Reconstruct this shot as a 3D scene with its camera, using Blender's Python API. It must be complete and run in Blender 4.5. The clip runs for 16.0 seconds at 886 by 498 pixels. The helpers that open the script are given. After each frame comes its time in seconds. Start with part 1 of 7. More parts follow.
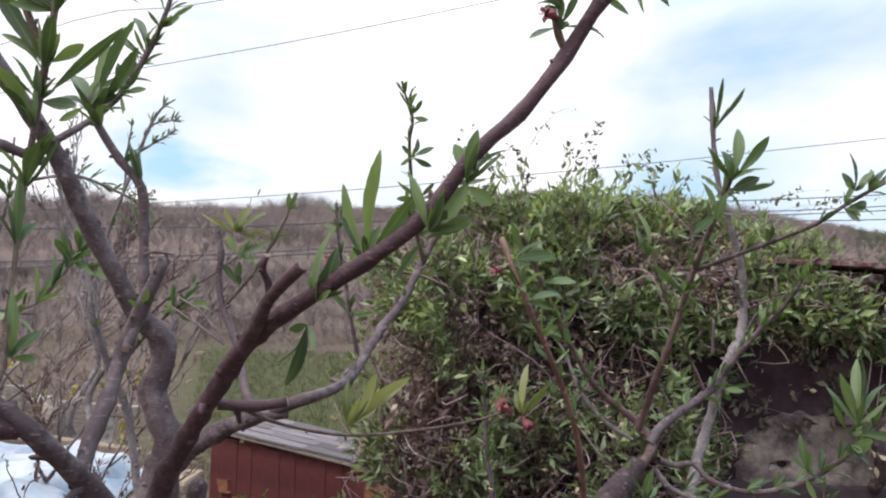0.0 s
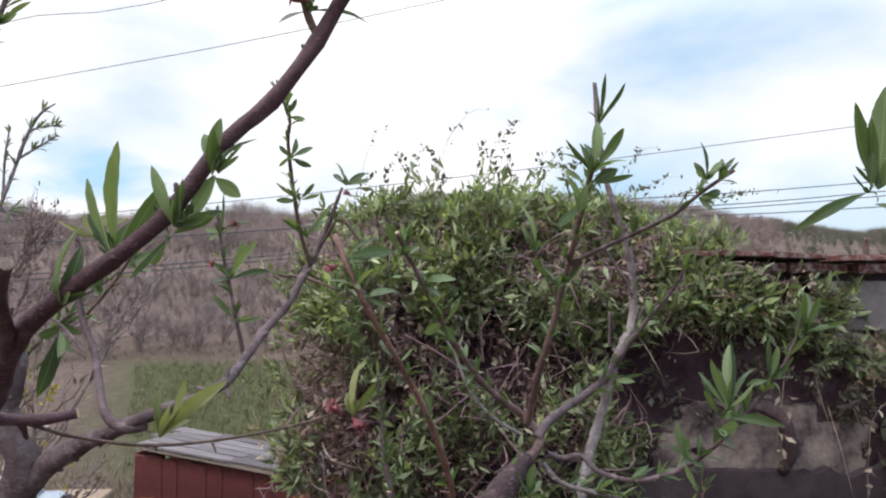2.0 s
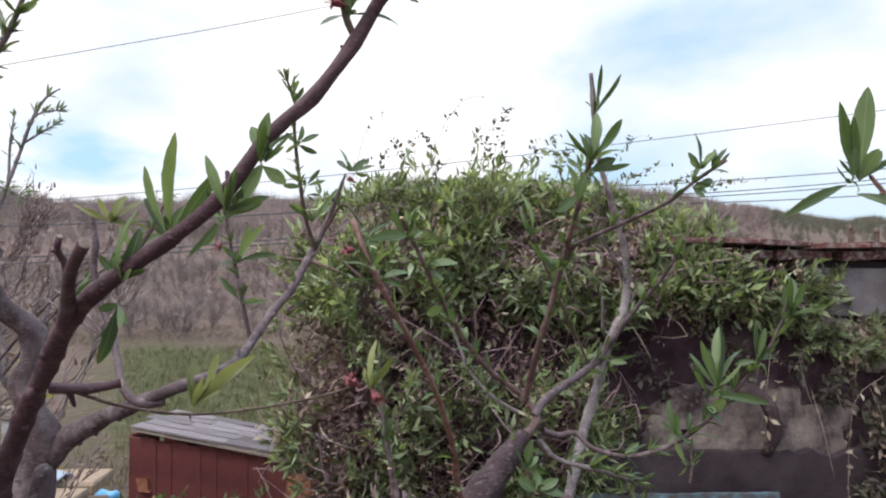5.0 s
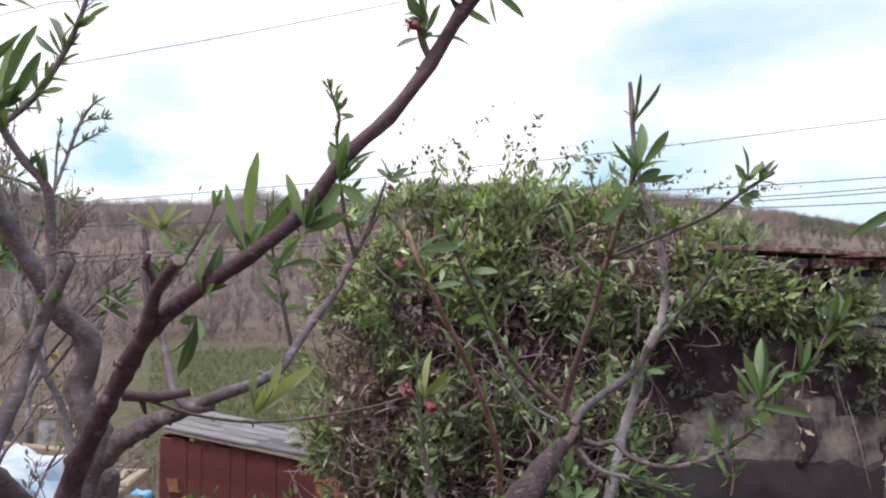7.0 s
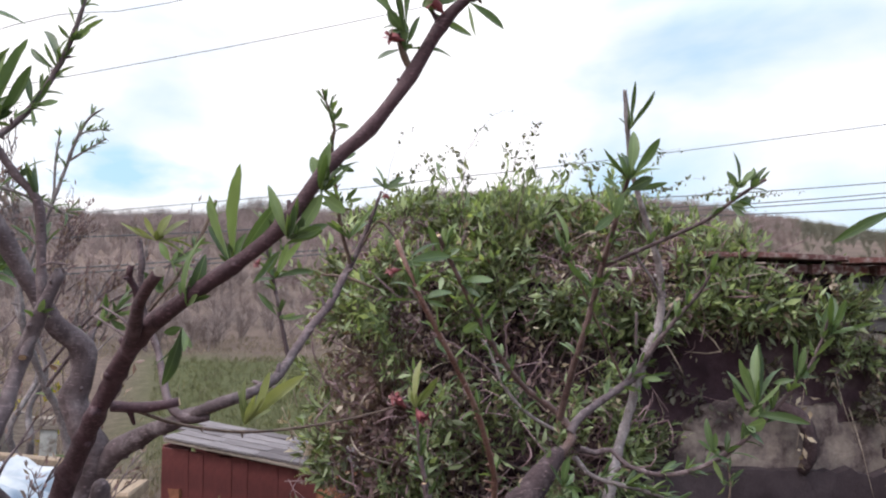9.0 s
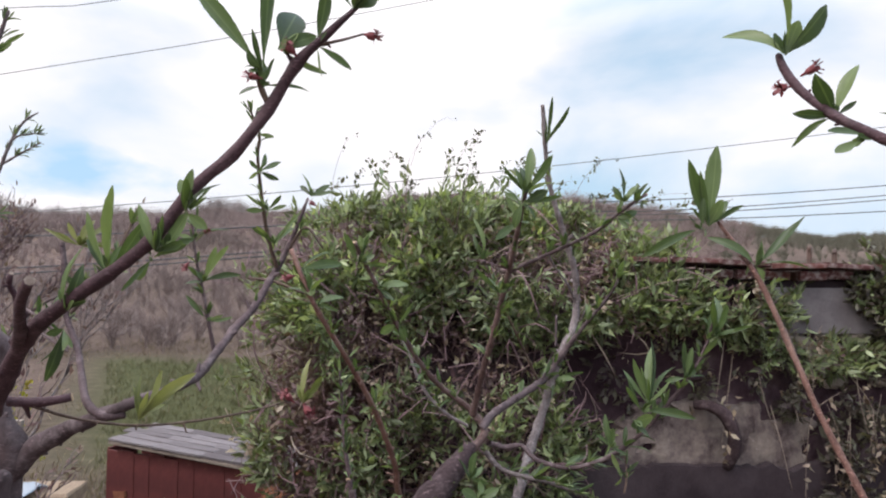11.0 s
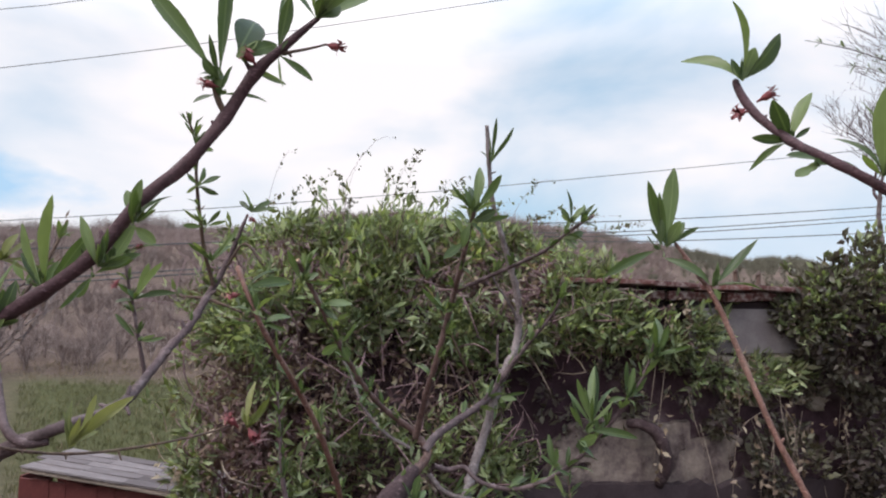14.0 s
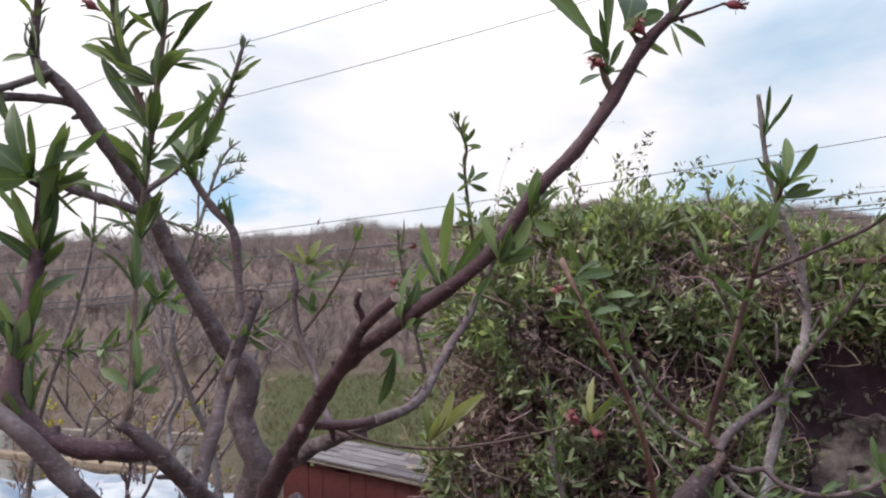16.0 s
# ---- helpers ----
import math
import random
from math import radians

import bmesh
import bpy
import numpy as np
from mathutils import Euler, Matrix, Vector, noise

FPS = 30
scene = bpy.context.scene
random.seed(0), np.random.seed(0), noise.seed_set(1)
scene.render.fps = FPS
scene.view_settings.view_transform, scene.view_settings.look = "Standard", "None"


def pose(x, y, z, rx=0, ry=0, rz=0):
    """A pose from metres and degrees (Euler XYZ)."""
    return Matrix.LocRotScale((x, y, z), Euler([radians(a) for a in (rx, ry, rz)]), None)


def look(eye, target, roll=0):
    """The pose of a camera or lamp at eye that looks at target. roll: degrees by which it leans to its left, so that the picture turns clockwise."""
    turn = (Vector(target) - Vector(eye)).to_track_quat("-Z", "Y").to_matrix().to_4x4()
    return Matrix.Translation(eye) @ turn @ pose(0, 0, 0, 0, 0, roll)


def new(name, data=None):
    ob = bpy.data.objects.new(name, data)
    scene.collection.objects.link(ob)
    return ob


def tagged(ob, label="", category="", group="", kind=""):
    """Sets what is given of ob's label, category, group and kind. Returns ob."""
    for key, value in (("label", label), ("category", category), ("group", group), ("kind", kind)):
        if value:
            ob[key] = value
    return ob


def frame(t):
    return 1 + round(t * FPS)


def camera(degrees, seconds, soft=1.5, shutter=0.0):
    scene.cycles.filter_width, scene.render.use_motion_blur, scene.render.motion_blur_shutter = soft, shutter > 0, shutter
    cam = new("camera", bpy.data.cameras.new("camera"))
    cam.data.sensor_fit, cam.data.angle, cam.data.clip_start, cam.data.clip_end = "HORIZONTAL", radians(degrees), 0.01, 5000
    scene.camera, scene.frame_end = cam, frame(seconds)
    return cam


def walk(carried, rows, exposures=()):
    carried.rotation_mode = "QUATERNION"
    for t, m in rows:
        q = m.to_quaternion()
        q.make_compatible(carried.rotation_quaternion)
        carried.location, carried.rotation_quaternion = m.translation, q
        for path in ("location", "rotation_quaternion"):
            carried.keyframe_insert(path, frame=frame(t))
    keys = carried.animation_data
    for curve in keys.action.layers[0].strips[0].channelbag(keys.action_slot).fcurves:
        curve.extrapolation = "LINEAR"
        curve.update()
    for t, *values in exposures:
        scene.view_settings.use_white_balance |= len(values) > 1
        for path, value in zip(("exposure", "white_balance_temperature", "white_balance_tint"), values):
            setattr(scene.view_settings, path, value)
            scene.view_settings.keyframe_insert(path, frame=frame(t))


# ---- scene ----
cam = camera(63.6, 16.0, soft=2.1)
PATH = [
    (0, (0.063, 0.06, 1.734), (0.002, 2.058, 1.777), 2.1),
    (0.5, (0.074, 0.067, 1.73), (0.009, 2.065, 1.773), 0.9),
    (1, (0.107, 0.083, 1.725), (0.04, 2.081, 1.773), 0.4),
    (1.5, (0.164, 0.093, 1.727), (0.14, 2.092, 1.777), 0.3),
    (2, (0.199, 0.078, 1.729), (0.293, 2.075, 1.784), 0.2),
    (2.5, (0.221, 0.060, 1.730), (0.395, 2.052, 1.782), 0.5),
    (3, (0.231, 0.053, 1.719), (0.465, 2.039, 1.756), 0.6),
    (3.5, (0.225, 0.052, 1.724), (0.474, 2.036, 1.752), 0.7),
    (4, (0.208, 0.050, 1.721), (0.434, 2.037, 1.747), 0.8),
    (4.5, (0.187, 0.043, 1.72), (0.382, 2.033, 1.741), 0.4),
    (5, (0.168, 0.025, 1.725), (0.293, 2.021, 1.741), 0.5),
    (7.5, (0.126, 0.009, 1.738), (0.182, 2.008, 1.772), 0.8),
    (8, (0.134, 0.001, 1.741), (0.185, 2.000, 1.785), 0.6),
    (10.3, (0.186, 0.026, 1.73), (0.254, 2.024, 1.779), 0.5),
    (10.5, (0.208, 0.002, 1.741), (0.312, 1.998, 1.79), 1.1),
    (11, (0.244, -0.082, 1.746), (0.401, 1.911, 1.8), 0.9),
    (11.5, (0.282, -0.159, 1.763), (0.475, 1.831, 1.825), 1.3),
    (12, (0.343, -0.183, 1.769), (0.582, 1.801, 1.847), 0.1),
    (12.5, (0.381, -0.179, 1.775), (0.676, 1.797, 1.873), 0.5),
    (13, (0.361, -0.125, 1.769), (0.709, 1.841, 1.889), 1.1),
    (13.5, (0.278, -0.053, 1.755), (0.671, 1.904, 1.889), 0.9),
    (14, (0.219, -0.061, 1.745), (0.559, 1.906, 1.857), 1.3),
    (14.5, (0.139, -0.054, 1.744), (0.317, 1.936, 1.838), 0.1),
    (15, (0.092, -0.017, 1.743), (0.064, 1.981, 1.833), -0.8),
    (15.5, (0.068, -0.007, 1.742), (-0.057, 1.987, 1.834), -0.9),
    (16, (0.052, -0.008, 1.742), (-0.158, 1.979, 1.833), -0.9),
]
walk(cam, [(t, look(eye, target, roll)) for t, eye, target, roll in PATH], exposures=[(t, stops, 6350 if t < 10 else 6490, 14.5 if t < 10 else 16.0) for t, stops in ((0, 0.10), (2, 0.05), (4, 0.0), (5, 0.13), (8, 0.2), (10.5, 0.02), (12, -0.04), (14, -0.11), (15, -0.11), (16, -0.07))])

# ---- world and light ----
world = bpy.data.worlds.new("overcast_sky")
scene.world = world
world.use_nodes = True
wn, wl = world.node_tree.nodes, world.node_tree.links
wn.clear()
SUN_UP, SUN_TURN = 54.0, -125.0
w_out, w_bg = wn.new("ShaderNodeOutputWorld"), wn.new("ShaderNodeBackground")
w_sky = wn.new("ShaderNodeTexSky")
w_sky.sky_type, w_sky.sun_disc = "NISHITA", False
w_sky.sun_elevation, w_sky.sun_rotation = radians(SUN_UP), radians(SUN_TURN)
w_dim = wn.new("ShaderNodeVectorMath")
w_dim.operation = "SCALE"
w_dim.inputs["Scale"].default_value = 0.13
wl.new(w_sky.outputs[0], w_dim.inputs[0])
w_co, w_map = wn.new("ShaderNodeTexCoord"), wn.new("ShaderNodeMapping")
w_map.inputs["Scale"].default_value = (1.0, 1.0, 1.9)
w_map.inputs["Location"].default_value = (0.9, 0.1, 0.25)
wl.new(w_co.outputs["Generated"], w_map.inputs[0])
w_noise = wn.new("ShaderNodeTexNoise")
w_noise.inputs["Scale"].default_value, w_noise.inputs["Detail"].default_value = 2.3, 6.0
w_noise.inputs["Roughness"].default_value = 0.47
w_noise.inputs["Distortion"].default_value = 0.3
wl.new(w_map.outputs[0], w_noise.inputs[0])
w_ramp = wn.new("ShaderNodeValToRGB")
w_ramp.color_ramp.elements[0].position, w_ramp.color_ramp.elements[1].position = 0.335, 0.56
# the cloud is thicker and greyer towards the east
w_east = wn.new("ShaderNodeVectorMath")
w_east.operation = "DOT_PRODUCT"
w_east.inputs[1].default_value = (-0.185, 0.025, 0.0)
wl.new(w_co.outputs["Generated"], w_east.inputs[0])
w_sum = wn.new("ShaderNodeMath")
wl.new(w_noise.outputs[0], w_sum.inputs[0])
wl.new(w_east.outputs["Value"], w_sum.inputs[1])
wl.new(w_sum.outputs[0], w_ramp.inputs[0])
w_mix = wn.new("ShaderNodeMix")
w_mix.data_type = "RGBA"
wl.new(w_ramp.outputs[0], w_mix.inputs["Factor"])
# thin grey-blue veil between the bright clouds
w_veil = wn.new("ShaderNodeMix")
w_veil.data_type = "RGBA"
w_veil.inputs["Factor"].default_value = 0.75
w_veil.inputs["B"].default_value = (0.56, 0.815, 0.99, 1)
wl.new(w_dim.outputs[0], w_veil.inputs["A"])
wl.new(w_veil.outputs["Result"], w_mix.inputs["A"])
w_mix.inputs["B"].default_value = (1.10, 1.10, 1.10, 1)
# an overcast sky grows brighter towards the zenith
w_sep, w_up = wn.new("ShaderNodeSeparateXYZ"), wn.new("ShaderNodeMapRange")
wl.new(w_co.outputs["Generated"], w_sep.inputs[0])
wl.new(w_sep.outputs[2], w_up.inputs["Value"])
w_up.inputs["From Min"].default_value, w_up.inputs["From Max"].default_value = 0.3, 1.0
w_up.inputs["To Min"].default_value, w_up.inputs["To Max"].default_value = 0.98, 2.9
# a gap of clear sky low in the north-west
w_off, w_flat, w_len = wn.new("ShaderNodeVectorMath"), wn.new("ShaderNodeVectorMath"), wn.new("ShaderNodeVectorMath")
w_off.operation, w_flat.operation, w_len.operation = "SUBTRACT", "MULTIPLY", "LENGTH"
w_off.inputs[1].default_value = (-0.39, 0.913, 0.115)
w_flat.inputs[1].default_value = (1.0, 1.0, 3.4)
wl.new(w_co.outputs["Generated"], w_off.inputs[0])
wl.new(w_off.outputs[0], w_flat.inputs[0])
wl.new(w_flat.outputs[0], w_len.inputs[0])
w_fray = wn.new("ShaderNodeTexNoise")
w_fray.inputs["Scale"].default_value, w_fray.inputs["Detail"].default_value = 11.0, 4.0
wl.new(w_map.outputs[0], w_fray.inputs[0])
w_edge = wn.new("ShaderNodeMath")
w_edge.operation = "MULTIPLY_ADD"
w_edge.inputs[1].default_value = 0.34
wl.new(w_fray.outputs[0], w_edge.inputs[0])
wl.new(w_len.outputs["Value"], w_edge.inputs[2])
w_hole = wn.new("ShaderNodeMapRange")
w_hole.inputs["From Min"].default_value, w_hole.inputs["From Max"].default_value = 0.30, 0.19
w_hole.inputs["To Max"].default_value = 0.8
wl.new(w_edge.outputs[0], w_hole.inputs["Value"])
w_clear = wn.new("ShaderNodeMix")
w_clear.data_type = "RGBA"
w_clear.inputs["B"].default_value = (0.42, 0.74, 1.02, 1)
wl.new(w_hole.outputs[0], w_clear.inputs["Factor"])
wl.new(w_mix.outputs["Result"], w_clear.inputs["A"])
# thinner, bluish cloud low in the north-east
w_off2, w_flat2, w_len2 = wn.new("ShaderNodeVectorMath"), wn.new("ShaderNodeVectorMath"), wn.new("ShaderNodeVectorMath")
w_off2.operation, w_flat2.operation, w_len2.operation = "SUBTRACT", "MULTIPLY", "LENGTH"
w_off2.inputs[1].default_value = (0.60, 0.79, 0.07)
w_flat2.inputs[1].default_value = (1.0, 1.0, 2.6)
wl.new(w_co.outputs["Generated"], w_off2.inputs[0])
wl.new(w_off2.outputs[0], w_flat2.inputs[0])
wl.new(w_flat2.outputs[0], w_len2.inputs[0])
w_edge2 = wn.new("ShaderNodeMath")
w_edge2.operation = "MULTIPLY_ADD"
w_edge2.inputs[1].default_value = 0.5
wl.new(w_fray.outputs[0], w_edge2.inputs[0])
wl.new(w_len2.outputs["Value"], w_edge2.inputs[2])
w_hole2 = wn.new("ShaderNodeMapRange")
w_hole2.inputs["From Min"].default_value, w_hole2.inputs["From Max"].default_value = 0.60, 0.30
w_hole2.inputs["To Max"].default_value = 0.6
wl.new(w_edge2.outputs[0], w_hole2.inputs["Value"])
w_thin = wn.new("ShaderNodeMix")
w_thin.data_type = "RGBA"
w_thin.inputs["B"].default_value = (0.60, 0.82, 0.99, 1)
wl.new(w_hole2.outputs[0], w_thin.inputs["Factor"])
wl.new(w_clear.outputs["Result"], w_thin.inputs["A"])
wl.new(w_thin.outputs["Result"], w_bg.inputs["Color"])
wl.new(w_up.outputs[0], w_bg.inputs["Strength"])
wl.new(w_bg.outputs[0], w_out.inputs[0])

sun = new("sun", bpy.data.lights.new("sun", "SUN"))
sun.data.energy, sun.data.angle, sun.data.color = 2.0, radians(20), (1.0, 0.96, 0.9)
sun.matrix_world = look((0, 0, 0), (-math.sin(radians(SUN_TURN)) * math.cos(radians(SUN_UP)), -math.cos(radians(SUN_TURN)) * math.cos(radians(SUN_UP)), -math.sin(radians(SUN_UP))))
sun.location = (0, 0, 30)


# ---- materials ----
class Mat:
    """A small builder for node materials."""

    def __init__(self, name, rough=0.8, spec=0.3):
        self.m = bpy.data.materials.new(name)
        self.m.use_nodes = True
        self.n, self.l = self.m.node_tree.nodes, self.m.node_tree.links
        self.b = self.n["Principled BSDF"]
        self.out = self.n["Material Output"]
        self.b.inputs["Roughness"].default_value = rough
        self.b.inputs["Specular IOR Level"].default_value = spec
        self.co = self.n.new("ShaderNodeTexCoord").outputs["Object"]

    def node(self, kind, **values):
        nd = self.n.new(kind)
        for key, value in values.items():
            nd.inputs[key].default_value = value
        return nd

    def scaled(self, s, co=None):
        nd = self.node("ShaderNodeMapping", Scale=s)
        self.l.new(co or self.co, nd.inputs["Vector"])
        return nd.outputs[0]

    def noise(self, scale, detail=4.0, rough=0.6, co=None):
        nd = self.node("ShaderNodeTexNoise", Scale=scale, Detail=detail, Roughness=rough)
        self.l.new(co or self.co, nd.inputs["Vector"])
        return nd.outputs[0]

    def ramp(self, fac, *stops):
        nd = self.n.new("ShaderNodeValToRGB")
        els = nd.color_ramp.elements
        while len(els) < len(stops):
            els.new(0.5)
        for el, (at, col) in zip(els, stops):
            el.position, el.color = at, (*col, 1) if len(col) == 3 else col
        self.l.new(fac, nd.inputs[0])
        return nd.outputs[0]

    def mix(self, fac, a, b, how="MIX"):
        nd = self.n.new("ShaderNodeMix")
        nd.data_type, nd.blend_type = "RGBA", how
        for key, value in (("Factor", fac), ("A", a), ("B", b)):
            if hasattr(value, "is_linked"):
                self.l.new(value, nd.inputs[key])
            elif key == "Factor":
                nd.inputs[key].default_value = value
            else:
                nd.inputs[key].default_value = (*value, 1)
        return nd.outputs["Result"]

    def random(self):
        return self.n.new("ShaderNodeObjectInfo").outputs["Random"]

    def island(self):
        return self.n.new("ShaderNodeNewGeometry").outputs["Random Per Island"]

    def colour(self, sock):
        self.l.new(sock, self.b.inputs["Base Color"])
        self.col = sock
        return self

    def bump(self, height, strength=0.4, dist=0.01):
        nd = self.node("ShaderNodeBump", Strength=strength, Distance=dist)
        self.l.new(height, nd.inputs["Height"])
        self.l.new(nd.outputs[0], self.b.inputs["Normal"])
        return self

    def translucent(self, amount, tint=(1.3, 1.35, 0.55)):
        tr, mx = self.n.new("ShaderNodeBsdfTranslucent"), self.n.new("ShaderNodeMixShader")
        col = self.mix(1.0, self.col, tint, "MULTIPLY")
        self.l.new(col, tr.inputs["Color"])
        mx.inputs[0].default_value = amount
        self.l.new(self.b.outputs[0], mx.inputs[1])
        self.l.new(tr.outputs[0], mx.inputs[2])
        self.l.new(mx.outputs[0], self.out.inputs[0])
        return self


def bark(name, dark, mid, light, fine=60.0, rough=0.75, strength=0.45):
    """Bark with blotches, pale lenticels, dark cracks and a fine grain."""
    k = Mat(name, rough, 0.25)
    big, small = k.noise(9.0, 4), k.noise(fine * 3, 3, 0.7)
    lent = k.noise(fine * 1.6, 2, 0.5, k.scaled((1.0, 1.0, 3.2)))
    crack = k.noise(fine * 0.55, 6, 0.75, k.scaled((1.6, 1.6, 0.8)))
    patch = k.noise(26.0, 4, 0.65)
    c = k.ramp(big, (0.3, dark), (0.55, mid), (0.75, light))
    c = k.mix(k.ramp(patch, (0.52, (0, 0, 0)), (0.70, (0.7, 0.7, 0.7))), c, tuple(v * 1.25 + 0.012 for v in light))
    c = k.mix(k.ramp(lent, (0.60, (0, 0, 0)), (0.69, (0.9, 0.9, 0.9))), c, tuple(min(1, v * 1.9 + 0.015) for v in mid))
    c = k.mix(0.55, c, k.ramp(crack, (0.36, (0.35, 0.33, 0.33)), (0.50, (1.0, 1.0, 1.0))), "MULTIPLY")
    c = k.mix(0.45, c, k.ramp(small, (0.3, (0.45, 0.45, 0.45)), (0.7, (1.1, 1.1, 1.1))), "MULTIPLY")
    k.colour(c)
    h = k.mix(0.5, k.mix(0.5, lent, crack), small)
    return k.bump(h, strength, 0.006).m


BARK = {
    "old": bark("bark_old_purplish_grey", (0.050, 0.033, 0.036), (0.094, 0.066, 0.070), (0.170, 0.134, 0.138)),
    "mid": bark("bark_grey_brown", (0.055, 0.036, 0.040), (0.105, 0.072, 0.077), (0.21, 0.165, 0.168), 90),
    "near": bark("bark_red_brown", (0.042, 0.021, 0.026), (0.074, 0.037, 0.045), (0.125, 0.077, 0.086), 110, 0.6),
    "young": bark("bark_young_brown", (0.055, 0.035, 0.028), (0.105, 0.066, 0.052), (0.16, 0.115, 0.08), 140, 0.55),
    "red": bark("bark_shoot_reddish", (0.115, 0.056, 0.046), (0.205, 0.11, 0.09), (0.28, 0.18, 0.15), 140, 0.5),
    "brown": bark("bark_shoot_brown", (0.062, 0.036, 0.034), (0.115, 0.070, 0.063), (0.19, 0.130, 0.120), 140, 0.5),
    "gnarled": bark("bark_gnarled_trunk", (0.030, 0.019, 0.021), (0.058, 0.037, 0.041), (0.115, 0.082, 0.088), 45, 0.85, 1.0),
    "pale": bark("bark_pale_grey", (0.086, 0.067, 0.068), (0.165, 0.136, 0.136), (0.285, 0.25, 0.248), 80),
}
k = Mat("cut_wood", 0.8, 0.2)
CUT = k.colour(k.ramp(k.noise(160.0), (0.35, (0.30, 0.20, 0.12)), (0.65, (0.50, 0.37, 0.25)))).m

k = Mat("weathered_cut", 0.9, 0.15)
OLDCUT = k.colour(k.ramp(k.noise(160.0), (0.35, (0.12, 0.085, 0.07)), (0.65, (0.26, 0.21, 0.18)))).m


def leaf_mat(name, dark, mid, light, trans=0.32, island=False, rough=0.48):
    k = Mat(name, rough, 0.35)
    c = k.ramp(k.island() if island else k.random(), (0.0, dark), (0.5, mid), (1.0, light))
    if island:
        c = k.mix(1.0, c, k.ramp(k.noise(4.5, 3, 0.55), (0.34, (0.62, 0.54, 0.54)), (0.50, (0.95, 0.95, 0.95)), (0.66, (1.25, 1.25, 1.1))), "MULTIPLY")
    c = k.mix(0.45, c, k.ramp(k.noise(3.0 if not island else 40.0, 3), (0.3, (0.62, 0.62, 0.6)), (0.7, (1.15, 1.12, 1.1))), "MULTIPLY")
    if not island:
        sep = k.n.new("ShaderNodeSeparateXYZ")
        k.l.new(k.co, sep.inputs[0])
        ab = k.n.new("ShaderNodeMath")
        ab.operation = "ABSOLUTE"
        k.l.new(sep.outputs[0], ab.inputs[0])
        rib = k.ramp(ab.outputs[0], (0.008, (0.26, 0.26, 0.26)), (0.045, (0, 0, 0)))
        c = k.mix(rib, c, tuple(v * 1.25 + 0.02 for v in light))
        side = k.node("ShaderNodeTexWave", Scale=4.5, Distortion=0.6)
        skew = k.node("ShaderNodeVectorMath")
        k.l.new(k.scaled((0.0, 1.0, 0.0)), skew.inputs[0])
        k.l.new(skew.outputs[0], side.inputs[0])
        k.bump(side.outputs[1], 0.10, 0.02)
    k.colour(c)
    return k.translucent(trans).m


LEAF = leaf_mat("peach_leaf", (0.044, 0.070, 0.034), (0.084, 0.128, 0.056), (0.18, 0.238, 0.108), 0.34, False, 0.38)
YOUNGLEAF = leaf_mat("young_peach_leaf", (0.10, 0.12, 0.048), (0.16, 0.18, 0.075), (0.25, 0.26, 0.12), 0.38)
VINE = leaf_mat("vine_leaf", (0.084, 0.096, 0.058), (0.174, 0.228, 0.116), (0.42, 0.48, 0.31), 0.36, True, 0.36)
IVY = leaf_mat("ivy_leaf", (0.072, 0.054, 0.056), (0.092, 0.082, 0.070), (0.142, 0.142, 0.110), 0.25, True, 0.55)
VLEAF = leaf_mat("vine_leaf_single", (0.07, 0.085, 0.05), (0.15, 0.185, 0.10), (0.30, 0.35, 0.21), 0.32, False, 0.38)
# purple-brown leaf colour that carries the veiled shade between the outer leaves
SHADELEAF = leaf_mat("purple_shade_leaf", (0.135, 0.078, 0.090), (0.172, 0.106, 0.114), (0.215, 0.165, 0.145), 0.2, True, 0.5)
DRY = leaf_mat("dry_leaf", (0.12, 0.080, 0.060), (0.25, 0.195, 0.15), (0.43, 0.37, 0.30), 0.2, True, 0.8)
YELLOW = leaf_mat("yellow_petal", (0.22, 0.22, 0.04), (0.42, 0.34, 0.04), (0.24, 0.27, 0.08), 0.3, True, 0.6)
# dark leaf for the wisps, their backlit shade put into the colour
BACKLITLEAF = leaf_mat("backlit_wisp_leaf", (0.07, 0.09, 0.04), (0.10, 0.12, 0.05), (0.14, 0.13, 0.07), 0.2, True, 0.7)

k = Mat("calyx_red", 0.6, 0.3)
CALYX = k.colour(k.ramp(k.noise(140.0), (0.3, (0.10, 0.02, 0.028)), (0.7, (0.24, 0.065, 0.07)))).m
k = Mat("stamen_pink", 0.7, 0.2)
STAMEN = k.colour(k.ramp(k.noise(200.0), (0.3, (0.20, 0.045, 0.06)), (0.7, (0.40, 0.19, 0.19)))).m

k = Mat("far_bark", 0.9, 0.1)
c = k.ramp(k.island(), (0.0, (0.128, 0.096, 0.094)), (0.5, (0.238, 0.188, 0.180)), (1.0, (0.42, 0.355, 0.335)))
FARBARK = k.colour(k.mix(0.8, c, k.ramp(k.noise(0.035, 5), (0.35, (0.55, 0.53, 0.50)), (0.62, (1.15, 1.10, 1.08))), "MULTIPLY")).m
# bark paled towards grey: the haze over the far crest is in the colour
k = Mat("hazed_crest_bark", 0.9, 0.1)
HAZEDBARK = k.colour(k.ramp(k.island(), (0.0, (0.20, 0.175, 0.17)), (0.5, (0.33, 0.295, 0.285)), (1.0, (0.47, 0.43, 0.41)))).m
k = Mat("far_scrub", 0.9, 0.1)
FARSCRUB = k.colour(k.ramp(k.island(), (0.0, (0.062, 0.062, 0.045)), (0.6, (0.135, 0.128, 0.098)), (1.0, (0.25, 0.235, 0.19)))).m
# stem brown shifted to purple, which carries the tint of the shaded gaps
k = Mat("vine_stem", 0.85, 0.2)
STEM = k.colour(k.ramp(k.noise(60.0), (0.3, (0.14, 0.082, 0.092)), (0.7, (0.26, 0.178, 0.186)))).m
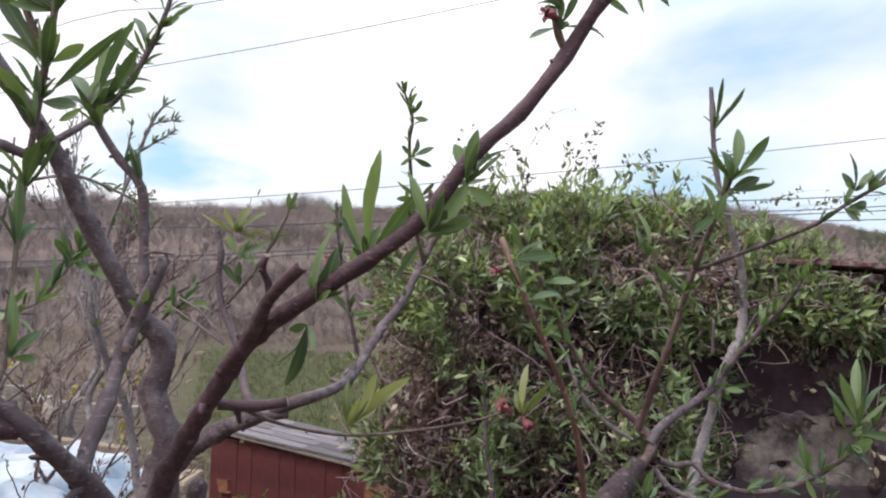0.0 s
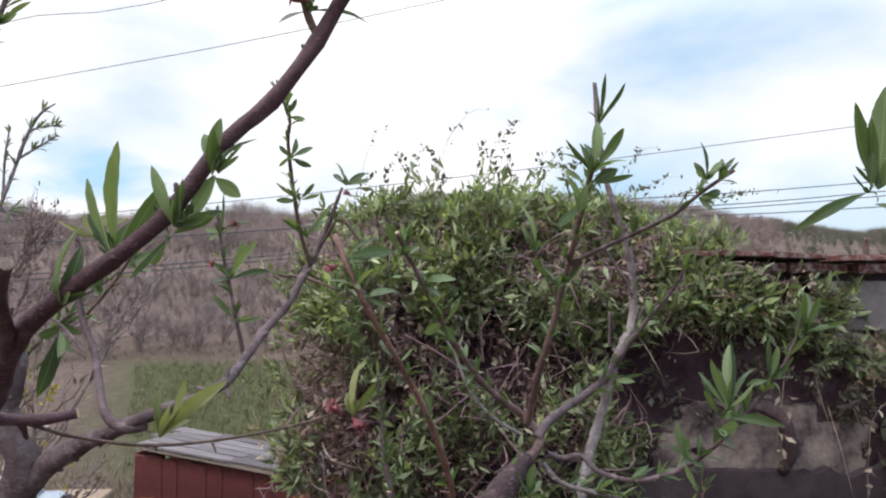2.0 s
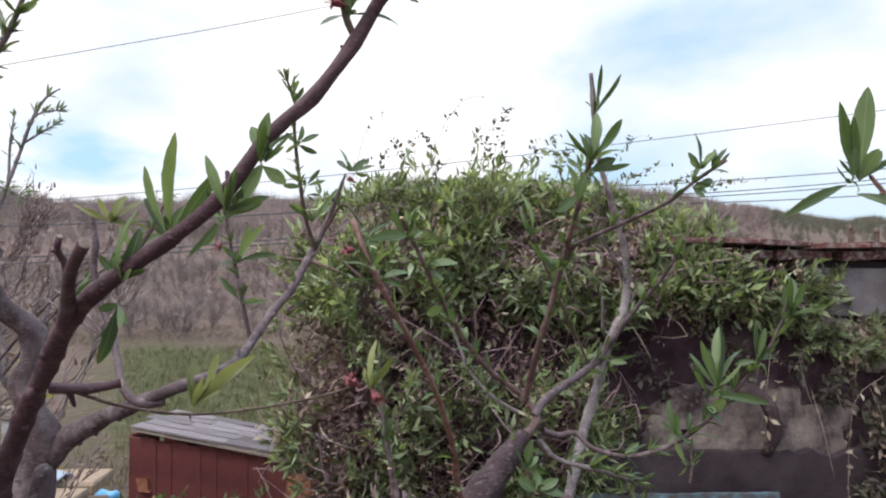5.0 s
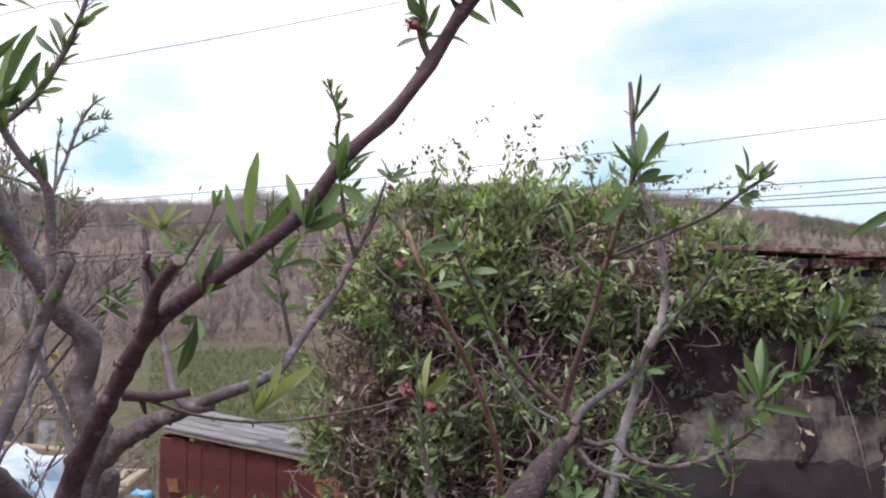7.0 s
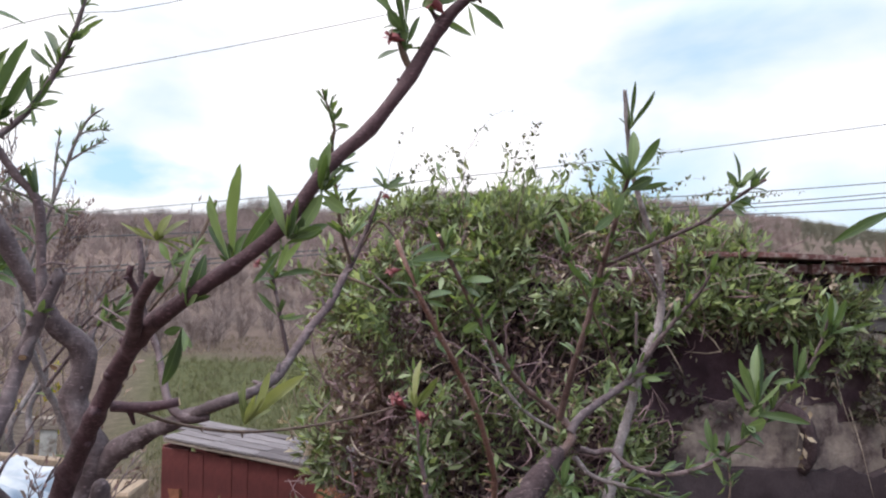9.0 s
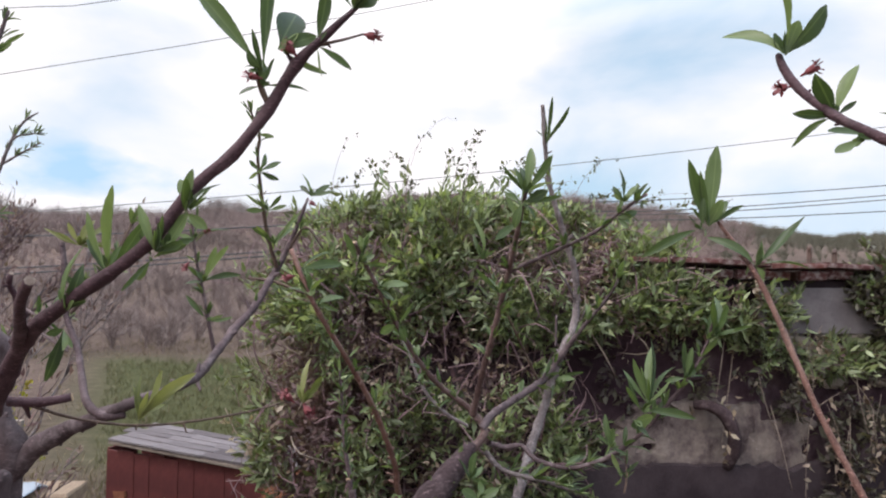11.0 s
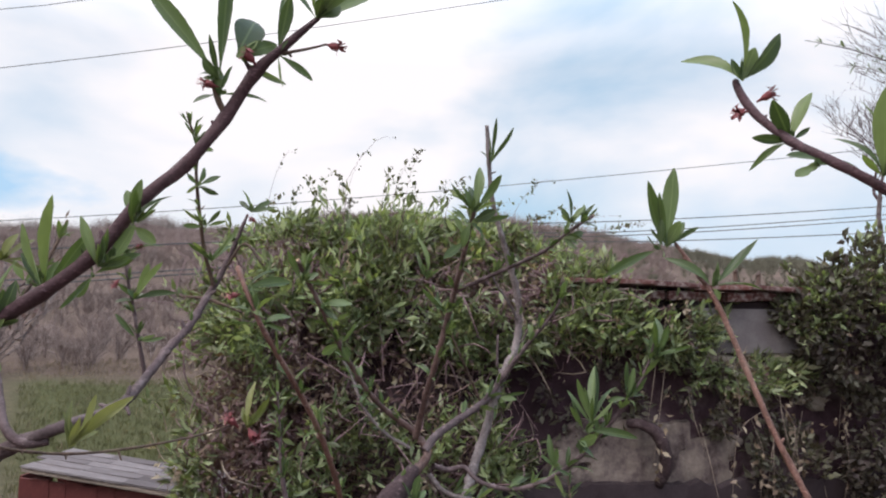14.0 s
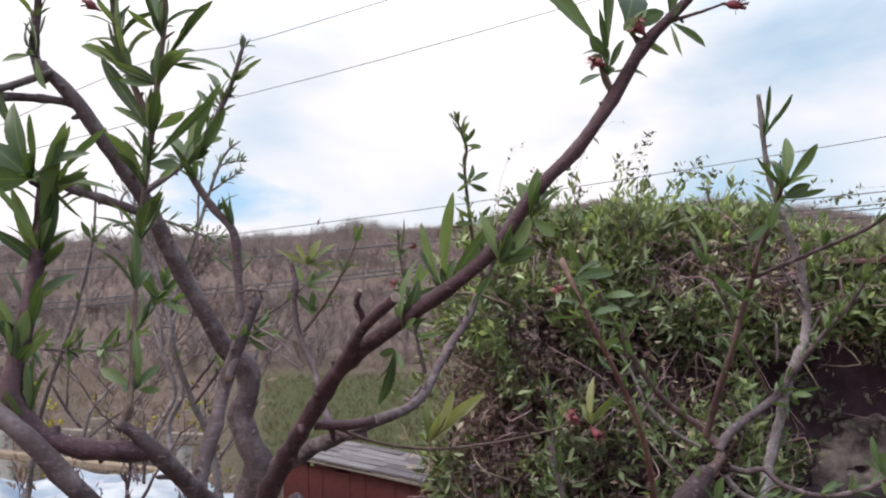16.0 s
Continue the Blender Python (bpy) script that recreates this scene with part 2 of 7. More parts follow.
k = Mat("dry_stem", 0.85, 0.2)
DRYSTEM = k.colour(k.ramp(k.noise(60.0), (0.3, (0.14, 0.105, 0.085)), (0.7, (0.32, 0.26, 0.215)))).m

# ground: grass, dry soil and leaf litter
k = Mat("ground_grass_and_soil", 0.95, 0.1)
patch, tuft, fine = k.noise(0.22, 5), k.noise(3.0, 5, 0.7), k.noise(40.0, 3, 0.7)
grass = k.ramp(tuft, (0.3, (0.048, 0.052, 0.023)), (0.55, (0.074, 0.078, 0.036)), (0.75, (0.120, 0.110, 0.062)))
soil = k.ramp(tuft, (0.3, (0.084, 0.060, 0.053)), (0.55, (0.130, 0.096, 0.083)), (0.75, (0.187, 0.145, 0.124)))
broad = k.ramp(k.noise(0.03, 6, 0.65), (0.36, (0.72, 0.70, 0.66)), (0.5, (1.0, 0.98, 0.94)), (0.62, (1.28, 1.22, 1.16)))
soil = k.mix(1.0, soil, broad, "MULTIPLY")
sep = k.n.new("ShaderNodeSeparateXYZ")
k.l.new(k.co, sep.inputs[0])
reach = k.n.new("ShaderNodeMath")
reach.operation = "MULTIPLY_ADD"
reach.inputs[1].default_value = 9.0
k.l.new(patch, reach.inputs[0])
k.l.new(sep.outputs[1], reach.inputs[2])
band = k.n.new("ShaderNodeMapRange")
band.inputs["From Min"].default_value, band.inputs["From Max"].default_value = 30.0, 27.0
k.l.new(reach.outputs[0], band.inputs["Value"])
west = k.n.new("ShaderNodeMapRange")
west.inputs["From Min"].default_value, west.inputs["From Max"].default_value = -1.6, 0.4
slant = k.n.new("ShaderNodeMath")
slant.operation = "MULTIPLY_ADD"
slant.inputs[1].default_value = 0.354
k.l.new(sep.outputs[1], slant.inputs[0])
k.l.new(sep.outputs[0], slant.inputs[2])
k.l.new(slant.outputs[0], west.inputs["Value"])
fore = k.n.new("ShaderNodeMapRange")
fore.inputs["From Min"].default_value, fore.inputs["From Max"].default_value = 12.5, 16.5
k.l.new(reach.outputs[0], fore.inputs["Value"])
lawn = k.n.new("ShaderNodeMath")
lawn.operation = "MULTIPLY"
k.l.new(fore.outputs[0], lawn.inputs[0])
k.l.new(west.outputs[0], lawn.inputs[1])
lush = k.n.new("ShaderNodeMath")
lush.operation = "MULTIPLY"
k.l.new(band.outputs[0], lush.inputs[0])
k.l.new(lawn.outputs[0], lush.inputs[1])
c = k.mix(lush.outputs[0], soil, grass)
c = k.mix(0.5, c, k.ramp(fine, (0.3, (0.5, 0.5, 0.5)), (0.7, (1.1, 1.1, 1.1))), "MULTIPLY")
GROUND = k.colour(c).bump(fine, 0.5, 0.03).m

# plaster wall: grey plaster with stains and fallen patches
k = Mat("stained_plaster", 0.92, 0.15)
a, b2, f = k.noise(2.2, 6, 0.6), k.noise(9.0, 5, 0.65), k.noise(90.0, 4, 0.7)
c = k.ramp(a, (0.36, (0.048, 0.027, 0.036)), (0.52, (0.080, 0.049, 0.061)), (0.66, (0.155, 0.113, 0.120)))
c = k.mix(0.7, c, k.ramp(b2, (0.35, (0.45, 0.42, 0.40)), (0.6, (1, 1, 1))), "MULTIPLY")
c = k.mix(0.4, c, k.ramp(f, (0.3, (0.55, 0.55, 0.55)), (0.7, (1, 1, 1))), "MULTIPLY")
PLASTER = k.colour(c).bump(k.mix(0.5, b2, f), 0.7, 0.02).m
k = Mat("beige_plaster", 0.92, 0.15)
b2, f = k.noise(7.0, 5, 0.65), k.noise(90.0, 4, 0.7)
c = k.ramp(b2, (0.38, (0.070, 0.050, 0.052)), (0.50, (0.17, 0.136, 0.126)), (0.68, (0.30, 0.25, 0.215)))
BEIGE = k.colour(k.mix(0.4, c, k.ramp(f, (0.3, (0.6, 0.6, 0.6)), (0.7, (1, 1, 1))), "MULTIPLY")).bump(k.mix(0.5, b2, f), 0.6, 0.015).m
k = Mat("grey_concrete", 0.9, 0.2)
a, f = k.noise(3.0, 6), k.noise(70.0, 4, 0.7)
c = k.ramp(a, (0.35, (0.028, 0.019, 0.023)), (0.65, (0.068, 0.051, 0.057)))
CONCRETE = k.colour(k.mix(0.5, c, k.ramp(f, (0.3, (0.6, 0.6, 0.6)), (0.7, (1, 1, 1))), "MULTIPLY")).bump(f, 0.5, 0.01).m
k = Mat("grey_cement_skin", 0.9, 0.2)
a, f = k.noise(5.0, 6), k.noise(70.0, 4, 0.7)
c = k.ramp(a, (0.35, (0.155, 0.138, 0.145)), (0.65, (0.25, 0.228, 0.235)))
CEMENT = k.colour(k.mix(0.4, c, k.ramp(f, (0.3, (0.6, 0.6, 0.6)), (0.7, (1, 1, 1))), "MULTIPLY")).bump(f, 0.4, 0.008).m
k = Mat("old_red_tile", 0.88, 0.2)
f = k.noise(25.0, 5, 0.7)
c = k.mix(k.random(), (0.060, 0.026, 0.027), (0.150, 0.058, 0.050))
c = k.mix(k.ramp(f, (0.45, (0, 0, 0)), (0.64, (1, 1, 1))), c, (0.24, 0.20, 0.19))
CLAY = k.colour(k.mix(0.5, c, k.ramp(f, (0.3, (0.4, 0.4, 0.4)), (0.6, (1, 1, 1))), "MULTIPLY")).bump(f, 0.6, 0.01).m
k = Mat("rubble_stone", 0.92, 0.15)
f = k.noise(20.0, 5, 0.7)
STONE = k.colour(k.mix(k.ramp(f, (0.3, (0.2, 0.2, 0.2)), (0.7, (1, 1, 1))), (0.16, 0.13, 0.11), k.mix(k.random(), (0.33, 0.28, 0.23), (0.48, 0.44, 0.39)))).bump(f, 0.6, 0.015).m
k = Mat("blue_paint_weathered", 0.7, 0.3)
f = k.noise(14.0, 6, 0.7)
BLUE = k.colour(k.ramp(f, (0.40, (0.07, 0.062, 0.06)), (0.55, (0.09, 0.14, 0.165)), (0.75, (0.16, 0.27, 0.32)))).bump(f, 0.4, 0.005).m
k = Mat("red_board_paint", 0.75, 0.25)
a, f = k.noise(4.0, 5, 0.6), k.noise(30.0, 4, 0.7, k.scaled((6, 6, 0.6)))
c = k.ramp(a, (0.3, (0.078, 0.021, 0.022)), (0.55, (0.125, 0.034, 0.033)), (0.75, (0.21, 0.080, 0.066)))
REDBOARD = k.colour(k.mix(0.5, c, k.ramp(f, (0.3, (0.5, 0.5, 0.5)), (0.7, (1, 1, 1))), "MULTIPLY")).bump(f, 0.4, 0.004).m
k = Mat("weathered_shingle", 0.9, 0.15)
f = k.noise(18.0, 5, 0.7, k.scaled((0.5, 5, 5)))
c = k.mix(k.random(), (0.105, 0.090, 0.095), (0.215, 0.192, 0.20))
SHINGLE = k.colour(k.mix(0.7, c, k.ramp(f, (0.3, (0.45, 0.43, 0.42)), (0.7, (1.1, 1.1, 1.1))), "MULTIPLY")).bump(f, 0.5, 0.006).m
k = Mat("orange_rust_board", 0.85, 0.2)
f = k.noise(20.0, 5, 0.7)
RUST = k.colour(k.ramp(f, (0.3, (0.13, 0.05, 0.032)), (0.6, (0.26, 0.11, 0.065)), (0.8, (0.34, 0.19, 0.12)))).bump(f, 0.4, 0.006).m
k = Mat("white_plastic_sheet", 0.5, 0.3)
f, g = k.noise(3.5, 4, 0.55), k.noise(14.0, 4)
c = k.ramp(f, (0.36, (0.17, 0.22, 0.29)), (0.48, (0.30, 0.335, 0.38)), (0.60, (0.44, 0.45, 0.47)))
SHEET = k.colour(k.mix(k.ramp(g, (0.62, (0, 0, 0)), (0.72, (1, 1, 1))), c, (0.46, 0.36, 0.44))).bump(g, 0.25, 0.02).m
k = Mat("grey_wood", 0.85, 0.2)
f = k.noise(20.0, 5, 0.7, k.scaled((1, 1, 6)))
GREYWOOD = k.colour(k.ramp(f, (0.3, (0.13, 0.10, 0.085)), (0.7, (0.34, 0.29, 0.25)))).bump(f, 0.5, 0.004).m
k = Mat("pale_timber", 0.8, 0.2)
f = k.noise(20.0, 5, 0.7, k.scaled((6, 1, 1)))
TIMBER = k.colour(k.ramp(f, (0.3, (0.19, 0.135, 0.095)), (0.7, (0.32, 0.24, 0.175)))).bump(f, 0.3, 0.004).m
k = Mat("white_paint_chipped", 0.7, 0.3)
f = k.noise(16.0, 5, 0.7)
WHITE = k.colour(k.ramp(f, (0.34, (0.18, 0.15, 0.13)), (0.5, (0.42, 0.41, 0.39)), (0.7, (0.52, 0.51, 0.49)))).bump(f, 0.3, 0.004).m
k = Mat("blue_plastic", 0.35, 0.5)
PLASTIC = k.colour(k.ramp(k.noise(20.0), (0.3, (0.07, 0.25, 0.48)), (0.7, (0.16, 0.42, 0.68)))).m
k = Mat("black_cable", 0.6, 0.3)
CABLE = k.colour(k.ramp(k.noise(3.0), (0.3, (0.05, 0.053, 0.06)), (0.7, (0.085, 0.09, 0.10)))).m
k = Mat("dark_iron", 0.6, 0.4)
IRON = k.colour(k.ramp(k.noise(30.0), (0.3, (0.05, 0.035, 0.03)), (0.7, (0.15, 0.09, 0.07)))).m


# ---- mesh tools ----
def mesh(name, verts, faces, mats, smooth=True):
    me = bpy.data.meshes.new(name)
    me.from_pydata([tuple(map(float, v)) for v in verts], [], faces)
    for m in mats if isinstance(mats, (list, tuple)) else [mats]:
        me.materials.append(m)
    if smooth:
        me.polygons.foreach_set("use_smooth", [True] * len(me.polygons))
    me.update()
    return me


def bulk(name, verts, loops, sizes, mat, smooth=False):
    """A mesh from numpy arrays: corners, loop indices and the loops of each face."""
    me = bpy.data.meshes.new(name)
    me.vertices.add(len(verts))
    me.vertices.foreach_set("co", np.asarray(verts, np.float32).ravel())
    me.loops.add(len(loops))
    me.loops.foreach_set("vertex_index", np.asarray(loops, np.int32))
    me.polygons.add(len(sizes))
    me.polygons.foreach_set("loop_start", np.concatenate([[0], np.cumsum(sizes)[:-1]]).astype(np.int32))
    me.materials.append(mat)
    me.update(calc_edges=True)
    if smooth:
        me.polygons.foreach_set("use_smooth", [True] * len(me.polygons))
    return me


def thing(name, at, label, category, group="", kind=""):
    ob = new(name)
    ob.location = at
    ob.empty_display_size = 0.1
    return tagged(ob, label, category, group, kind)


def part(name, me, parent, label=""):
    """A mesh given in world places, as a part of a thing or of a part."""
    ob = new(name, me)
    ob.parent = parent
    top = parent
    while top.parent:
        top = top.parent
    ob.matrix_parent_inverse = Matrix.Translation(-Vector(top.location)) if parent is top else Matrix()
    return tagged(ob, label) if label else ob


def spline(points, step):
    """Catmull-Rom through rows of x, y, z, radius."""
    p = np.array(points, float)
    p = np.vstack([2 * p[0] - p[1], p, 2 * p[-1] - p[-2]])
    rows = []
    for i in range(1, len(p) - 2):
        n = max(2, int(np.linalg.norm(p[i + 1, :3] - p[i, :3]) / step))
        for s in np.arange(n) / n:
            a, b, c, d = p[i - 1], p[i], p[i + 1], p[i + 2]
            rows.append(0.5 * (2 * b + (c - a) * s + (2 * a - 5 * b + 4 * c - d) * s * s + (3 * b - a - 3 * c + d) * s**3))
    rows.append(p[-2])
    rows = np.array(rows)
    rows[:, 3] = np.maximum(rows[:, 3], 0.0004)
    return rows


def tube(points, sides=10, step=0.012, rough=0.08, knots=0.0, seed=0, blunt=True):
    """Corners and faces of a swept limb; the last face is its end, rounded unless blunt."""
    rows = spline(points, step)
    if not blunt:
        d = rows[-1, :3] - rows[-2, :3]
        d, r1 = d / (np.linalg.norm(d) + 1e-9), rows[-1, 3]
        rows = np.vstack([rows, [*(rows[-1, :3] + d * r1 * 0.5), r1 * 0.85], [*(rows[-1, :3] + d * r1 * 0.95), r1 * 0.35]])
    rng = np.random.RandomState(seed)
    tang = np.gradient(rows[:, :3], axis=0)
    tang /= np.linalg.norm(tang, axis=1)[:, None] + 1e-9
    u = np.cross(tang[0], (0.31, 0.9, 0.2))
    u /= np.linalg.norm(u)
    verts, faces = [], []
    along = np.concatenate([[0], np.cumsum(np.linalg.norm(np.diff(rows[:, :3], axis=0), axis=1))])
    r = rows[:, 3].copy()
    if knots:
        for at in np.arange(rng.uniform(0.01, 0.04), along[-1], knots):
            at += rng.uniform(-0.3, 0.3) * knots
            r *= 1 + 0.22 * np.exp(-(((along - at) / 0.006) ** 2))
    ang = np.arange(sides) / sides * 2 * np.pi
    for i, row in enumerate(rows):
        u = u - tang[i] * (u @ tang[i])
        u /= np.linalg.norm(u)
        v = np.cross(tang[i], u)
        bump = np.ones(sides) if not rough else 1 + rough * np.array([noise.noise(Vector((np.cos(a) * 1.3 + seed, np.sin(a) * 1.3, along[i] * 28))) for a in ang])
        verts.extend(row[:3] + r[i] * bump[:, None] * (np.cos(ang)[:, None] * u + np.sin(ang)[:, None] * v))
    for i in range(len(rows) - 1):
        for j in range(sides):
            a, b = i * sides + j, i * sides + (j + 1) % sides
            faces.append((a, b, b + sides, a + sides))
    faces.append(tuple(range(len(verts) - sides, len(verts))))
    return verts, faces


COUNT = [0]


def spurs(verts, faces, points, seed):
    """Adds buds, leaf scars and short dead spurs to the corners and faces of a limb."""
    rng = random.Random(seed * 7 + 1)
    rows = spline(points, 0.008)
    at = rng.randint(1, 4)
    while at < len(rows) - 1:
        o, r = Vector(rows[at, :3]), rows[at, 3]
        along = (Vector(rows[at + 1, :3]) - o).normalized()
        side = Vector((rng.gauss(0, 1), rng.gauss(0, 1), rng.gauss(0, 1)))
        side = (side - along * side.dot(along)).normalized()
        long_one = rng.random() < 0.16
        w = min(0.0045, max(0.0012, r * rng.uniform(0.3, 0.55)))
        ln = (rng.uniform(0.008, 0.020) if long_one else rng.uniform(0.0015, 0.0045)) + r * 0.35
        way = (side + along * rng.uniform(0.1, 0.9)).normalized()
        u = way.cross(along).normalized()
        t = way.cross(u)
        b = len(verts)
        o = o + side * r * 0.75
        for s2, k3 in ((0.0, 1.5), (0.45, 1.0), (0.85, 0.85), (1.0, 0.4)):
            for j in range(5):
                a = j * 1.2566
                verts.append(o + way * ln * s2 + (u * math.cos(a) + t * math.sin(a)) * w * k3)
        for i in range(3):
            for j in range(5):
                faces.append((b + i * 5 + j, b + i * 5 + (j + 1) % 5, b + i * 5 + 5 + (j + 1) % 5, b + i * 5 + 5 + j))
        faces.append(tuple(range(b + 15, b + 20)))
        at += rng.randint(3, 8)


def branch(kind, tree, look_of, cut, points, slim=0.57):
    """One limb, branch, twig or stub of a tree; cut: it ends in a sawn face."""
    COUNT[0] += 1
    points = [(x, y, z, r * slim) for x, y, z, r in points]
    thick = max(p[3] for p in points)
    knots = 0.05 if thick < 0.02 and kind != "stub" else 0.0
    v, f = tube(points, 12 if thick > 0.012 else 8, 0.012 if thick > 0.004 else 0.016, 0.22 if thick > 0.010 else 0.12, knots, COUNT[0], cut)
    if kind != "trunk":
        end = f.pop()
        spurs(v, f, points, COUNT[0])
        f.append(end)
    me = mesh(kind, v, f, [BARK[look_of], CUT if cut == "fresh" else OLDCUT])
    if cut:
        me.polygons[len(f) - 1].material_index = 1
        me.polygons[len(f) - 1].use_smooth = False
    return part(kind, me, tree)


def leaf_mesh(name, curl, fold, wide, twist, rng):
    """A lance-shaped leaf, 1 long from its stalk along y, finely toothed, folded along its rib."""
    verts, faces, n = [], [], 18
    for i in range(n + 1):
        s = i / n
        w = wide * max(0.0, math.sin(math.pi * s**1.32)) ** 0.74
        w = max(w, 0.09 * (1 - s))
        w *= 1 + (0.022 if i % 2 else -0.018)
        bend = curl * s * s
        tw = twist * s
        y, z0 = s * (1 - 0.18 * abs(curl) * s), bend
        wav = 0.02 * math.sin(s * 9 + rng.uniform(0, 3))
        for side, lift in ((-1, fold), (0, 0), (1, fold)):
            x, z = side * w * 0.5 * math.cos(fold * 0.55), abs(side) * w * 0.5 * math.sin(lift * 0.55) * 0.22 + wav * abs(side) * 0.3
            verts.append((x * math.cos(tw) - z * math.sin(tw), y, z0 + z * math.cos(tw) + x * math.sin(tw) * 0.22))
    for i in range(n):
        for j in range(2):
            a = i * 3 + j
            faces.append((a, a + 1, a + 4, a + 3))
    return mesh(name, verts, faces, LEAF)


leaf_rng = random.Random(11)
LEAVES = [leaf_mesh("peach_leaf", c, f, w, t, leaf_rng) for c, f, w, t in
          ((0.10, 0.9, 1.0, 0.5), (-0.22, 1.1, 1.0, -0.7), (0.26, 1.4, 0.95, 1.0), (-0.38, 0.8, 1.05, 0.4), (0.05, 1.6, 0.9, -1.1), (-0.10, 1.0, 1.0, 0.2), (-0.55, 1.2, 0.95, 0.8), (0.40, 1.3, 1.0, -0.5))]


def leaf(parent, base, tip, width, face=None):
    base, tip = Vector(base), Vector(tip)
    along = tip - base
    size = along.length
    along.normalize()
    up = face or Vector((leaf_rng.uniform(-0.9, 0.9), leaf_rng.uniform(-1.1, -0.35), leaf_rng.uniform(-0.2, 0.8)))
    across = along.cross(up).normalized()
    normal = across.cross(along)
    ob = new("leaf", leaf_rng.choice(LEAVES))
    ob.parent = parent
    top = parent
    while top.parent:
        top = top.parent
    m = Matrix((across * width, along * size, normal * size)).transposed().to_4x4()
    m.translation = base
    ob.matrix_basis = m if parent is not top else Matrix.Translation(-Vector(top.location)) @ m
    return ob


def leaves(parent, base, tips, fill=5, broad=1.2):
    """A tuft of leaves: tips with their widths, all from about one bud."""
    for x, y, z, w in tips:
        b = Vector(base) + (Vector((x, y, z)) - Vector(base)) * leaf_rng.uniform(0.0, 0.12)
        leaf(parent, b, (x, y, z), w * broad)
    mean = sum((Vector(t[:3]) for t in tips), Vector()) / len(tips) - Vector(base)
    size, wide = mean.length, sum(t[3] for t in tips) / len(tips)
    for _ in range(fill):
        way = mean.normalized() + Vector((leaf_rng.gauss(0, 0.32), leaf_rng.gauss(0, 0.5), leaf_rng.gauss(0, 0.25)))
        leaf(parent, base, Vector(base) + way.normalized() * size * leaf_rng.uniform(0.3, 0.75), wide * broad * leaf_rng.uniform(0.6, 0.9))


def sprout(parent, points, count, size, first=0.25):
    """Tufts of small leaves along a twig."""
    rows = spline(points, 0.01)
    for n in range(count):
        i = int(len(rows) * (first + (0.98 - first) * (n + 0.4) / count))
        i = min(len(rows) - 2, i)
        at = Vector(rows[i, :3])
        along = Vector(rows[i + 1, :3] - rows[i, :3]).normalized()
        for _ in range(leaf_rng.randint(4, 7)):
            out = Vector((leaf_rng.gauss(0, 1), leaf_rng.gauss(0, 1), leaf_rng.gauss(0, 1)))
            out = (out - along * out.dot(along)).normalized()
            way = (along * leaf_rng.uniform(0.5, 1.3) + out * leaf_rng.uniform(0.4, 1.0) + Vector((0, 0, 0.35))).normalized()
            ln = size * leaf_rng.uniform(0.55, 1.15)
            leaf(parent, at, at + way * ln, ln * leaf_rng.uniform(0.19, 0.27), (out * -0.6 + Vector((0, 0, 1))))


def flower(parent, at, way, size=0.009):
    """A withered blossom: red cup, shrivelled lobes and a brush of stamens."""
    at, way = Vector(at), Vector(way).normalized()
    q = way.to_track_quat("Z", "Y")
    size *= 0.85
    rng = random.Random(int(at.x * 9999) + 5)
    verts, faces = [], []
    prof = ((0.12, -0.7), (0.2, -0.1), (0.45, 0.25), (0.55, 0.8), (0.48, 1.15))
    for r, z in prof:
        for j in range(8):
            a = j * math.pi / 4
            wob = 1 + rng.uniform(-0.12, 0.12)
            verts.append(at + q @ Vector((r * wob * math.cos(a), r * wob * math.sin(a), z)) * size)
    for i in range(len(prof) - 1):
        for j in range(8):
            faces.append((i * 8 + j, i * 8 + (j + 1) % 8, i * 8 + 8 + (j + 1) % 8, i * 8 + 8 + j))
    for j in range(5):
        a = j * 1.2566 + rng.uniform(-0.2, 0.2)
        b = len(verts)
        d, s = Vector((math.cos(a), math.sin(a), 0)), Vector((-math.sin(a), math.cos(a), 0))
        for r, z, w in ((0.45, 1.1, 0.22), (0.85, 1.3 + rng.uniform(-0.3, 0.3), 0.26), (1.15, 1.1 + rng.uniform(-0.6, 0.4), 0.04)):
            verts.append(at + q @ (d * r + s * w + Vector((0, 0, z))) * size)
            verts.append(at + q @ (d * r - s * w + Vector((0, 0, z + 0.08))) * size)
        faces += [(b, b + 1, b + 3, b + 2), (b + 2, b + 3, b + 5, b + 4)]
    cup = part("flower", mesh("flower", verts, faces, CALYX), parent, "withered dark red peach blossom")
    verts, faces = [], []
    for _ in range(16):
        a, spread, ln = rng.uniform(0, 6.28), rng.uniform(0.1, 0.75), rng.uniform(0.8, 1.5)
        d = Vector((math.cos(a) * spread, math.sin(a) * spread, 1)).normalized()
        s = d.cross(Vector((0.3, 0.5, 0.1))).normalized() * 0.06
        o, b = Vector((0, 0, 0.9)), len(verts)
        mid = o + d * ln * 0.6
        end = o + d * ln + Vector((0, 0, rng.uniform(-0.3, 0.1)))
        for pnt, k2 in ((o, 1), (mid, 1), (end, 1.8)):
            verts.append(at + q @ (pnt + s * k2) * size)
            verts.append(at + q @ (pnt - s * k2) * size)
        faces += [(b, b + 1, b + 3, b + 2), (b + 2, b + 3, b + 5, b + 4)]
    if parent.parent and not parent.parent.parent:
        part("stamen_brush", mesh("stamen_brush", verts, faces, STAMEN), parent, "dried pink stamens of a blossom")
    return cup


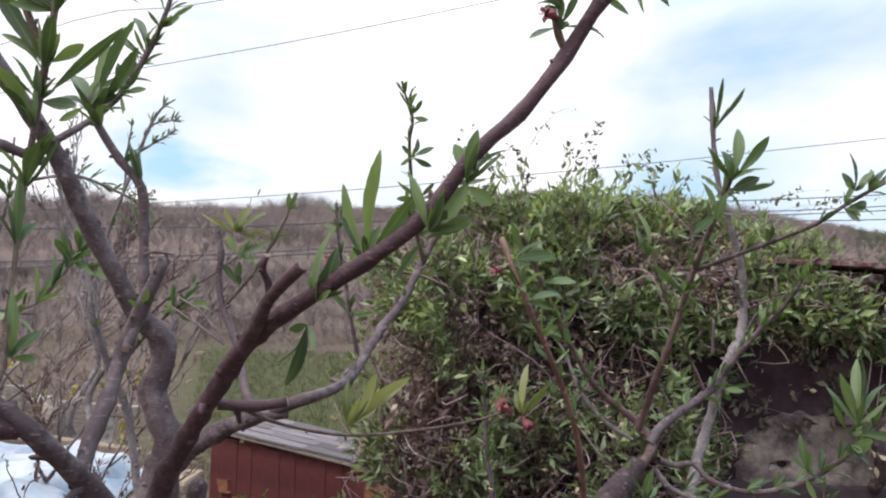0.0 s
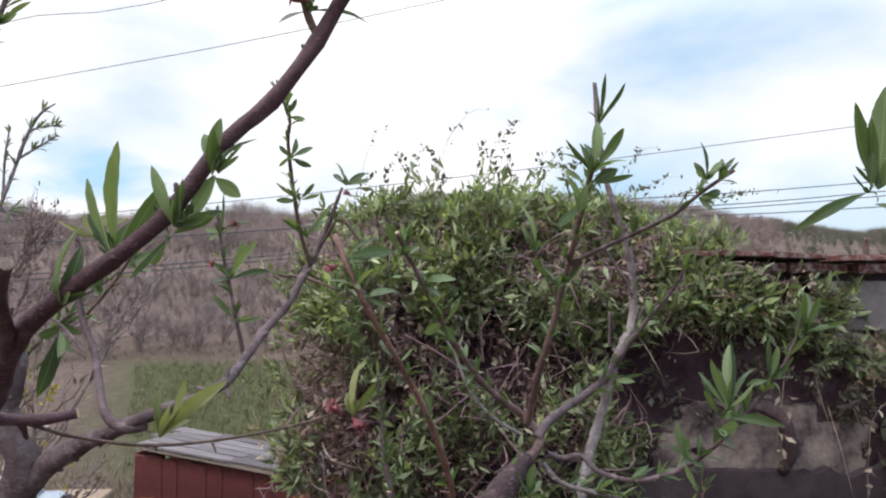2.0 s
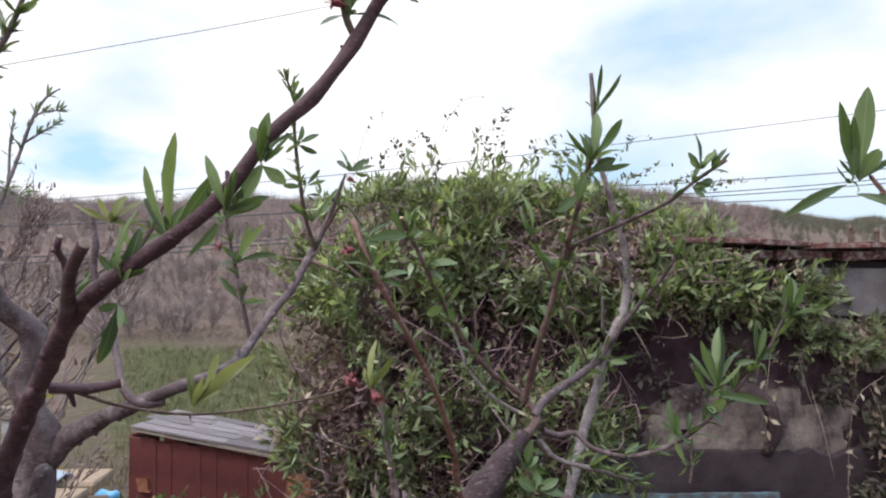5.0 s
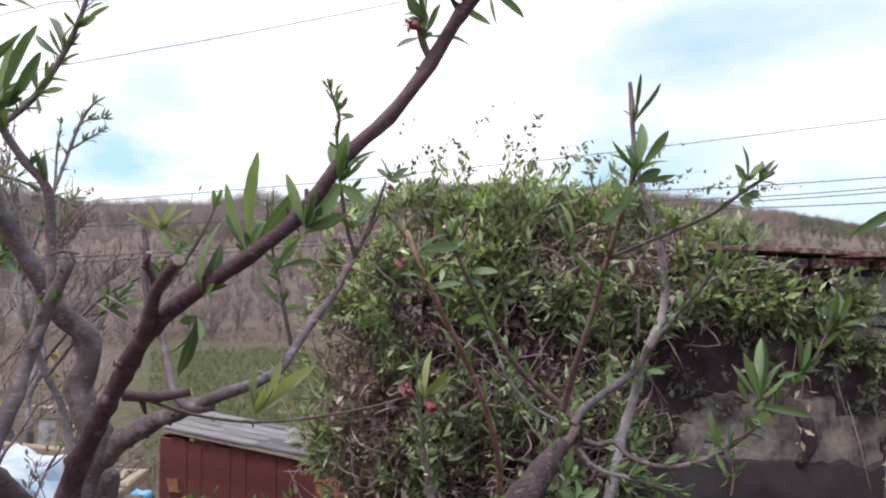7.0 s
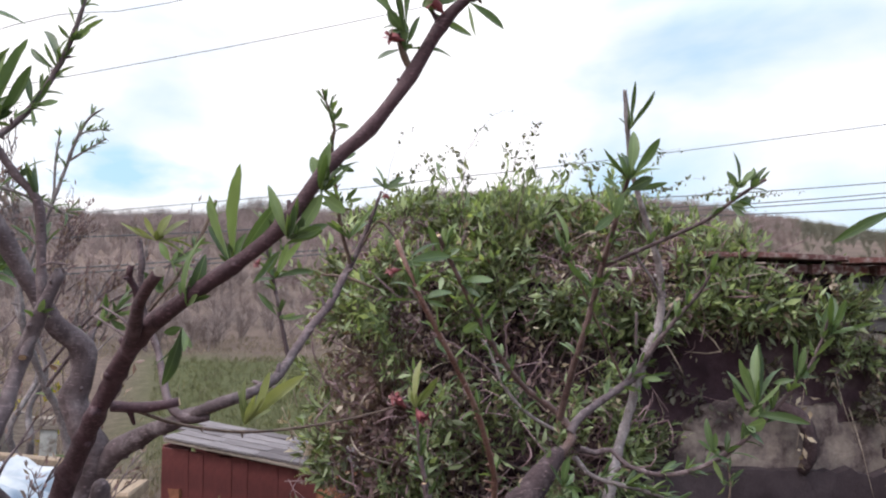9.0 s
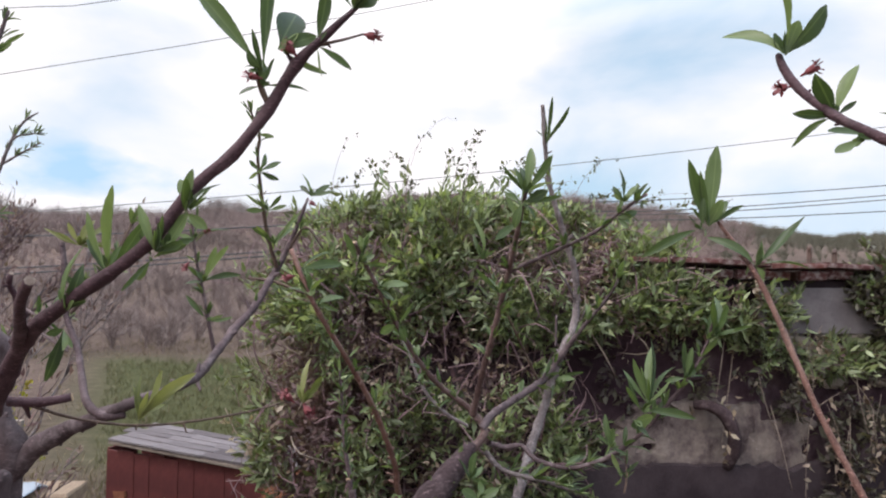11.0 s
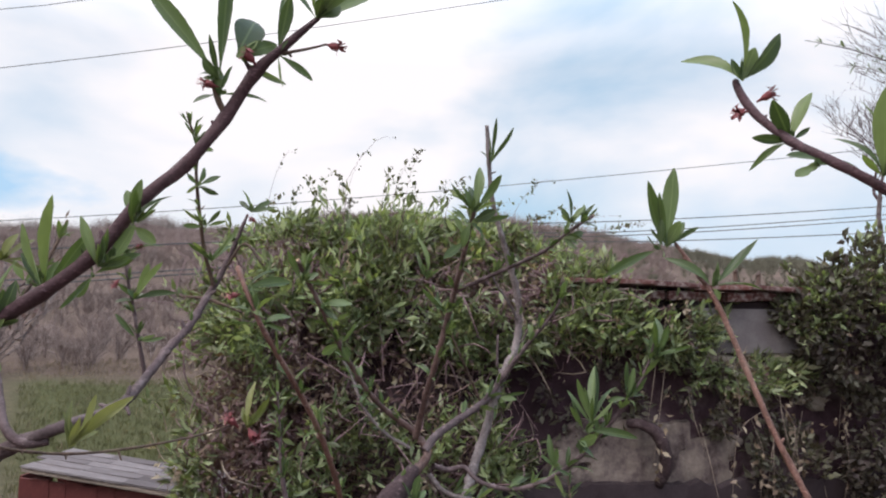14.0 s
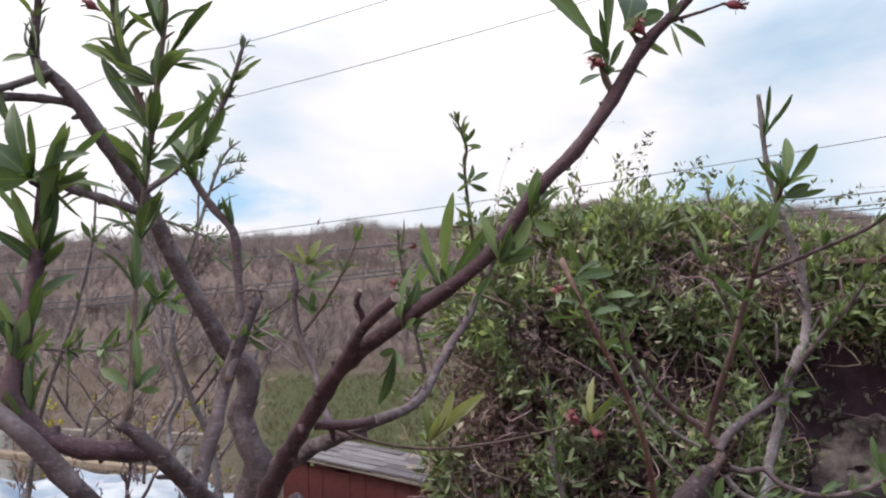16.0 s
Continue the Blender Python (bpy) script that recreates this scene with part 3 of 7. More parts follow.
def box_mesh(name, size, mat, bevel=0.004, rough=0.0, seed=0):
    """A block with rounded, slightly uneven edges, its origin at the middle."""
    bm = bmesh.new()
    bmesh.ops.create_cube(bm, size=1)
    for v in bm.verts:
        v.co = Vector((v.co.x * size[0], v.co.y * size[1], v.co.z * size[2]))
    if bevel:
        bmesh.ops.bevel(bm, geom=bm.edges[:], offset=bevel, segments=1, affect="EDGES")
    rng = random.Random(seed)
    if rough:
        for v in bm.verts:
            v.co += Vector((rng.uniform(-1, 1), rng.uniform(-1, 1), rng.uniform(-1, 1))) * rough
    me = bpy.data.meshes.new(name)
    bm.to_mesh(me)
    bm.free()
    me.materials.append(mat)
    return me


def put(name, me, parent, m, label=""):
    """A part on a shared mesh, at a pose in the world."""
    ob = new(name, me)
    ob.parent = parent
    top = parent
    while top.parent:
        top = top.parent
    ob.matrix_basis = Matrix.Translation(-Vector(top.location)) @ m if parent is top else m
    return tagged(ob, label) if label else ob


def scatter_leaves(centres, normals, rng, per, size, wide, spread=1.0, up=0.5):
    """Tufts of simple folded leaves as arrays: for each centre some leaves that point out and up."""
    n = len(centres) * per
    c = np.repeat(np.asarray(centres), per, 0) + rng.normal(0, size * 0.28, (n, 3))
    d = np.repeat(np.asarray(normals), per, 0) * 0.8 + rng.normal(0, spread * 0.6, (n, 3)) + (0, 0, up)
    d /= np.linalg.norm(d, axis=1)[:, None]
    side = np.cross(d, rng.normal(0, 1, (n, 3)))
    side /= np.linalg.norm(side, axis=1)[:, None]
    nor = np.cross(side, d)
    ln = size * rng.uniform(0.55, 1.25, (n, 1))
    w = ln * wide * rng.uniform(0.75, 1.25, (n, 1))
    droop = rng.uniform(-0.25, 0.1, (n, 1))
    p0 = c
    pl = c + d * ln * 0.45 + side * w * 0.5 + nor * w * 0.22
    pr = c + d * ln * 0.45 - side * w * 0.5 + nor * w * 0.22
    pm = c + d * ln * 0.5
    pt = c + d * ln + nor * ln * droop
    verts = np.stack([p0, pl, pm, pr, pt], 1).reshape(-1, 3)
    base = np.arange(n)[:, None] * 5
    loops = (base + np.array([[0, 2, 1, 0, 3, 2, 1, 2, 4, 2, 3, 4]])).ravel()
    return verts, loops, np.full(n * 4, 3)


# ---- ground and hills ----
def smooth01(a, b, v):
    s = np.clip((v - a) / (b - a), 0, 1)
    return s * s * (3 - 2 * s)


CREST_AT = np.radians([-180, -60, -34, -19, -6, 6, 14, 23, 28, 33, 40, 50, 180])
CREST_UP = np.radians([1.0, 1.7, 2.1, 2.9, 3.3, 4.6, 4.3, 3.5, 2.8, 1.9, 1.5, 1.3, 1.0])


def ground_height(x, y):
    """The garden's terrace, the slope behind it, the meadow and the wooded hills."""
    r, az = np.hypot(x, y), np.arctan2(x, y)
    z = -0.72 * smooth01(2.2, 4.6, y) - 0.6 * smooth01(6, 13, r) * (y > 0)
    crest = np.interp(az, CREST_AT, CREST_UP)
    top = 1.73 + 350 * np.tan(crest)
    z = z + (top + 1.3) * smooth01(24, 360, r) - (top + 4) * 0.8 * smooth01(430, 1400, r)
    z = z + (0.4 * np.sin(x * 0.09 + 1.0) * np.cos(y * 0.07) + 1.6 * np.sin(x * 0.028 + 1.0) * np.cos(y * 0.022) * smooth01(60, 200, r)) * smooth01(25, 50, r)
    z = z + (2.0 * np.sin(az * 23 + 0.6) + 1.3 * np.sin(az * 51 + 1.0)) * smooth01(220, 350, r)
    z = z + 0.03 * np.sin(x * 1.7 + y) * np.cos(y * 1.3 - x * 0.6) * smooth01(1, 4, r)
    return z


rings = np.concatenate([[0.0], np.geomspace(0.4, 3000, 110)])
turns = np.linspace(-np.pi, np.pi, 241)[:-1]
rr, tt = np.meshgrid(rings[1:], turns, indexing="ij")
gx, gy = rr * np.sin(tt), rr * np.cos(tt)
gv = np.concatenate([[[0, 0, 0]], np.stack([gx, gy, ground_height(gx, gy)], -1).reshape(-1, 3)])
nr, nt = rr.shape
gi = 1 + np.arange(nr * nt).reshape(nr, nt)
gq = np.stack([gi[:-1], np.roll(gi, -1, 1)[:-1], np.roll(gi, -1, 1)[1:], gi[1:]], -1).reshape(-1, 4)
gt = np.stack([np.zeros(nt, int), np.roll(gi[0], -1), gi[0]], -1)
ground = new("ground", bulk("ground", gv, np.concatenate([gq.ravel(), gt.ravel()]), np.concatenate([np.full(len(gq), 4), np.full(nt, 3)]), GROUND, True))
tagged(ground, "grassy sloping ground rising to brown wooded hills", "ground", kind="structure")

# ---- bare woods on the hills ----
wood_rng = np.random.RandomState(5)


def bare_crown(rng, blades, thick=1.0):
    """Thin crooked twigs that make one leafless tree, 1 high."""
    tri = []
    for _ in range(blades):
        a, out = rng.uniform(0, 6.28), rng.uniform(0.0, 1.0) ** 0.7
        o = np.array([0.05 * rng.normal(), 0.05 * rng.normal(), rng.uniform(0.0, 0.55)])
        e = np.array([np.cos(a) * out * 0.46, np.sin(a) * out * 0.46, 0.35 + 0.62 * np.sqrt(max(0, 1 - out * out * 0.8)) * rng.uniform(0.5, 1.05)])
        for _ in range(3):
            o2 = o + (e - o) * rng.uniform(0.2, 0.7)
            e2 = e + rng.normal(0, 0.10, 3)
            side = np.cross(e2 - o2, rng.normal(0, 1, 3))
            side *= thick * rng.uniform(0.003, 0.006) / np.linalg.norm(side)
            tri += [o2 - side, o2 + side, e2]
        side = np.cross(e - o, rng.normal(0, 1, 3))
        side *= thick * 0.008 / np.linalg.norm(side)
        tri += [o - side, o + side, e]
    side = np.array([0.02, 0.01, 0])
    tri += [-side, side, np.array([0.02, 0.0, 0.8])]
    return np.array(tri)


crowns = [bare_crown(wood_rng, 36) for _ in range(8)]
crest_crowns = [bare_crown(wood_rng, 40, 0.95) for _ in range(8)]


def woods(count, r0, r1, az0, az1, h0, h1, seed, shape=0.6, kinds=crowns):
    rng = np.random.RandomState(seed)
    out = []
    for _ in range(count):
        r = r0 + (r1 - r0) * rng.uniform() ** shape
        az = radians(rng.uniform(az0, az1))
        x, y = r * np.sin(az), r * np.cos(az)
        h, turn = rng.uniform(h0, h1) * min(1.0, max(0.12, (r - 22) / 250)), rng.uniform(0, 6.28)
        c = kinds[rng.randint(8)] * (h * rng.uniform(0.8, 1.5), h * rng.uniform(0.8, 1.5), h)
        c = c @ np.array([[np.cos(turn), np.sin(turn), 0], [-np.sin(turn), np.cos(turn), 0], [0, 0, 1]])
        out.append(c + (x, y, float(ground_height(np.array(x), np.array(y))) - 0.05))
    v = np.concatenate(out)
    return v, np.arange(len(v)), np.full(len(v) // 3, 3)


hill_wood = new("hillside_wood", bulk("hillside_wood", *woods(7600, 40, 385, -58, 28, 3.5, 7.0, 6, 0.8), FARBARK))
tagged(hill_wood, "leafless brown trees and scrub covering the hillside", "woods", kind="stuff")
crest_trees = new("crest_wood", bulk("crest_wood", *woods(520, 330, 372, -58, 24, 6.0, 13.0, 14, 0.6, crest_crowns), HAZEDBARK))
tagged(crest_trees, "tall leafless trees along the hill crest", "woods", kind="stuff")
hill_scrub = new("hillside_scrub", bulk("hillside_scrub", *woods(2400, 120, 390, 15, 62, 2.0, 6.0, 7, 0.7, crest_crowns), FARSCRUB))
tagged(hill_scrub, "low brown scrub on the pale grassy hill", "scrub", kind="stuff")
field_scrub = new("field_scrub", bulk("field_scrub", *woods(900, 26, 70, -50, 26, 7.0, 14.0, 8, 0.9), FARBARK))
tagged(field_scrub, "dry brown bushes along the edge of the meadow", "scrub", kind="stuff")
g_rng = np.random.RandomState(12)
gaz, grr = np.radians(g_rng.uniform(-20, 10, 5200)), 9 + 15 * g_rng.uniform(0, 1, 5200) ** 0.8
gxy = np.stack([grr * np.sin(gaz), grr * np.cos(gaz)], 1)
gcen = np.column_stack([gxy, ground_height(gxy[:, 0], gxy[:, 1])])
GRASS = leaf_mat("grass_blade", (0.050, 0.057, 0.024), (0.086, 0.090, 0.040), (0.155, 0.140, 0.076), 0.2, True, 0.7)
grass = new("meadow_grass", bulk("meadow_grass", *scatter_leaves(gcen, np.tile((0, 0, 1.0), (5200, 1)), g_rng, 7, 0.13, 0.07, 0.7, 0.8), GRASS))
tagged(grass, "short green meadow grass with dry blades", "grass", kind="stuff")

daz, drr = np.radians(g_rng.uniform(-46, 34, 9000)), 6 + 24 * g_rng.uniform(0, 1, 9000)
keepd = (drr > 25) | (daz < -0.45) | (g_rng.uniform(size=9000) < np.where(drr < 11, 0.6, 0.08))
dxy = np.stack([drr * np.sin(daz), drr * np.cos(daz)], 1)[keepd]
dcen = np.column_stack([dxy, ground_height(dxy[:, 0], dxy[:, 1])])
STRAW = leaf_mat("dry_grass_blade", (0.10, 0.078, 0.06), (0.155, 0.125, 0.10), (0.26, 0.215, 0.17), 0.2, True, 0.8)
straw = new("dry_grass", bulk("dry_grass", *scatter_leaves(dcen, np.tile((0, 0, 1.0), (len(dcen), 1)), g_rng, 8, 0.20, 0.06, 1.0, 0.6), STRAW))
tagged(straw, "tall dry brown grass and weeds on the slope", "grass", kind="stuff")

# ---- garden wall ----
WALL_Y = 3.5
wall = thing("wall_garden", (2.3, WALL_Y, -0.7), "old plastered garden wall under a clay tile coping, overgrown with climbers", "wall", kind="structure")


def rough_slab(name, x0, x1, y0, y1, z0, z1, mat, amp, nx, nz, ragged=0.0, sink=0.0):
    """A slab whose front is uneven; ragged: how far its top edge wanders; sink: its broken rim goes back by this much."""
    verts, faces = [], []
    for i in range(nx + 1):
        for j in range(nz + 1):
            x, z = x0 + (x1 - x0) * i / nx, z0 + (z1 - z0) * j / nz
            if j == nz:
                z += ragged * noise.noise(Vector((x * 5, 0, 3))) + ragged * 0.6 * noise.noise(Vector((x * 17, 0, 9)))
            back = 0.0
            if sink:
                rim_d = min(i / nx, 1 - i / nx, 1.4 * (1 - j / nz), 0.6 * j / nz + 0.1) + 0.20 * noise.noise(Vector((x * 6, z * 6, 2))) + 0.10 * noise.noise(Vector((x * 17, z * 17, 5)))
                back = sink * float(smooth01(0.15, 0.09, np.array(rim_d)))
            verts.append((x, back + y0 + amp * noise.noise(Vector((x * 3, z * 3, 1))) + amp * 0.5 * noise.noise(Vector((x * 11, z * 11, 4))), z))
    for i in range(nx):
        for j in range(nz):
            a = i * (nz + 1) + j
            faces.append((a, a + nz + 1, a + nz + 2, a + 1))
    n = len(verts)
    rim = [i * (nz + 1) + nz for i in range(nx + 1)]
    for k2 in rim:
        verts.append((verts[k2][0], y1, verts[k2][2]))
    for i in range(nx):
        faces.append((rim[i], rim[i + 1], n + i + 1, n + i))
    low = len(verts)
    verts += [(x0, y1, z0), (x1, y1, z0)]
    faces.append(tuple([low, low + 1] + [n + i for i in range(nx, -1, -1)]))
    faces.append(tuple([low] + [n] + [j for j in range(nz, -1, -1)]))
    faces.append(tuple([low + 1] + [nx * (nz + 1) + j for j in range(nz + 1)] + [n + nx]))
    return mesh(name, verts, faces, mat, False)


part("plaster", rough_slab("plaster", 0.14, 5.6, WALL_Y, WALL_Y + 0.22, -0.8, 1.66, PLASTER, 0.03, 110, 50), wall, "stained grey plaster with dark damp patches")
part("plaster_patch", rough_slab("plaster_patch", 1.30, 2.30, WALL_Y - 0.035, WALL_Y + 0.05, 0.66, 1.12, BEIGE, 0.014, 90, 40, 0.0, 0.07), wall, "lighter beige patch of old plaster")
part("plaster_patch", rough_slab("plaster_patch", 2.02, 2.50, WALL_Y - 0.030, WALL_Y + 0.05, 0.68, 1.03, BEIGE, 0.014, 50, 36, 0.0, 0.07), wall, "flaking beige patch of old plaster")
part("footing", rough_slab("footing", 0.6, 5.6, WALL_Y - 0.09, WALL_Y - 0.035, -0.8, 0.775, CONCRETE, 0.012, 140, 10, 0.05), wall, "grey cement footing with a broken upper edge")
part("plinth_board", rough_slab("plinth_board", 0.9, 2.0, WALL_Y - 0.16, WALL_Y - 0.14, 0.30, 0.60, BLUE, 0.006, 60, 6, 0.012), wall, "weathered pale blue painted board")

# a smooth cement skin under the coping
part("cement_patch", rough_slab("cement_patch", 2.16, 3.1, WALL_Y - 0.045, WALL_Y - 0.015, 1.44, 1.675, CEMENT, 0.006, 40, 8), wall, "smooth grey cement patch")

# ---- sheds, sheets and clutter on the slope ----
coop = thing("shed", (-1.62, 5.0, -0.72), "low red-painted wooden shed with a grey shingle roof", "shed")
SH = Matrix.Translation((-1.76, 5.05, 0.0)) @ Matrix.Rotation(radians(-26), 4, "Z")
plank = box_mesh("board", (0.136, 0.022, 1.15), REDBOARD, 0.001, 0.001, 3)
for n in range(-1, 11):
    put("board", plank, coop, SH @ pose(0.06 + n * 0.132, 0.27 + 0.004 * (n % 3), -0.18 - 0.012 * (n % 2), 0, 0.4 * ((n * 7) % 3 - 1), 0))
for n in range(2):
    put("board", plank, coop, SH @ pose(-0.145, 0.36 + n * 0.132, -0.18, 0, 0, 90))
put("back_wall", box_mesh("back_wall", (1.56, 0.03, 1.14), REDBOARD, 0.004), coop, SH @ pose(0.64, 0.62, -0.19))
put("side_wall", box_mesh("side_wall", (0.03, 0.34, 1.1), REDBOARD, 0.004), coop, SH @ pose(1.45, 0.44, -0.20))
put("roof_deck", box_mesh("roof_deck", (1.62, 0.50, 0.025), GREYWOOD, 0.004), coop, SH @ pose(0.74, 0.46, 0.43, 2, 2.5, 0), "dark roof boarding")
shingle = box_mesh("roof_board", (0.42, 0.104, 0.012), SHINGLE, 0.002, 0.004, 8)
sh_rng = random.Random(4)
for row in range(5):
    for col in range(4):
        put("roof_board", shingle, coop, SH @ pose(0.74, 0.46, 0.43, 2, 2.5, 0) @ pose(-0.60 + col * 0.405 + (row % 2) * 0.06 - (row % 3) * 0.03, -0.20 + row * 0.094 + sh_rng.uniform(-0.006, 0.006), 0.024 + sh_rng.uniform(0, 0.005), -2.5, sh_rng.uniform(-0.6, 0.6), sh_rng.uniform(-1.0, 1.0)), "weathered grey roof board")
put("patch_board", box_mesh("patch_board", (0.26, 0.02, 0.24), RUST, 0.004, 0.008, 2), coop, SH @ pose(1.24, 0.248, -0.02, 0, 6, 0), "orange rusty patch on the wall")

for n, (x, z, w) in enumerate(((0.02, 0.06, 0.10), (0.22, -0.06, 0.22), (0.42, -0.10, 0.16), (0.80, -0.04, 0.12))):
    put("patch_board", box_mesh("patch_board", (w, 0.016, 0.09), RUST, 0.003, 0.010, 20 + n), coop, SH @ pose(x, 0.246, z, 0, 9 * (n % 3 - 1), 0), "flaked orange scrap on the wall")
w_rng = np.random.RandomState(23)
wxy = np.column_stack([w_rng.uniform(-1.75, -0.2, 240), w_rng.uniform(4.25, 4.75, 240), w_rng.uniform(-0.75, 0.20, 240)])
WEED = leaf_mat("weed_leaf", (0.05, 0.065, 0.03), (0.10, 0.125, 0.055), (0.20, 0.22, 0.11), 0.25, True, 0.6)
weeds = new("weed_patch", bulk("weed_patch", *scatter_leaves(wxy, np.tile((0, -0.2, 0.6), (240, 1)), w_rng, 8, 0.075, 0.3, 1.1, 0.6), WEED))
tagged(weeds, "rank green weeds growing in front of the shed", "weeds", kind="stuff")

stump = thing("rusty_panel", (-0.35, 4.2, -0.6), "orange rusty sheet leaning beside the shed", "panel")
put("panel", box_mesh("panel", (0.30, 0.015, 1.1), RUST, 0.004, 0.006, 5), stump, pose(-0.36, 4.25, -0.02, -8, 0, -20))


def draped(name, x0, x1, y0, y1, z, seed, nx=40, ny=30, amp=0.10):
    verts, faces = [], []
    for i in range(nx + 1):
        for j in range(ny + 1):
            x, y = x0 + (x1 - x0) * i / nx, y0 + (y1 - y0) * j / ny
            q = Vector((x * 2.2, y * 2.2, seed))
            fall = 0.35 * max(0, abs(i / nx - 0.5) * 2 - 0.7) + 0.5 * max(0, abs(j / ny - 0.5) * 2 - 0.75)
            h = amp * noise.noise(q) + amp * 0.55 * noise.ridged_multi_fractal(q * 1.3, 1.0, 2.0, 3, 1.0, 2.0) - fall
            verts.append((x + 0.05 * noise.noise(q * 2), y + 0.05 * noise.noise(q * 2 + Vector((5, 5, 5))), z + h))
    for i in range(nx):
        for j in range(ny):
            a = i * (ny + 1) + j
            faces.append((a, a + ny + 1, a + ny + 2, a + 1))
    me = mesh(name, verts, faces, SHEET)
    ob = new(name, me)
    mod = ob.modifiers.new("thick", "SOLIDIFY")
    mod.thickness = 0.006
    return ob


table = thing("plank_stack", (-1.95, 3.1, -0.4), "stack of old boards lying under white plastic sheeting", "lumber")
board = box_mesh("board", (1.9, 0.22, 0.05), TIMBER, 0.006, 0.004, 9)
for n in range(8):
    for m2 in range(3):
        put("board", board, table, pose(-2.1 + 0.03 * (n % 3), 2.80 + m2 * 0.24, -0.2 + n * 0.13, 0, 0, 2 * ((n * 5 + m2) % 3 - 1)))
tagged(draped("plastic_sheet", -3.0, -1.25, 2.45, 3.35, 0.80, 2.0), "crumpled white plastic sheet with bluish stains over boards", "tarp")
tagged(draped("plastic_sheet", -1.85, -1.35, 2.7, 3.3, 0.77, 7.0, 30, 24, 0.12), "bunched translucent white plastic sheet with pinkish stains", "tarp")
pole = thing("timber_batten", (-1.9, 3.36, 0.8), "pale sawn timber batten lying on the plastic sheet", "batten")
put("batten", box_mesh("batten", (1.5, 0.05, 0.035), TIMBER, 0.004, 0.002, 2), pole, pose(-2.15, 3.38, 0.87, 0, 4, -4))

old_fence = thing("board_fence", (-2.6, 4.0, -0.4), "short broken fence of chipped white and grey boards", "fence")
slat_w = box_mesh("slat", (0.09, 0.02, 1.15), WHITE, 0.004, 0.004, 4)
slat_g = box_mesh("slat", (0.10, 0.02, 1.1), GREYWOOD, 0.004, 0.004, 6)
for n, (x, who, up) in enumerate(((-2.95, 1, 0.4), (-2.8, 0, 0.36), (-2.62, 1, 0.3), (-2.42, 0, 0.42), (-2.26, 1, 0.34), (-2.08, 0, 0.36), (-1.95, 1, 0.28))):
    put("slat", slat_w if who else slat_g, old_fence, pose(x, 3.95 + 0.02 * n, up, 0, (n * 37 % 9) - 4, 3))
put("rail", box_mesh("rail", (1.5, 0.04, 0.07), GREYWOOD, 0.005, 0.003, 1), old_fence, pose(-2.5, 4.04, 0.86, 0, 2, 3))
put("rail", box_mesh("rail", (1.5, 0.04, 0.07), GREYWOOD, 0.005, 0.003, 1), old_fence, pose(-2.5, 4.04, 0.35, 0, 2, 3))

post = thing("wooden_post", (-2.05, 3.75, -0.5), "short dark weathered wooden post with a rounded top", "post")
v, f = tube([(-2.05, 3.75, -0.5, 0.075), (-2.05, 3.75, 0.3, 0.072), (-2.04, 3.75, 0.88, 0.07), (-2.04, 3.75, 0.93, 0.055), (-2.04, 3.75, 0.945, 0.02)], 14, 0.05, 0.12, 0, 4)
part("post", mesh("post", v, f, GREYWOOD), post)

bottle = thing("plastic_bottle", (-1.35, 3.9, 0.2), "small crushed blue plastic bottle lying on the heap", "bottle")
v, f = tube([(-1.46, 3.9, 0.45, 0.010), (-1.44, 3.9, 0.45, 0.011), (-1.43, 3.9, 0.45, 0.026), (-1.39, 3.9, 0.445, 0.03), (-1.35, 3.9, 0.44, 0.026), (-1.31, 3.9, 0.44, 0.029), (-1.29, 3.9, 0.44, 0.016)], 12, 0.012, 0.2, 0, 2)
part("body", mesh("body", v, f, PLASTIC), bottle)
v, f = tube([(-1.48, 3.9, 0.45, 0.013), (-1.46, 3.9, 0.45, 0.013)], 12, 0.01, 0.0, 0, 2)
part("cap", mesh("cap", v, f, WHITE), bottle, "white screw cap")

# ---- power lines ----
def cable(points, r, label):
    v, f = tube([(*p, r) for p in points], 6, 1.2, 0, 0, 1)
    return tagged(new("power_cable", mesh("power_cable", v, f, CABLE)), label, "cable", "overhead power lines")



# ---- peach trees ----
left = thing("peach_tree", (-0.40, 1.30, 0.0), "pruned peach tree with purplish bark, fresh leaves and withered blossoms", "tree", "peach trees")
centre = thing("peach_tree", (0.25, 1.48, 0.0), "pruned peach tree with slender reddish shoots and cut tips", "tree", "peach trees")
right = thing("peach_tree", (1.55, 0.85, 0.0), "peach tree with long leafy shoots and red withered blossoms", "tree", "peach trees")
branch("trunk", left, "old", False, [(-0.40, 1.30, -0.1, 0.085), (-0.39, 1.31, 0.3, 0.07), (-0.37, 1.33, 0.7, 0.062), (-0.43, 1.34, 1.05, 0.062), (-0.475, 1.33, 1.25, 0.066)])
branch("limb", left, "old", False, [(-0.385, 1.33, 0.75, 0.045), (-0.30, 1.10, 1.05, 0.036), (-0.25, 0.90, 1.28, 0.030), (-0.21, 0.78, 1.46, 0.020)])
branch("limb", left, "old", False, [(-0.33, 1.18, 0.95, 0.04), (-0.31, 0.95, 1.15, 0.032), (-0.25, 0.86, 1.32, 0.026), (-0.22, 0.84, 1.48, 0.019)])
branch("limb", left, "old", False, [(-0.32, 0.98, 1.12, 0.03), (-0.27, 0.80, 1.28, 0.026), (-0.20, 0.68, 1.42, 0.018)])
branch("trunk", centre, "old", False, [(0.25, 1.48, -0.1, 0.09), (0.24, 1.49, 0.4, 0.08), (0.26, 1.49, 0.8, 0.075), (0.30, 1.50, 1.12, 0.072)])
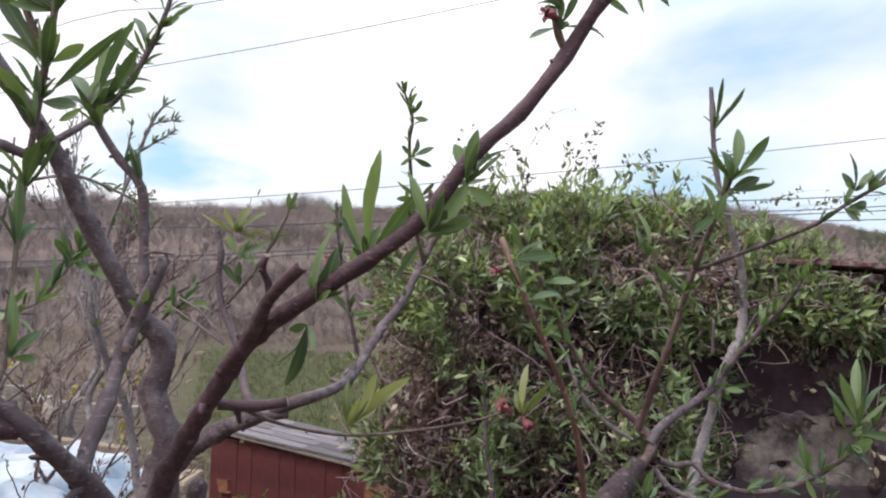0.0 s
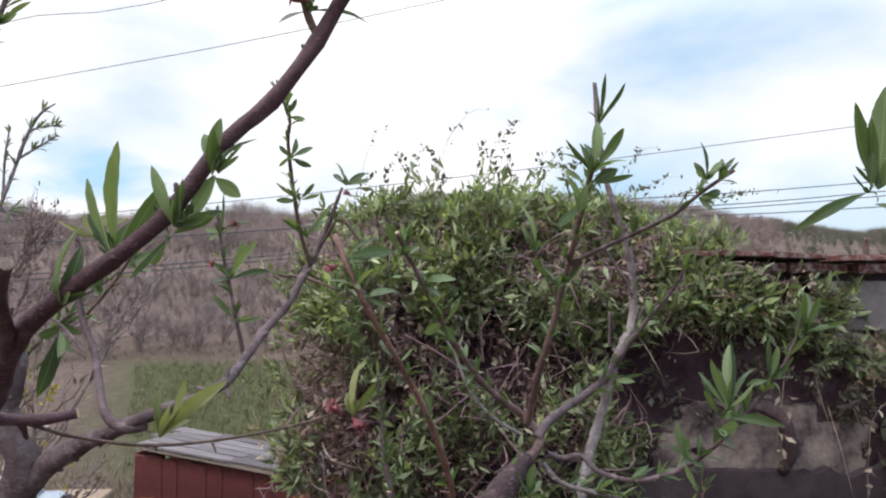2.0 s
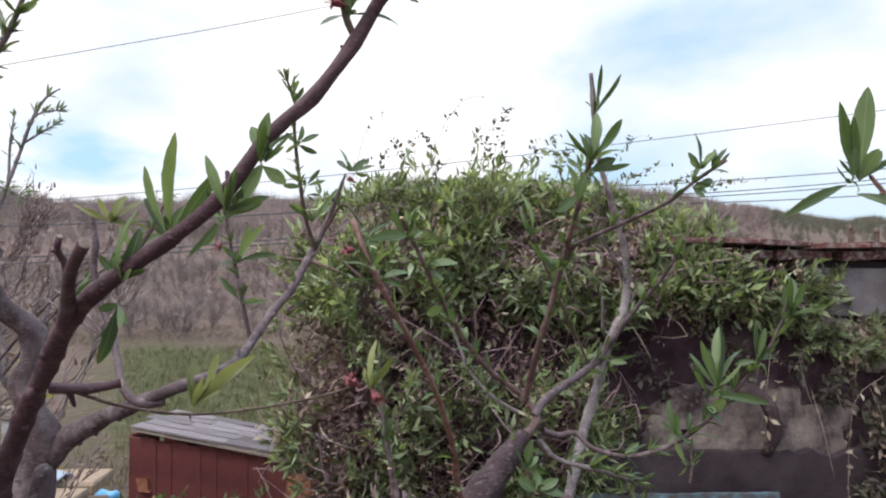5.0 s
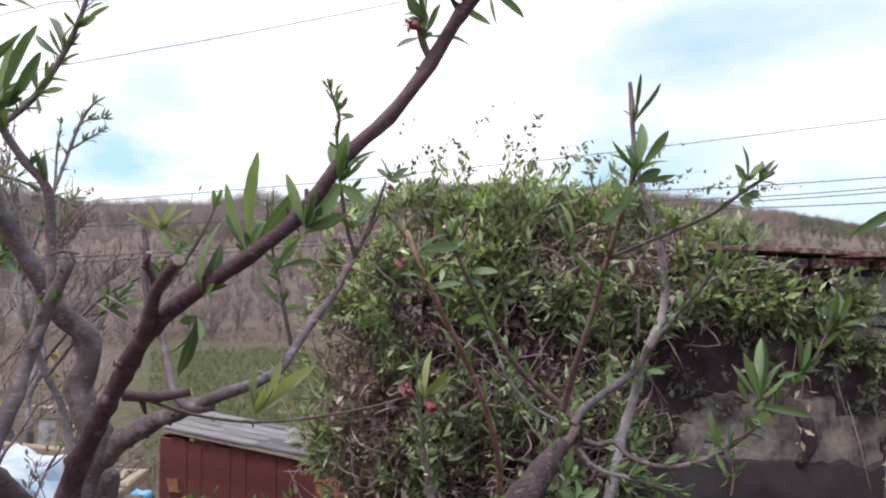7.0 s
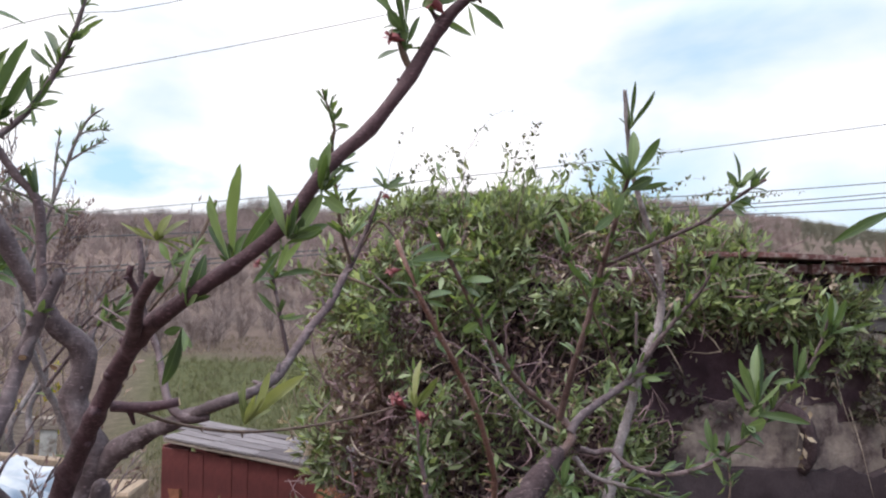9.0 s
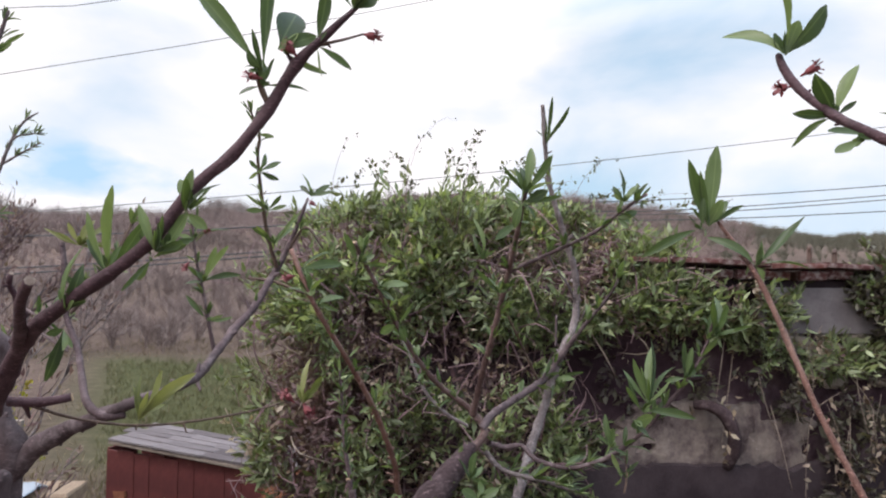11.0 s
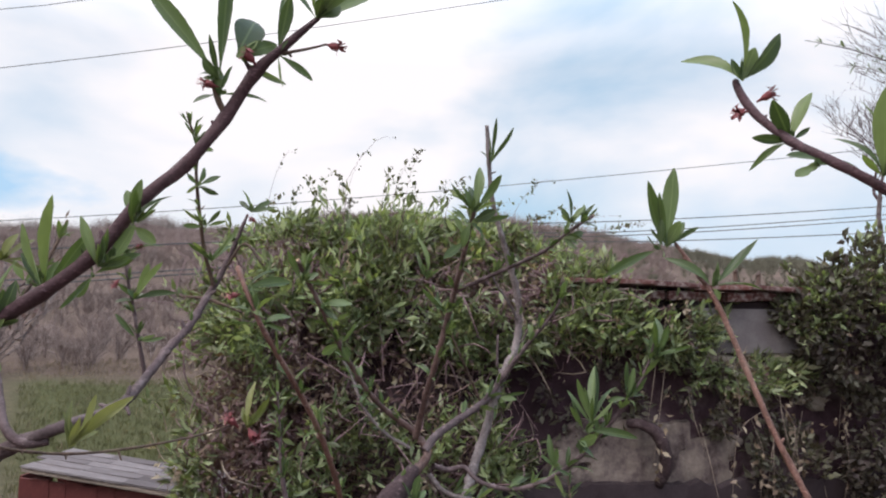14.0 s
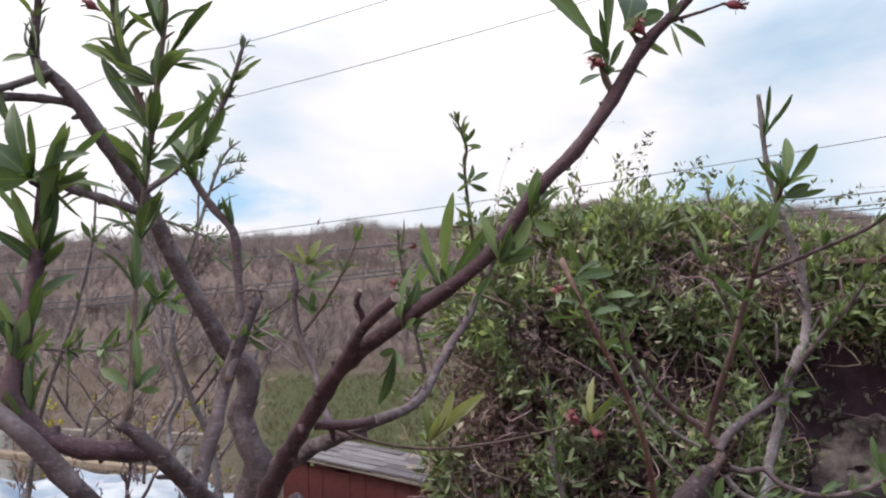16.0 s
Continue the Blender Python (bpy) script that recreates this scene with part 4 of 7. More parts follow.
branch("limb", centre, "old", False, [(0.27, 1.49, 0.9, 0.05), (0.42, 1.55, 1.05, 0.03), (0.55, 1.60, 1.18, 0.024)])
branch("branch", centre, "mid", False, [(0.27, 1.5, 0.85, 0.02), (0.22, 1.75, 1.0, 0.014), (0.19, 1.9, 1.1, 0.013)])
branch("branch", centre, "red", False, [(0.30, 1.49, 1.05, 0.014), (0.29, 1.47, 1.15, 0.012), (0.29, 1.45, 1.23, 0.011)])
branch("trunk", right, "old", False, [(1.55, 0.85, -0.1, 0.08), (1.54, 0.86, 0.4, 0.07), (1.50, 0.88, 0.8, 0.06), (1.42, 0.90, 1.15, 0.045), (1.36, 0.88, 1.38, 0.034), (1.328, 0.86, 1.484, 0.028)])
branch("limb", right, "old", False, [(1.50, 0.88, 0.8, 0.035), (1.15, 0.70, 0.95, 0.024), (0.85, 0.56, 1.15, 0.014), (0.70, 0.53, 1.38, 0.010)])
branch("limb", right, "old", False, [(1.42, 0.90, 1.15, 0.03), (1.36, 0.80, 1.5, 0.022), (1.22, 0.70, 1.72, 0.018), (1.12, 0.67, 1.77, 0.016)])
branch("limb", right, "old", False, [(1.45, 0.89, 1.0, 0.03), (1.15, 0.70, 1.25, 0.018), (1.02, 0.63, 1.48, 0.013)])
back2 = thing("fruit_tree", (-1.05, 2.3, -0.1), "slender pale-barked fruit tree breaking into leaf", "tree", "fruit trees on the slope")
bare = thing("bare_tree", (6.5, 7.0, -0.9), "tall leafless tree with a net of fine twigs behind the wall", "tree")
l_line = [(-0.475, 1.33, 1.240, 0.054), (-0.467, 1.33, 1.336, 0.046), (-0.447, 1.32, 1.398, 0.040), (-0.461, 1.31, 1.445, 0.034), (-0.478, 1.31, 1.494, 0.034), (-0.463, 1.31, 1.540, 0.030), (-0.466, 1.31, 1.584, 0.033), (-0.497, 1.28, 1.628, 0.0262), (-0.519, 1.26, 1.68, 0.0222), (-0.546, 1.24, 1.74, 0.0209), (-0.575, 1.21, 1.819, 0.0204), (-0.6, 1.18, 1.894, 0.0199), (-0.649, 1.13, 1.995, 0.018), (-0.683, 1.1, 2.059, 0.0166), (-0.71, 1.08, 2.095, 0.0142), (-0.732, 1.08, 2.113, 0.0129)]
l = branch("limb", left, "old", False, l_line, 0.70)
l4_line = [(-0.699, 1.07, 2.095, 0.0077), (-0.723, 1.06, 2.082, 0.0101), (-0.747, 1.04, 2.065, 0.0108), (-0.791, 1.0, 2.04, 0.0112)]
l4 = branch("branch", left, "pale", False, l4_line)
l5_line = [(-0.664, 1.12, 2.037, 0.0089), (-0.691, 1.1, 2.05, 0.0114), (-0.73, 1.07, 2.052, 0.0119), (-0.758, 1.03, 2.045, 0.0123), (-0.791, 1.0, 2.035, 0.012)]
l5 = branch("branch", left, "old", False, l5_line)
l2_line = [(-0.72, 1.08, 2.081, 0.0146), (-0.736, 1.08, 2.124, 0.0138), (-0.729, 1.07, 2.159, 0.0119), (-0.717, 1.06, 2.21, 0.0093), (-0.706, 1.05, 2.29, 0.0067)]
l2 = branch("branch", left, "old", False, l2_line)
l3_line = [(-0.6, 1.16, 1.871, 0.0139), (-0.648, 1.13, 1.891, 0.0135), (-0.69, 1.1, 1.908, 0.0131), (-0.729, 1.07, 1.927, 0.0128), (-0.795, 1.03, 1.94, 0.0123)]
l3 = branch("branch", left, "old", False, l3_line)
q_line = [(-0.269, 0.78, 1.453, 0.0187), (-0.281, 0.7, 1.533, 0.014), (-0.302, 0.66, 1.581, 0.0122), (-0.32, 0.65, 1.602, 0.0083), (-0.327, 0.64, 1.611, 0.0072)]
q = branch("limb", left, "old", False, q_line, 0.68)
q2_line = [(-0.31, 0.66, 1.581, 0.01), (-0.334, 0.64, 1.587, 0.0102), (-0.356, 0.63, 1.59, 0.0101), (-0.392, 0.62, 1.605, 0.0099), (-0.411, 0.61, 1.636, 0.0103), (-0.415, 0.61, 1.654, 0.0098), (-0.41, 0.62, 1.708, 0.0094), (-0.408, 0.63, 1.758, 0.0086), (-0.408, 0.64, 1.808, 0.0077), (-0.407, 0.64, 1.849, 0.0067)]
q2 = branch("branch", left, "near", True, q2_line, 0.88)
q3_line = [(-0.288, 0.66, 1.469, 0.0148), (-0.324, 0.58, 1.561, 0.013), (-0.349, 0.56, 1.604, 0.0121), (-0.38, 0.55, 1.637, 0.0115), (-0.403, 0.54, 1.659, 0.0108)]
q3 = branch("limb", left, "old", False, q3_line, 0.68)
m_line = [(-0.278, 0.7, 1.522, 0.0119), (-0.29, 0.74, 1.551, 0.0117), (-0.29, 0.77, 1.586, 0.0115), (-0.289, 0.8, 1.636, 0.012), (-0.271, 0.8, 1.682, 0.011), (-0.255, 0.81, 1.728, 0.0092)]
m = branch("branch", left, "old", True, m_line, 0.68)
m2_line = [(-0.278, 0.8, 1.656, 0.0084), (-0.282, 0.79, 1.64, 0.0077), (-0.281, 0.785, 1.635, 0.007)]
m2 = branch("stub", left, "old", "fresh", m2_line)
n_line = [(-0.275, 0.81, 1.681, 0.0085), (-0.282, 0.82, 1.72, 0.0086), (-0.288, 0.83, 1.76, 0.0087), (-0.293, 0.83, 1.806, 0.0087), (-0.318, 0.83, 1.835, 0.008), (-0.346, 0.83, 1.876, 0.0074), (-0.357, 0.83, 1.903, 0.0054)]
n = branch("branch", left, "mid", False, n_line)
n2_line = [(-0.288, 0.83, 1.717, 0.0047), (-0.282, 0.82, 1.732, 0.003), (-0.259, 0.8, 1.736, 0.0026), (-0.233, 0.78, 1.734, 0.0019)]
n2 = branch("twig", left, "mid", False, n2_line)
v_line = [(-0.329, 0.645, 1.607, 0.0057), (-0.324, 0.65, 1.626, 0.0062), (-0.328, 0.66, 1.641, 0.0045), (-0.341, 0.69, 1.711, 0.0041), (-0.348, 0.71, 1.788, 0.0045), (-0.346, 0.72, 1.856, 0.0055), (-0.338, 0.72, 1.92, 0.0063), (-0.331, 0.72, 1.978, 0.0055), (-0.325, 0.72, 2.028, 0.0046), (-0.325, 0.72, 2.09, 0.0035)]
v = branch("branch", left, "young", False, v_line)
v2_line = [(-0.337, 0.72, 1.914, 0.0058), (-0.355, 0.72, 1.948, 0.0063), (-0.37, 0.72, 1.986, 0.0063), (-0.381, 0.72, 2.025, 0.0058), (-0.388, 0.72, 2.082, 0.0046)]
v2 = branch("branch", left, "young", False, v2_line)
g_line = [(-0.591, 1.16, 1.903, 0.0104), (-0.549, 1.2, 1.95, 0.009), (-0.519, 1.23, 2.0, 0.0093), (-0.49, 1.25, 2.069, 0.0085), (-0.466, 1.25, 2.122, 0.0075), (-0.447, 1.26, 2.199, 0.0047)]
g = branch("branch", left, "mid", False, g_line)
p_line = [(-0.226, 1.27, 1.472, 0.0148), (-0.262, 1.265, 1.469, 0.0140), (-0.298, 1.28, 1.490, 0.0128), (-0.325, 1.32, 1.535, 0.0118), (-0.355, 1.37, 1.580, 0.0108), (-0.389, 1.4, 1.633, 0.0104), (-0.404, 1.41, 1.691, 0.0102), (-0.401, 1.41, 1.736, 0.0096), (-0.416, 1.43, 1.784, 0.0103)]
p = branch("branch", left, "mid", True, p_line)
p2_line = [(-0.383, 1.4, 1.644, 0.0067), (-0.347, 1.41, 1.692, 0.0056), (-0.315, 1.42, 1.746, 0.0057), (-0.289, 1.43, 1.803, 0.0051), (-0.269, 1.44, 1.863, 0.0052)]
p2 = branch("twig", left, "young", True, p2_line)
p3_line = [(-0.385, 1.4, 1.574, 0.0045), (-0.436, 1.42, 1.623, 0.004), (-0.493, 1.45, 1.65, 0.0035)]
p3 = branch("twig", left, "mid", False, p3_line)
p4_line = [(-0.385, 1.4, 1.568, 0.0039), (-0.447, 1.42, 1.603, 0.0034), (-0.511, 1.45, 1.633, 0.0029)]
p4 = branch("twig", left, "mid", False, p4_line)
a_line = [(-0.275, 0.84, 1.439, 0.019), (-0.236, 0.8, 1.509, 0.0162), (-0.199, 0.76, 1.563, 0.0135), (-0.146, 0.7, 1.632, 0.0119), (-0.114, 0.66, 1.666, 0.0112), (-0.076, 0.62, 1.692, 0.0096), (-0.041, 0.6, 1.714, 0.009), (-0.001, 0.59, 1.741, 0.0086), (0.031, 0.585, 1.768, 0.0083), (0.071, 0.585, 1.82, 0.0076), (0.1, 0.59, 1.848, 0.0079), (0.132, 0.59, 1.891, 0.0072), (0.157, 0.583, 1.932, 0.0075), (0.177, 0.579, 1.952, 0.0057), (0.196, 0.577, 1.97, 0.0042), (0.211, 0.576, 1.984, 0.003), (0.223, 0.576, 1.999, 0.0018)]
a = branch("limb", left, "near", False, a_line, 0.73)
a4_line = [(0.133, 0.59, 1.894, 0.0048), (0.127, 0.588, 1.906, 0.0045), (0.123, 0.585, 1.918, 0.004), (0.122, 0.584, 1.925, 0.0031)]
a4 = branch("twig", left, "young", False, a4_line)
a5_line = [(0.178, 0.579, 1.95, 0.003), (0.202, 0.575, 1.955, 0.0021), (0.219, 0.573, 1.96, 0.0018)]
a5 = branch("twig", left, "young", False, a5_line)
a2_line = [(-0.122, 0.668, 1.658, 0.0135), (-0.100, 0.625, 1.681, 0.0112), (-0.082, 0.585, 1.701, 0.0090), (-0.058, 0.54, 1.718, 0.0080), (-0.038, 0.51, 1.731, 0.0076)]
a2 = branch("stub", left, "near", True, a2_line)
a3_line = [(-0.075, 0.57, 1.703, 0.0060), (-0.076, 0.565, 1.717, 0.0046), (-0.079, 0.56, 1.726, 0.0046), (-0.075, 0.555, 1.736, 0.0040)]
a3 = branch("stub", left, "near", True, a3_line)
f_line = [(-0.167, 0.74, 1.593, 0.0105), (-0.133, 0.745, 1.591, 0.0092), (-0.103, 0.75, 1.596, 0.0086)]
f = branch("branch", left, "near", "fresh", f_line)
f2_line = [(-0.141, 0.74, 1.588, 0.0036), (-0.112, 0.78, 1.566, 0.0032), (-0.057, 0.82, 1.549, 0.003), (0.005, 0.86, 1.546, 0.0028), (0.073, 0.88, 1.555, 0.0025), (0.125, 0.895, 1.568, 0.0022)]
f2 = branch("twig", left, "young", False, f2_line)
b_line = [(-0.455, 1.33, 1.35, 0.042), (-0.41, 1.32, 1.395, 0.036), (-0.344, 1.3, 1.434, 0.0271), (-0.281, 1.28, 1.463, 0.0236), (-0.207, 1.27, 1.494, 0.0183), (-0.156, 1.32, 1.509, 0.0159), (-0.145, 1.45, 1.515, 0.0168), (-0.131, 1.56, 1.551, 0.0168), (-0.109, 1.64, 1.597, 0.0164), (-0.075, 1.7, 1.647, 0.0163), (-0.047, 1.78, 1.72, 0.0149), (-0.019, 1.8, 1.777, 0.0122), (0.015, 1.8, 1.863, 0.0086), (0.036, 1.8, 1.921, 0.0057)]
b = branch("limb", left, "old", False, b_line[:8])
# the upper part takes a lighter bark in place of the sun on it
b8 = branch("branch", left, "mid", False, b_line[7:])
b3_line = [(-0.037, 1.78, 1.742, 0.0092), (-0.057, 1.75, 1.826, 0.0084), (-0.067, 1.7, 1.933, 0.0075), (-0.071, 1.67, 2.011, 0.0067), (-0.064, 1.65, 2.058, 0.0059), (-0.08, 1.63, 2.104, 0.0046), (-0.09, 1.63, 2.135, 0.0033)]
b3 = branch("branch", left, "young", False, b3_line)
b4_line = [(-0.108, 1.78, 1.713, 0.0057), (-0.039, 1.77, 1.705, 0.0064), (0.039, 1.75, 1.676, 0.0049)]
b4 = branch("twig", left, "young", "fresh", b4_line)
b5_line = [(-0.19, 1.8, 1.51, 0.0097), (-0.21, 1.8, 1.602, 0.0076), (-0.225, 1.79, 1.688, 0.0069), (-0.24, 1.78, 1.767, 0.0061), (-0.251, 1.77, 1.873, 0.0054)]
b5 = branch("branch", left, "mid", True, b5_line)
b6_line = [(-0.012, 1.8, 1.784, 0.0065), (0.033, 1.79, 1.848, 0.0064), (0.082, 1.76, 1.793, 0.0049)]
b6 = branch("twig", left, "young", True, b6_line)
b7_line = [(-0.196, 1.76, 1.483, 0.0067), (-0.207, 1.7, 1.466, 0.0078), (-0.191, 1.66, 1.448, 0.0057)]
b7 = branch("twig", left, "mid", False, b7_line)
c0_line = [(0.252, 1.5, 1.055, 0.086), (0.32, 1.52, 1.18, 0.070), (0.375, 1.56, 1.244, 0.058), (0.425, 1.60, 1.295, 0.042), (0.450, 1.62, 1.318, 0.030)]
c0 = branch("trunk", centre, "gnarled", False, c0_line)
c1_line = [(0.44, 1.61, 1.305, 0.0200), (0.487, 1.645, 1.350, 0.0170), (0.453, 1.66, 1.403, 0.0125), (0.381, 1.65, 1.459, 0.0114), (0.328, 1.62, 1.521, 0.0099), (0.27, 1.58, 1.615, 0.009), (0.221, 1.53, 1.709, 0.0087), (0.173, 1.485, 1.8, 0.0079)]
c1 = branch("branch", centre, "brown", "fresh", c1_line)
c2_line = [(0.333, 1.46, 1.147, 0.0122), (0.276, 1.28, 1.318, 0.0097), (0.266, 1.22, 1.388, 0.0088), (0.229, 1.1, 1.512, 0.0074), (0.186, 1.02, 1.606, 0.0065), (0.141, 0.95, 1.694, 0.006), (0.108, 0.955, 1.77, 0.0061)]
c2 = branch("branch", centre, "red", "fresh", c2_line)
c3_line = [(0.461, 1.66, 1.388, 0.014), (0.472, 1.58, 1.504, 0.0127), (0.49, 1.52, 1.612, 0.0116), (0.51, 1.47, 1.735, 0.0101), (0.514, 1.38, 1.826, 0.0084), (0.513, 1.3, 1.891, 0.0059), (0.517, 1.27, 1.926, 0.0038)]
c3 = branch("branch", centre, "brown", False, c3_line)
d_line = [(0.51, 1.47, 1.738, 0.0073), (0.583, 1.38, 1.781, 0.0068), (0.655, 1.3, 1.823, 0.0059), (0.684, 1.24, 1.858, 0.0056), (0.721, 1.2, 1.889, 0.0041)]
d = branch("branch", centre, "mid", "fresh", d_line)
c4_line = [(0.48, 1.64, 1.36, 0.0170), (0.51, 1.67, 1.388, 0.0170), (0.576, 1.75, 1.409, 0.0154), (0.679, 1.84, 1.451, 0.0162), (0.725, 1.86, 1.506, 0.0143), (0.78, 1.82, 1.597, 0.0098), (0.839, 1.78, 1.685, 0.0068), (0.864, 1.75, 1.756, 0.004)]
c4 = branch("branch", centre, "old", False, c4_line)
c5_line = [(0.536, 1.6, 1.106, 0.0305), (0.581, 1.68, 1.203, 0.0218), (0.638, 1.8, 1.289, 0.0214), (0.682, 1.85, 1.377, 0.0206), (0.72, 1.87, 1.491, 0.0201), (0.777, 1.92, 1.583, 0.0192), (0.792, 1.945, 1.665, 0.0179), (0.781, 1.94, 1.757, 0.0157), (0.735, 1.91, 1.877, 0.0132), (0.701, 1.9, 1.981, 0.0117), (0.683, 1.89, 2.091, 0.0102), (0.673, 1.884, 2.209, 0.0094)]
c5 = branch("limb", centre, "pale", True, c5_line)
c6_line = [(0.782, 1.93, 1.666, 0.0067), (0.75, 1.9, 1.711, 0.0058), (0.707, 1.86, 1.755, 0.005), (0.687, 1.84, 1.784, 0.0042)]
c6 = branch("twig", centre, "pale", False, c6_line)
c7_line = [(0.796, 1.92, 1.598, 0.0052), (0.808, 1.9, 1.637, 0.0044), (0.826, 1.88, 1.653, 0.0036)]
c7 = branch("twig", centre, "pale", False, c7_line)
c8_line = [(0.658, 1.83, 1.446, 0.0063), (0.614, 1.8, 1.528, 0.0055), (0.549, 1.75, 1.649, 0.0047), (0.498, 1.72, 1.75, 0.004)]
c8 = branch("twig", centre, "young", False, c8_line)
c9_line = [(0.448, 1.66, 1.363, 0.0076), (0.389, 1.66, 1.398, 0.0076), (0.338, 1.67, 1.454, 0.007), (0.3, 1.7, 1.54, 0.0059), (0.277, 1.72, 1.574, 0.0046)]
c9 = branch("twig", centre, "pale", False, c9_line)
s_line = [(0.5, 1.64, 1.325, 0.0125), (0.543, 1.66, 1.31, 0.0114), (0.58, 1.65, 1.318, 0.0101), (0.611, 1.63, 1.289, 0.01), (0.674, 1.6, 1.277, 0.0092), (0.729, 1.57, 1.294, 0.009), (0.781, 1.54, 1.328, 0.0088), (0.828, 1.5, 1.385, 0.008), (0.876, 1.47, 1.456, 0.0078), (0.913, 1.44, 1.521, 0.0066), (0.936, 1.42, 1.586, 0.0049), (0.942, 1.4, 1.639, 0.0032)]
s = branch("branch", centre, "mid", False, s_line)
s2_line = [(0.786, 1.5, 1.247, 0.0034), (0.795, 1.51, 1.285, 0.0035), (0.797, 1.53, 1.322, 0.0035)]
s2 = branch("twig", centre, "young", False, s2_line)
s3_line = [(0.487, 1.62, 1.311, 0.0124), (0.525, 1.62, 1.27, 0.0105), (0.587, 1.61, 1.252, 0.0086), (0.649, 1.6, 1.238, 0.0073), (0.72, 1.58, 1.215, 0.0054)]
s3 = branch("branch", centre, "pale", False, s3_line)
c10_line = [(0.77, 2.1, 1.511, 0.0065), (0.771, 2.1, 1.607, 0.0065)]
c10 = branch("stub", centre, "old", True, c10_line)
u_line = [(0.188, 1.9, 1.002, 0.0146), (0.161, 1.91, 1.143, 0.0125), (0.142, 1.91, 1.229, 0.0103), (0.131, 1.91, 1.344, 0.0073), (0.121, 1.9, 1.461, 0.0051)]
u = branch("branch", centre, "mid", False, u_line)
u2_line = [(0.164, 1.91, 1.078, 0.0147), (0.159, 1.91, 1.126, 0.0139), (0.152, 1.905, 1.166, 0.0132)]
u2 = branch("stub", centre, "mid", "fresh", u2_line)
e_line = [(0.73, 0.52, 1.435, 0.0061), (0.709, 0.54, 1.493, 0.0057), (0.687, 0.56, 1.549, 0.0053), (0.663, 0.58, 1.611, 0.0051), (0.644, 0.6, 1.675, 0.0049), (0.619, 0.611, 1.739, 0.0047), (0.603, 0.63, 1.775, 0.0042), (0.589, 0.638, 1.798, 0.0032)]
e = branch("branch", right, "red", False, e_line)
r_line = [(1.203, 0.66, 1.776, 0.01), (1.042, 0.6, 1.79, 0.0086), (0.895, 0.55, 1.793, 0.0075), (0.797, 0.5, 1.804, 0.0059), (0.725, 0.47, 1.817, 0.0066), (0.68, 0.46, 1.838, 0.0064), (0.649, 0.488, 1.866, 0.0064), (0.638, 0.52, 1.887, 0.0062), (0.624, 0.55, 1.917, 0.0062), (0.617, 0.565, 1.941, 0.0060), (0.615, 0.57, 1.954, 0.0052)]
r = branch("branch", right, "near", False, r_line, 0.66)
r2_line = [(1.328, 0.86, 1.484, 0.0263), (1.218, 0.8, 1.596, 0.0221), (1.141, 0.75, 1.676, 0.0184), (1.027, 0.68, 1.765, 0.0149), (0.937, 0.63, 1.81, 0.0109), (0.879, 0.61, 1.858, 0.0078), (0.851, 0.61, 1.917, 0.0066)]
r2 = branch("limb", right, "old", True, r2_line)
r3_line = [(1.02, 0.5, 1.818, 0.0086), (0.924, 0.46, 1.851, 0.0071), (0.868, 0.44, 1.87, 0.0061)]
r3 = branch("stub", right, "old", True, r3_line)
t1_line = [(-1.242, 1.55, 1.619, 0.0055), (-1.128, 1.55, 1.609, 0.0055), (-1.002, 1.55, 1.597, 0.0055), (-0.843, 1.55, 1.597, 0.0037)]
t1 = branch("twig", back2, "mid", False, t1_line)
t6_line = [(-0.891, 1.55, 1.597, 0.0049), (-0.828, 1.56, 1.634, 0.0043), (-0.757, 1.58, 1.75, 0.0031)]
t6 = branch("twig", back2, "mid", False, t6_line)
t7_line = [(-0.995, 1.55, 1.597, 0.0037), (-0.9, 1.5, 1.558, 0.003), (-0.847, 1.5, 1.502, 0.0024)]
t7 = branch("twig", back2, "mid", False, t7_line)
t2_line = [(-1.684, 2.3, 0.614, 0.0183), (-1.609, 2.3, 1.183, 0.0155), (-1.538, 2.25, 1.363, 0.0134), (-1.437, 2.2, 1.546, 0.0122), (-1.374, 2.2, 1.739, 0.0105), (-1.336, 2.2, 1.906, 0.0079), (-1.327, 2.2, 2.073, 0.0052)]
t2 = branch("branch", back2, "pale", False, t2_line)
t3_line = [(-0.889, 2.3, 0.64, 0.0237), (-0.975, 2.3, 1.188, 0.0201), (-1.02, 2.25, 1.364, 0.0179), (-1.057, 2.2, 1.535, 0.0157), (-1.073, 2.2, 1.644, 0.014), (-1.111, 2.2, 1.772, 0.0122), (-1.17, 2.2, 1.884, 0.0087), (-1.2, 2.2, 2.07, 0.0061)]
t3 = branch("branch", back2, "pale", False, t3_line)
t8_line = [(-1.011, 2.25, 1.355, 0.0107), (-0.883, 2.2, 1.498, 0.0087), (-0.808, 2.2, 1.569, 0.0061), (-0.734, 2.15, 1.608, 0.0043)]
t8 = branch("branch", back2, "mid", False, t8_line)
t5_line = [(-1.028, 1.8, 1.905, 0.0064), (-0.917, 1.8, 1.921, 0.0071), (-0.822, 1.8, 1.893, 0.0064), (-0.726, 1.8, 1.85, 0.0057)]
t5 = branch("twig", back2, "pale", False, t5_line)
t9_line = [(-1.064, 2.3, 1.375, 0.0091), (-0.866, 2.25, 1.584, 0.0071), (-0.697, 2.2, 1.676, 0.0052), (-0.549, 2.2, 1.799, 0.0035)]
t9 = branch("twig", back2, "mid", False, t9_line)
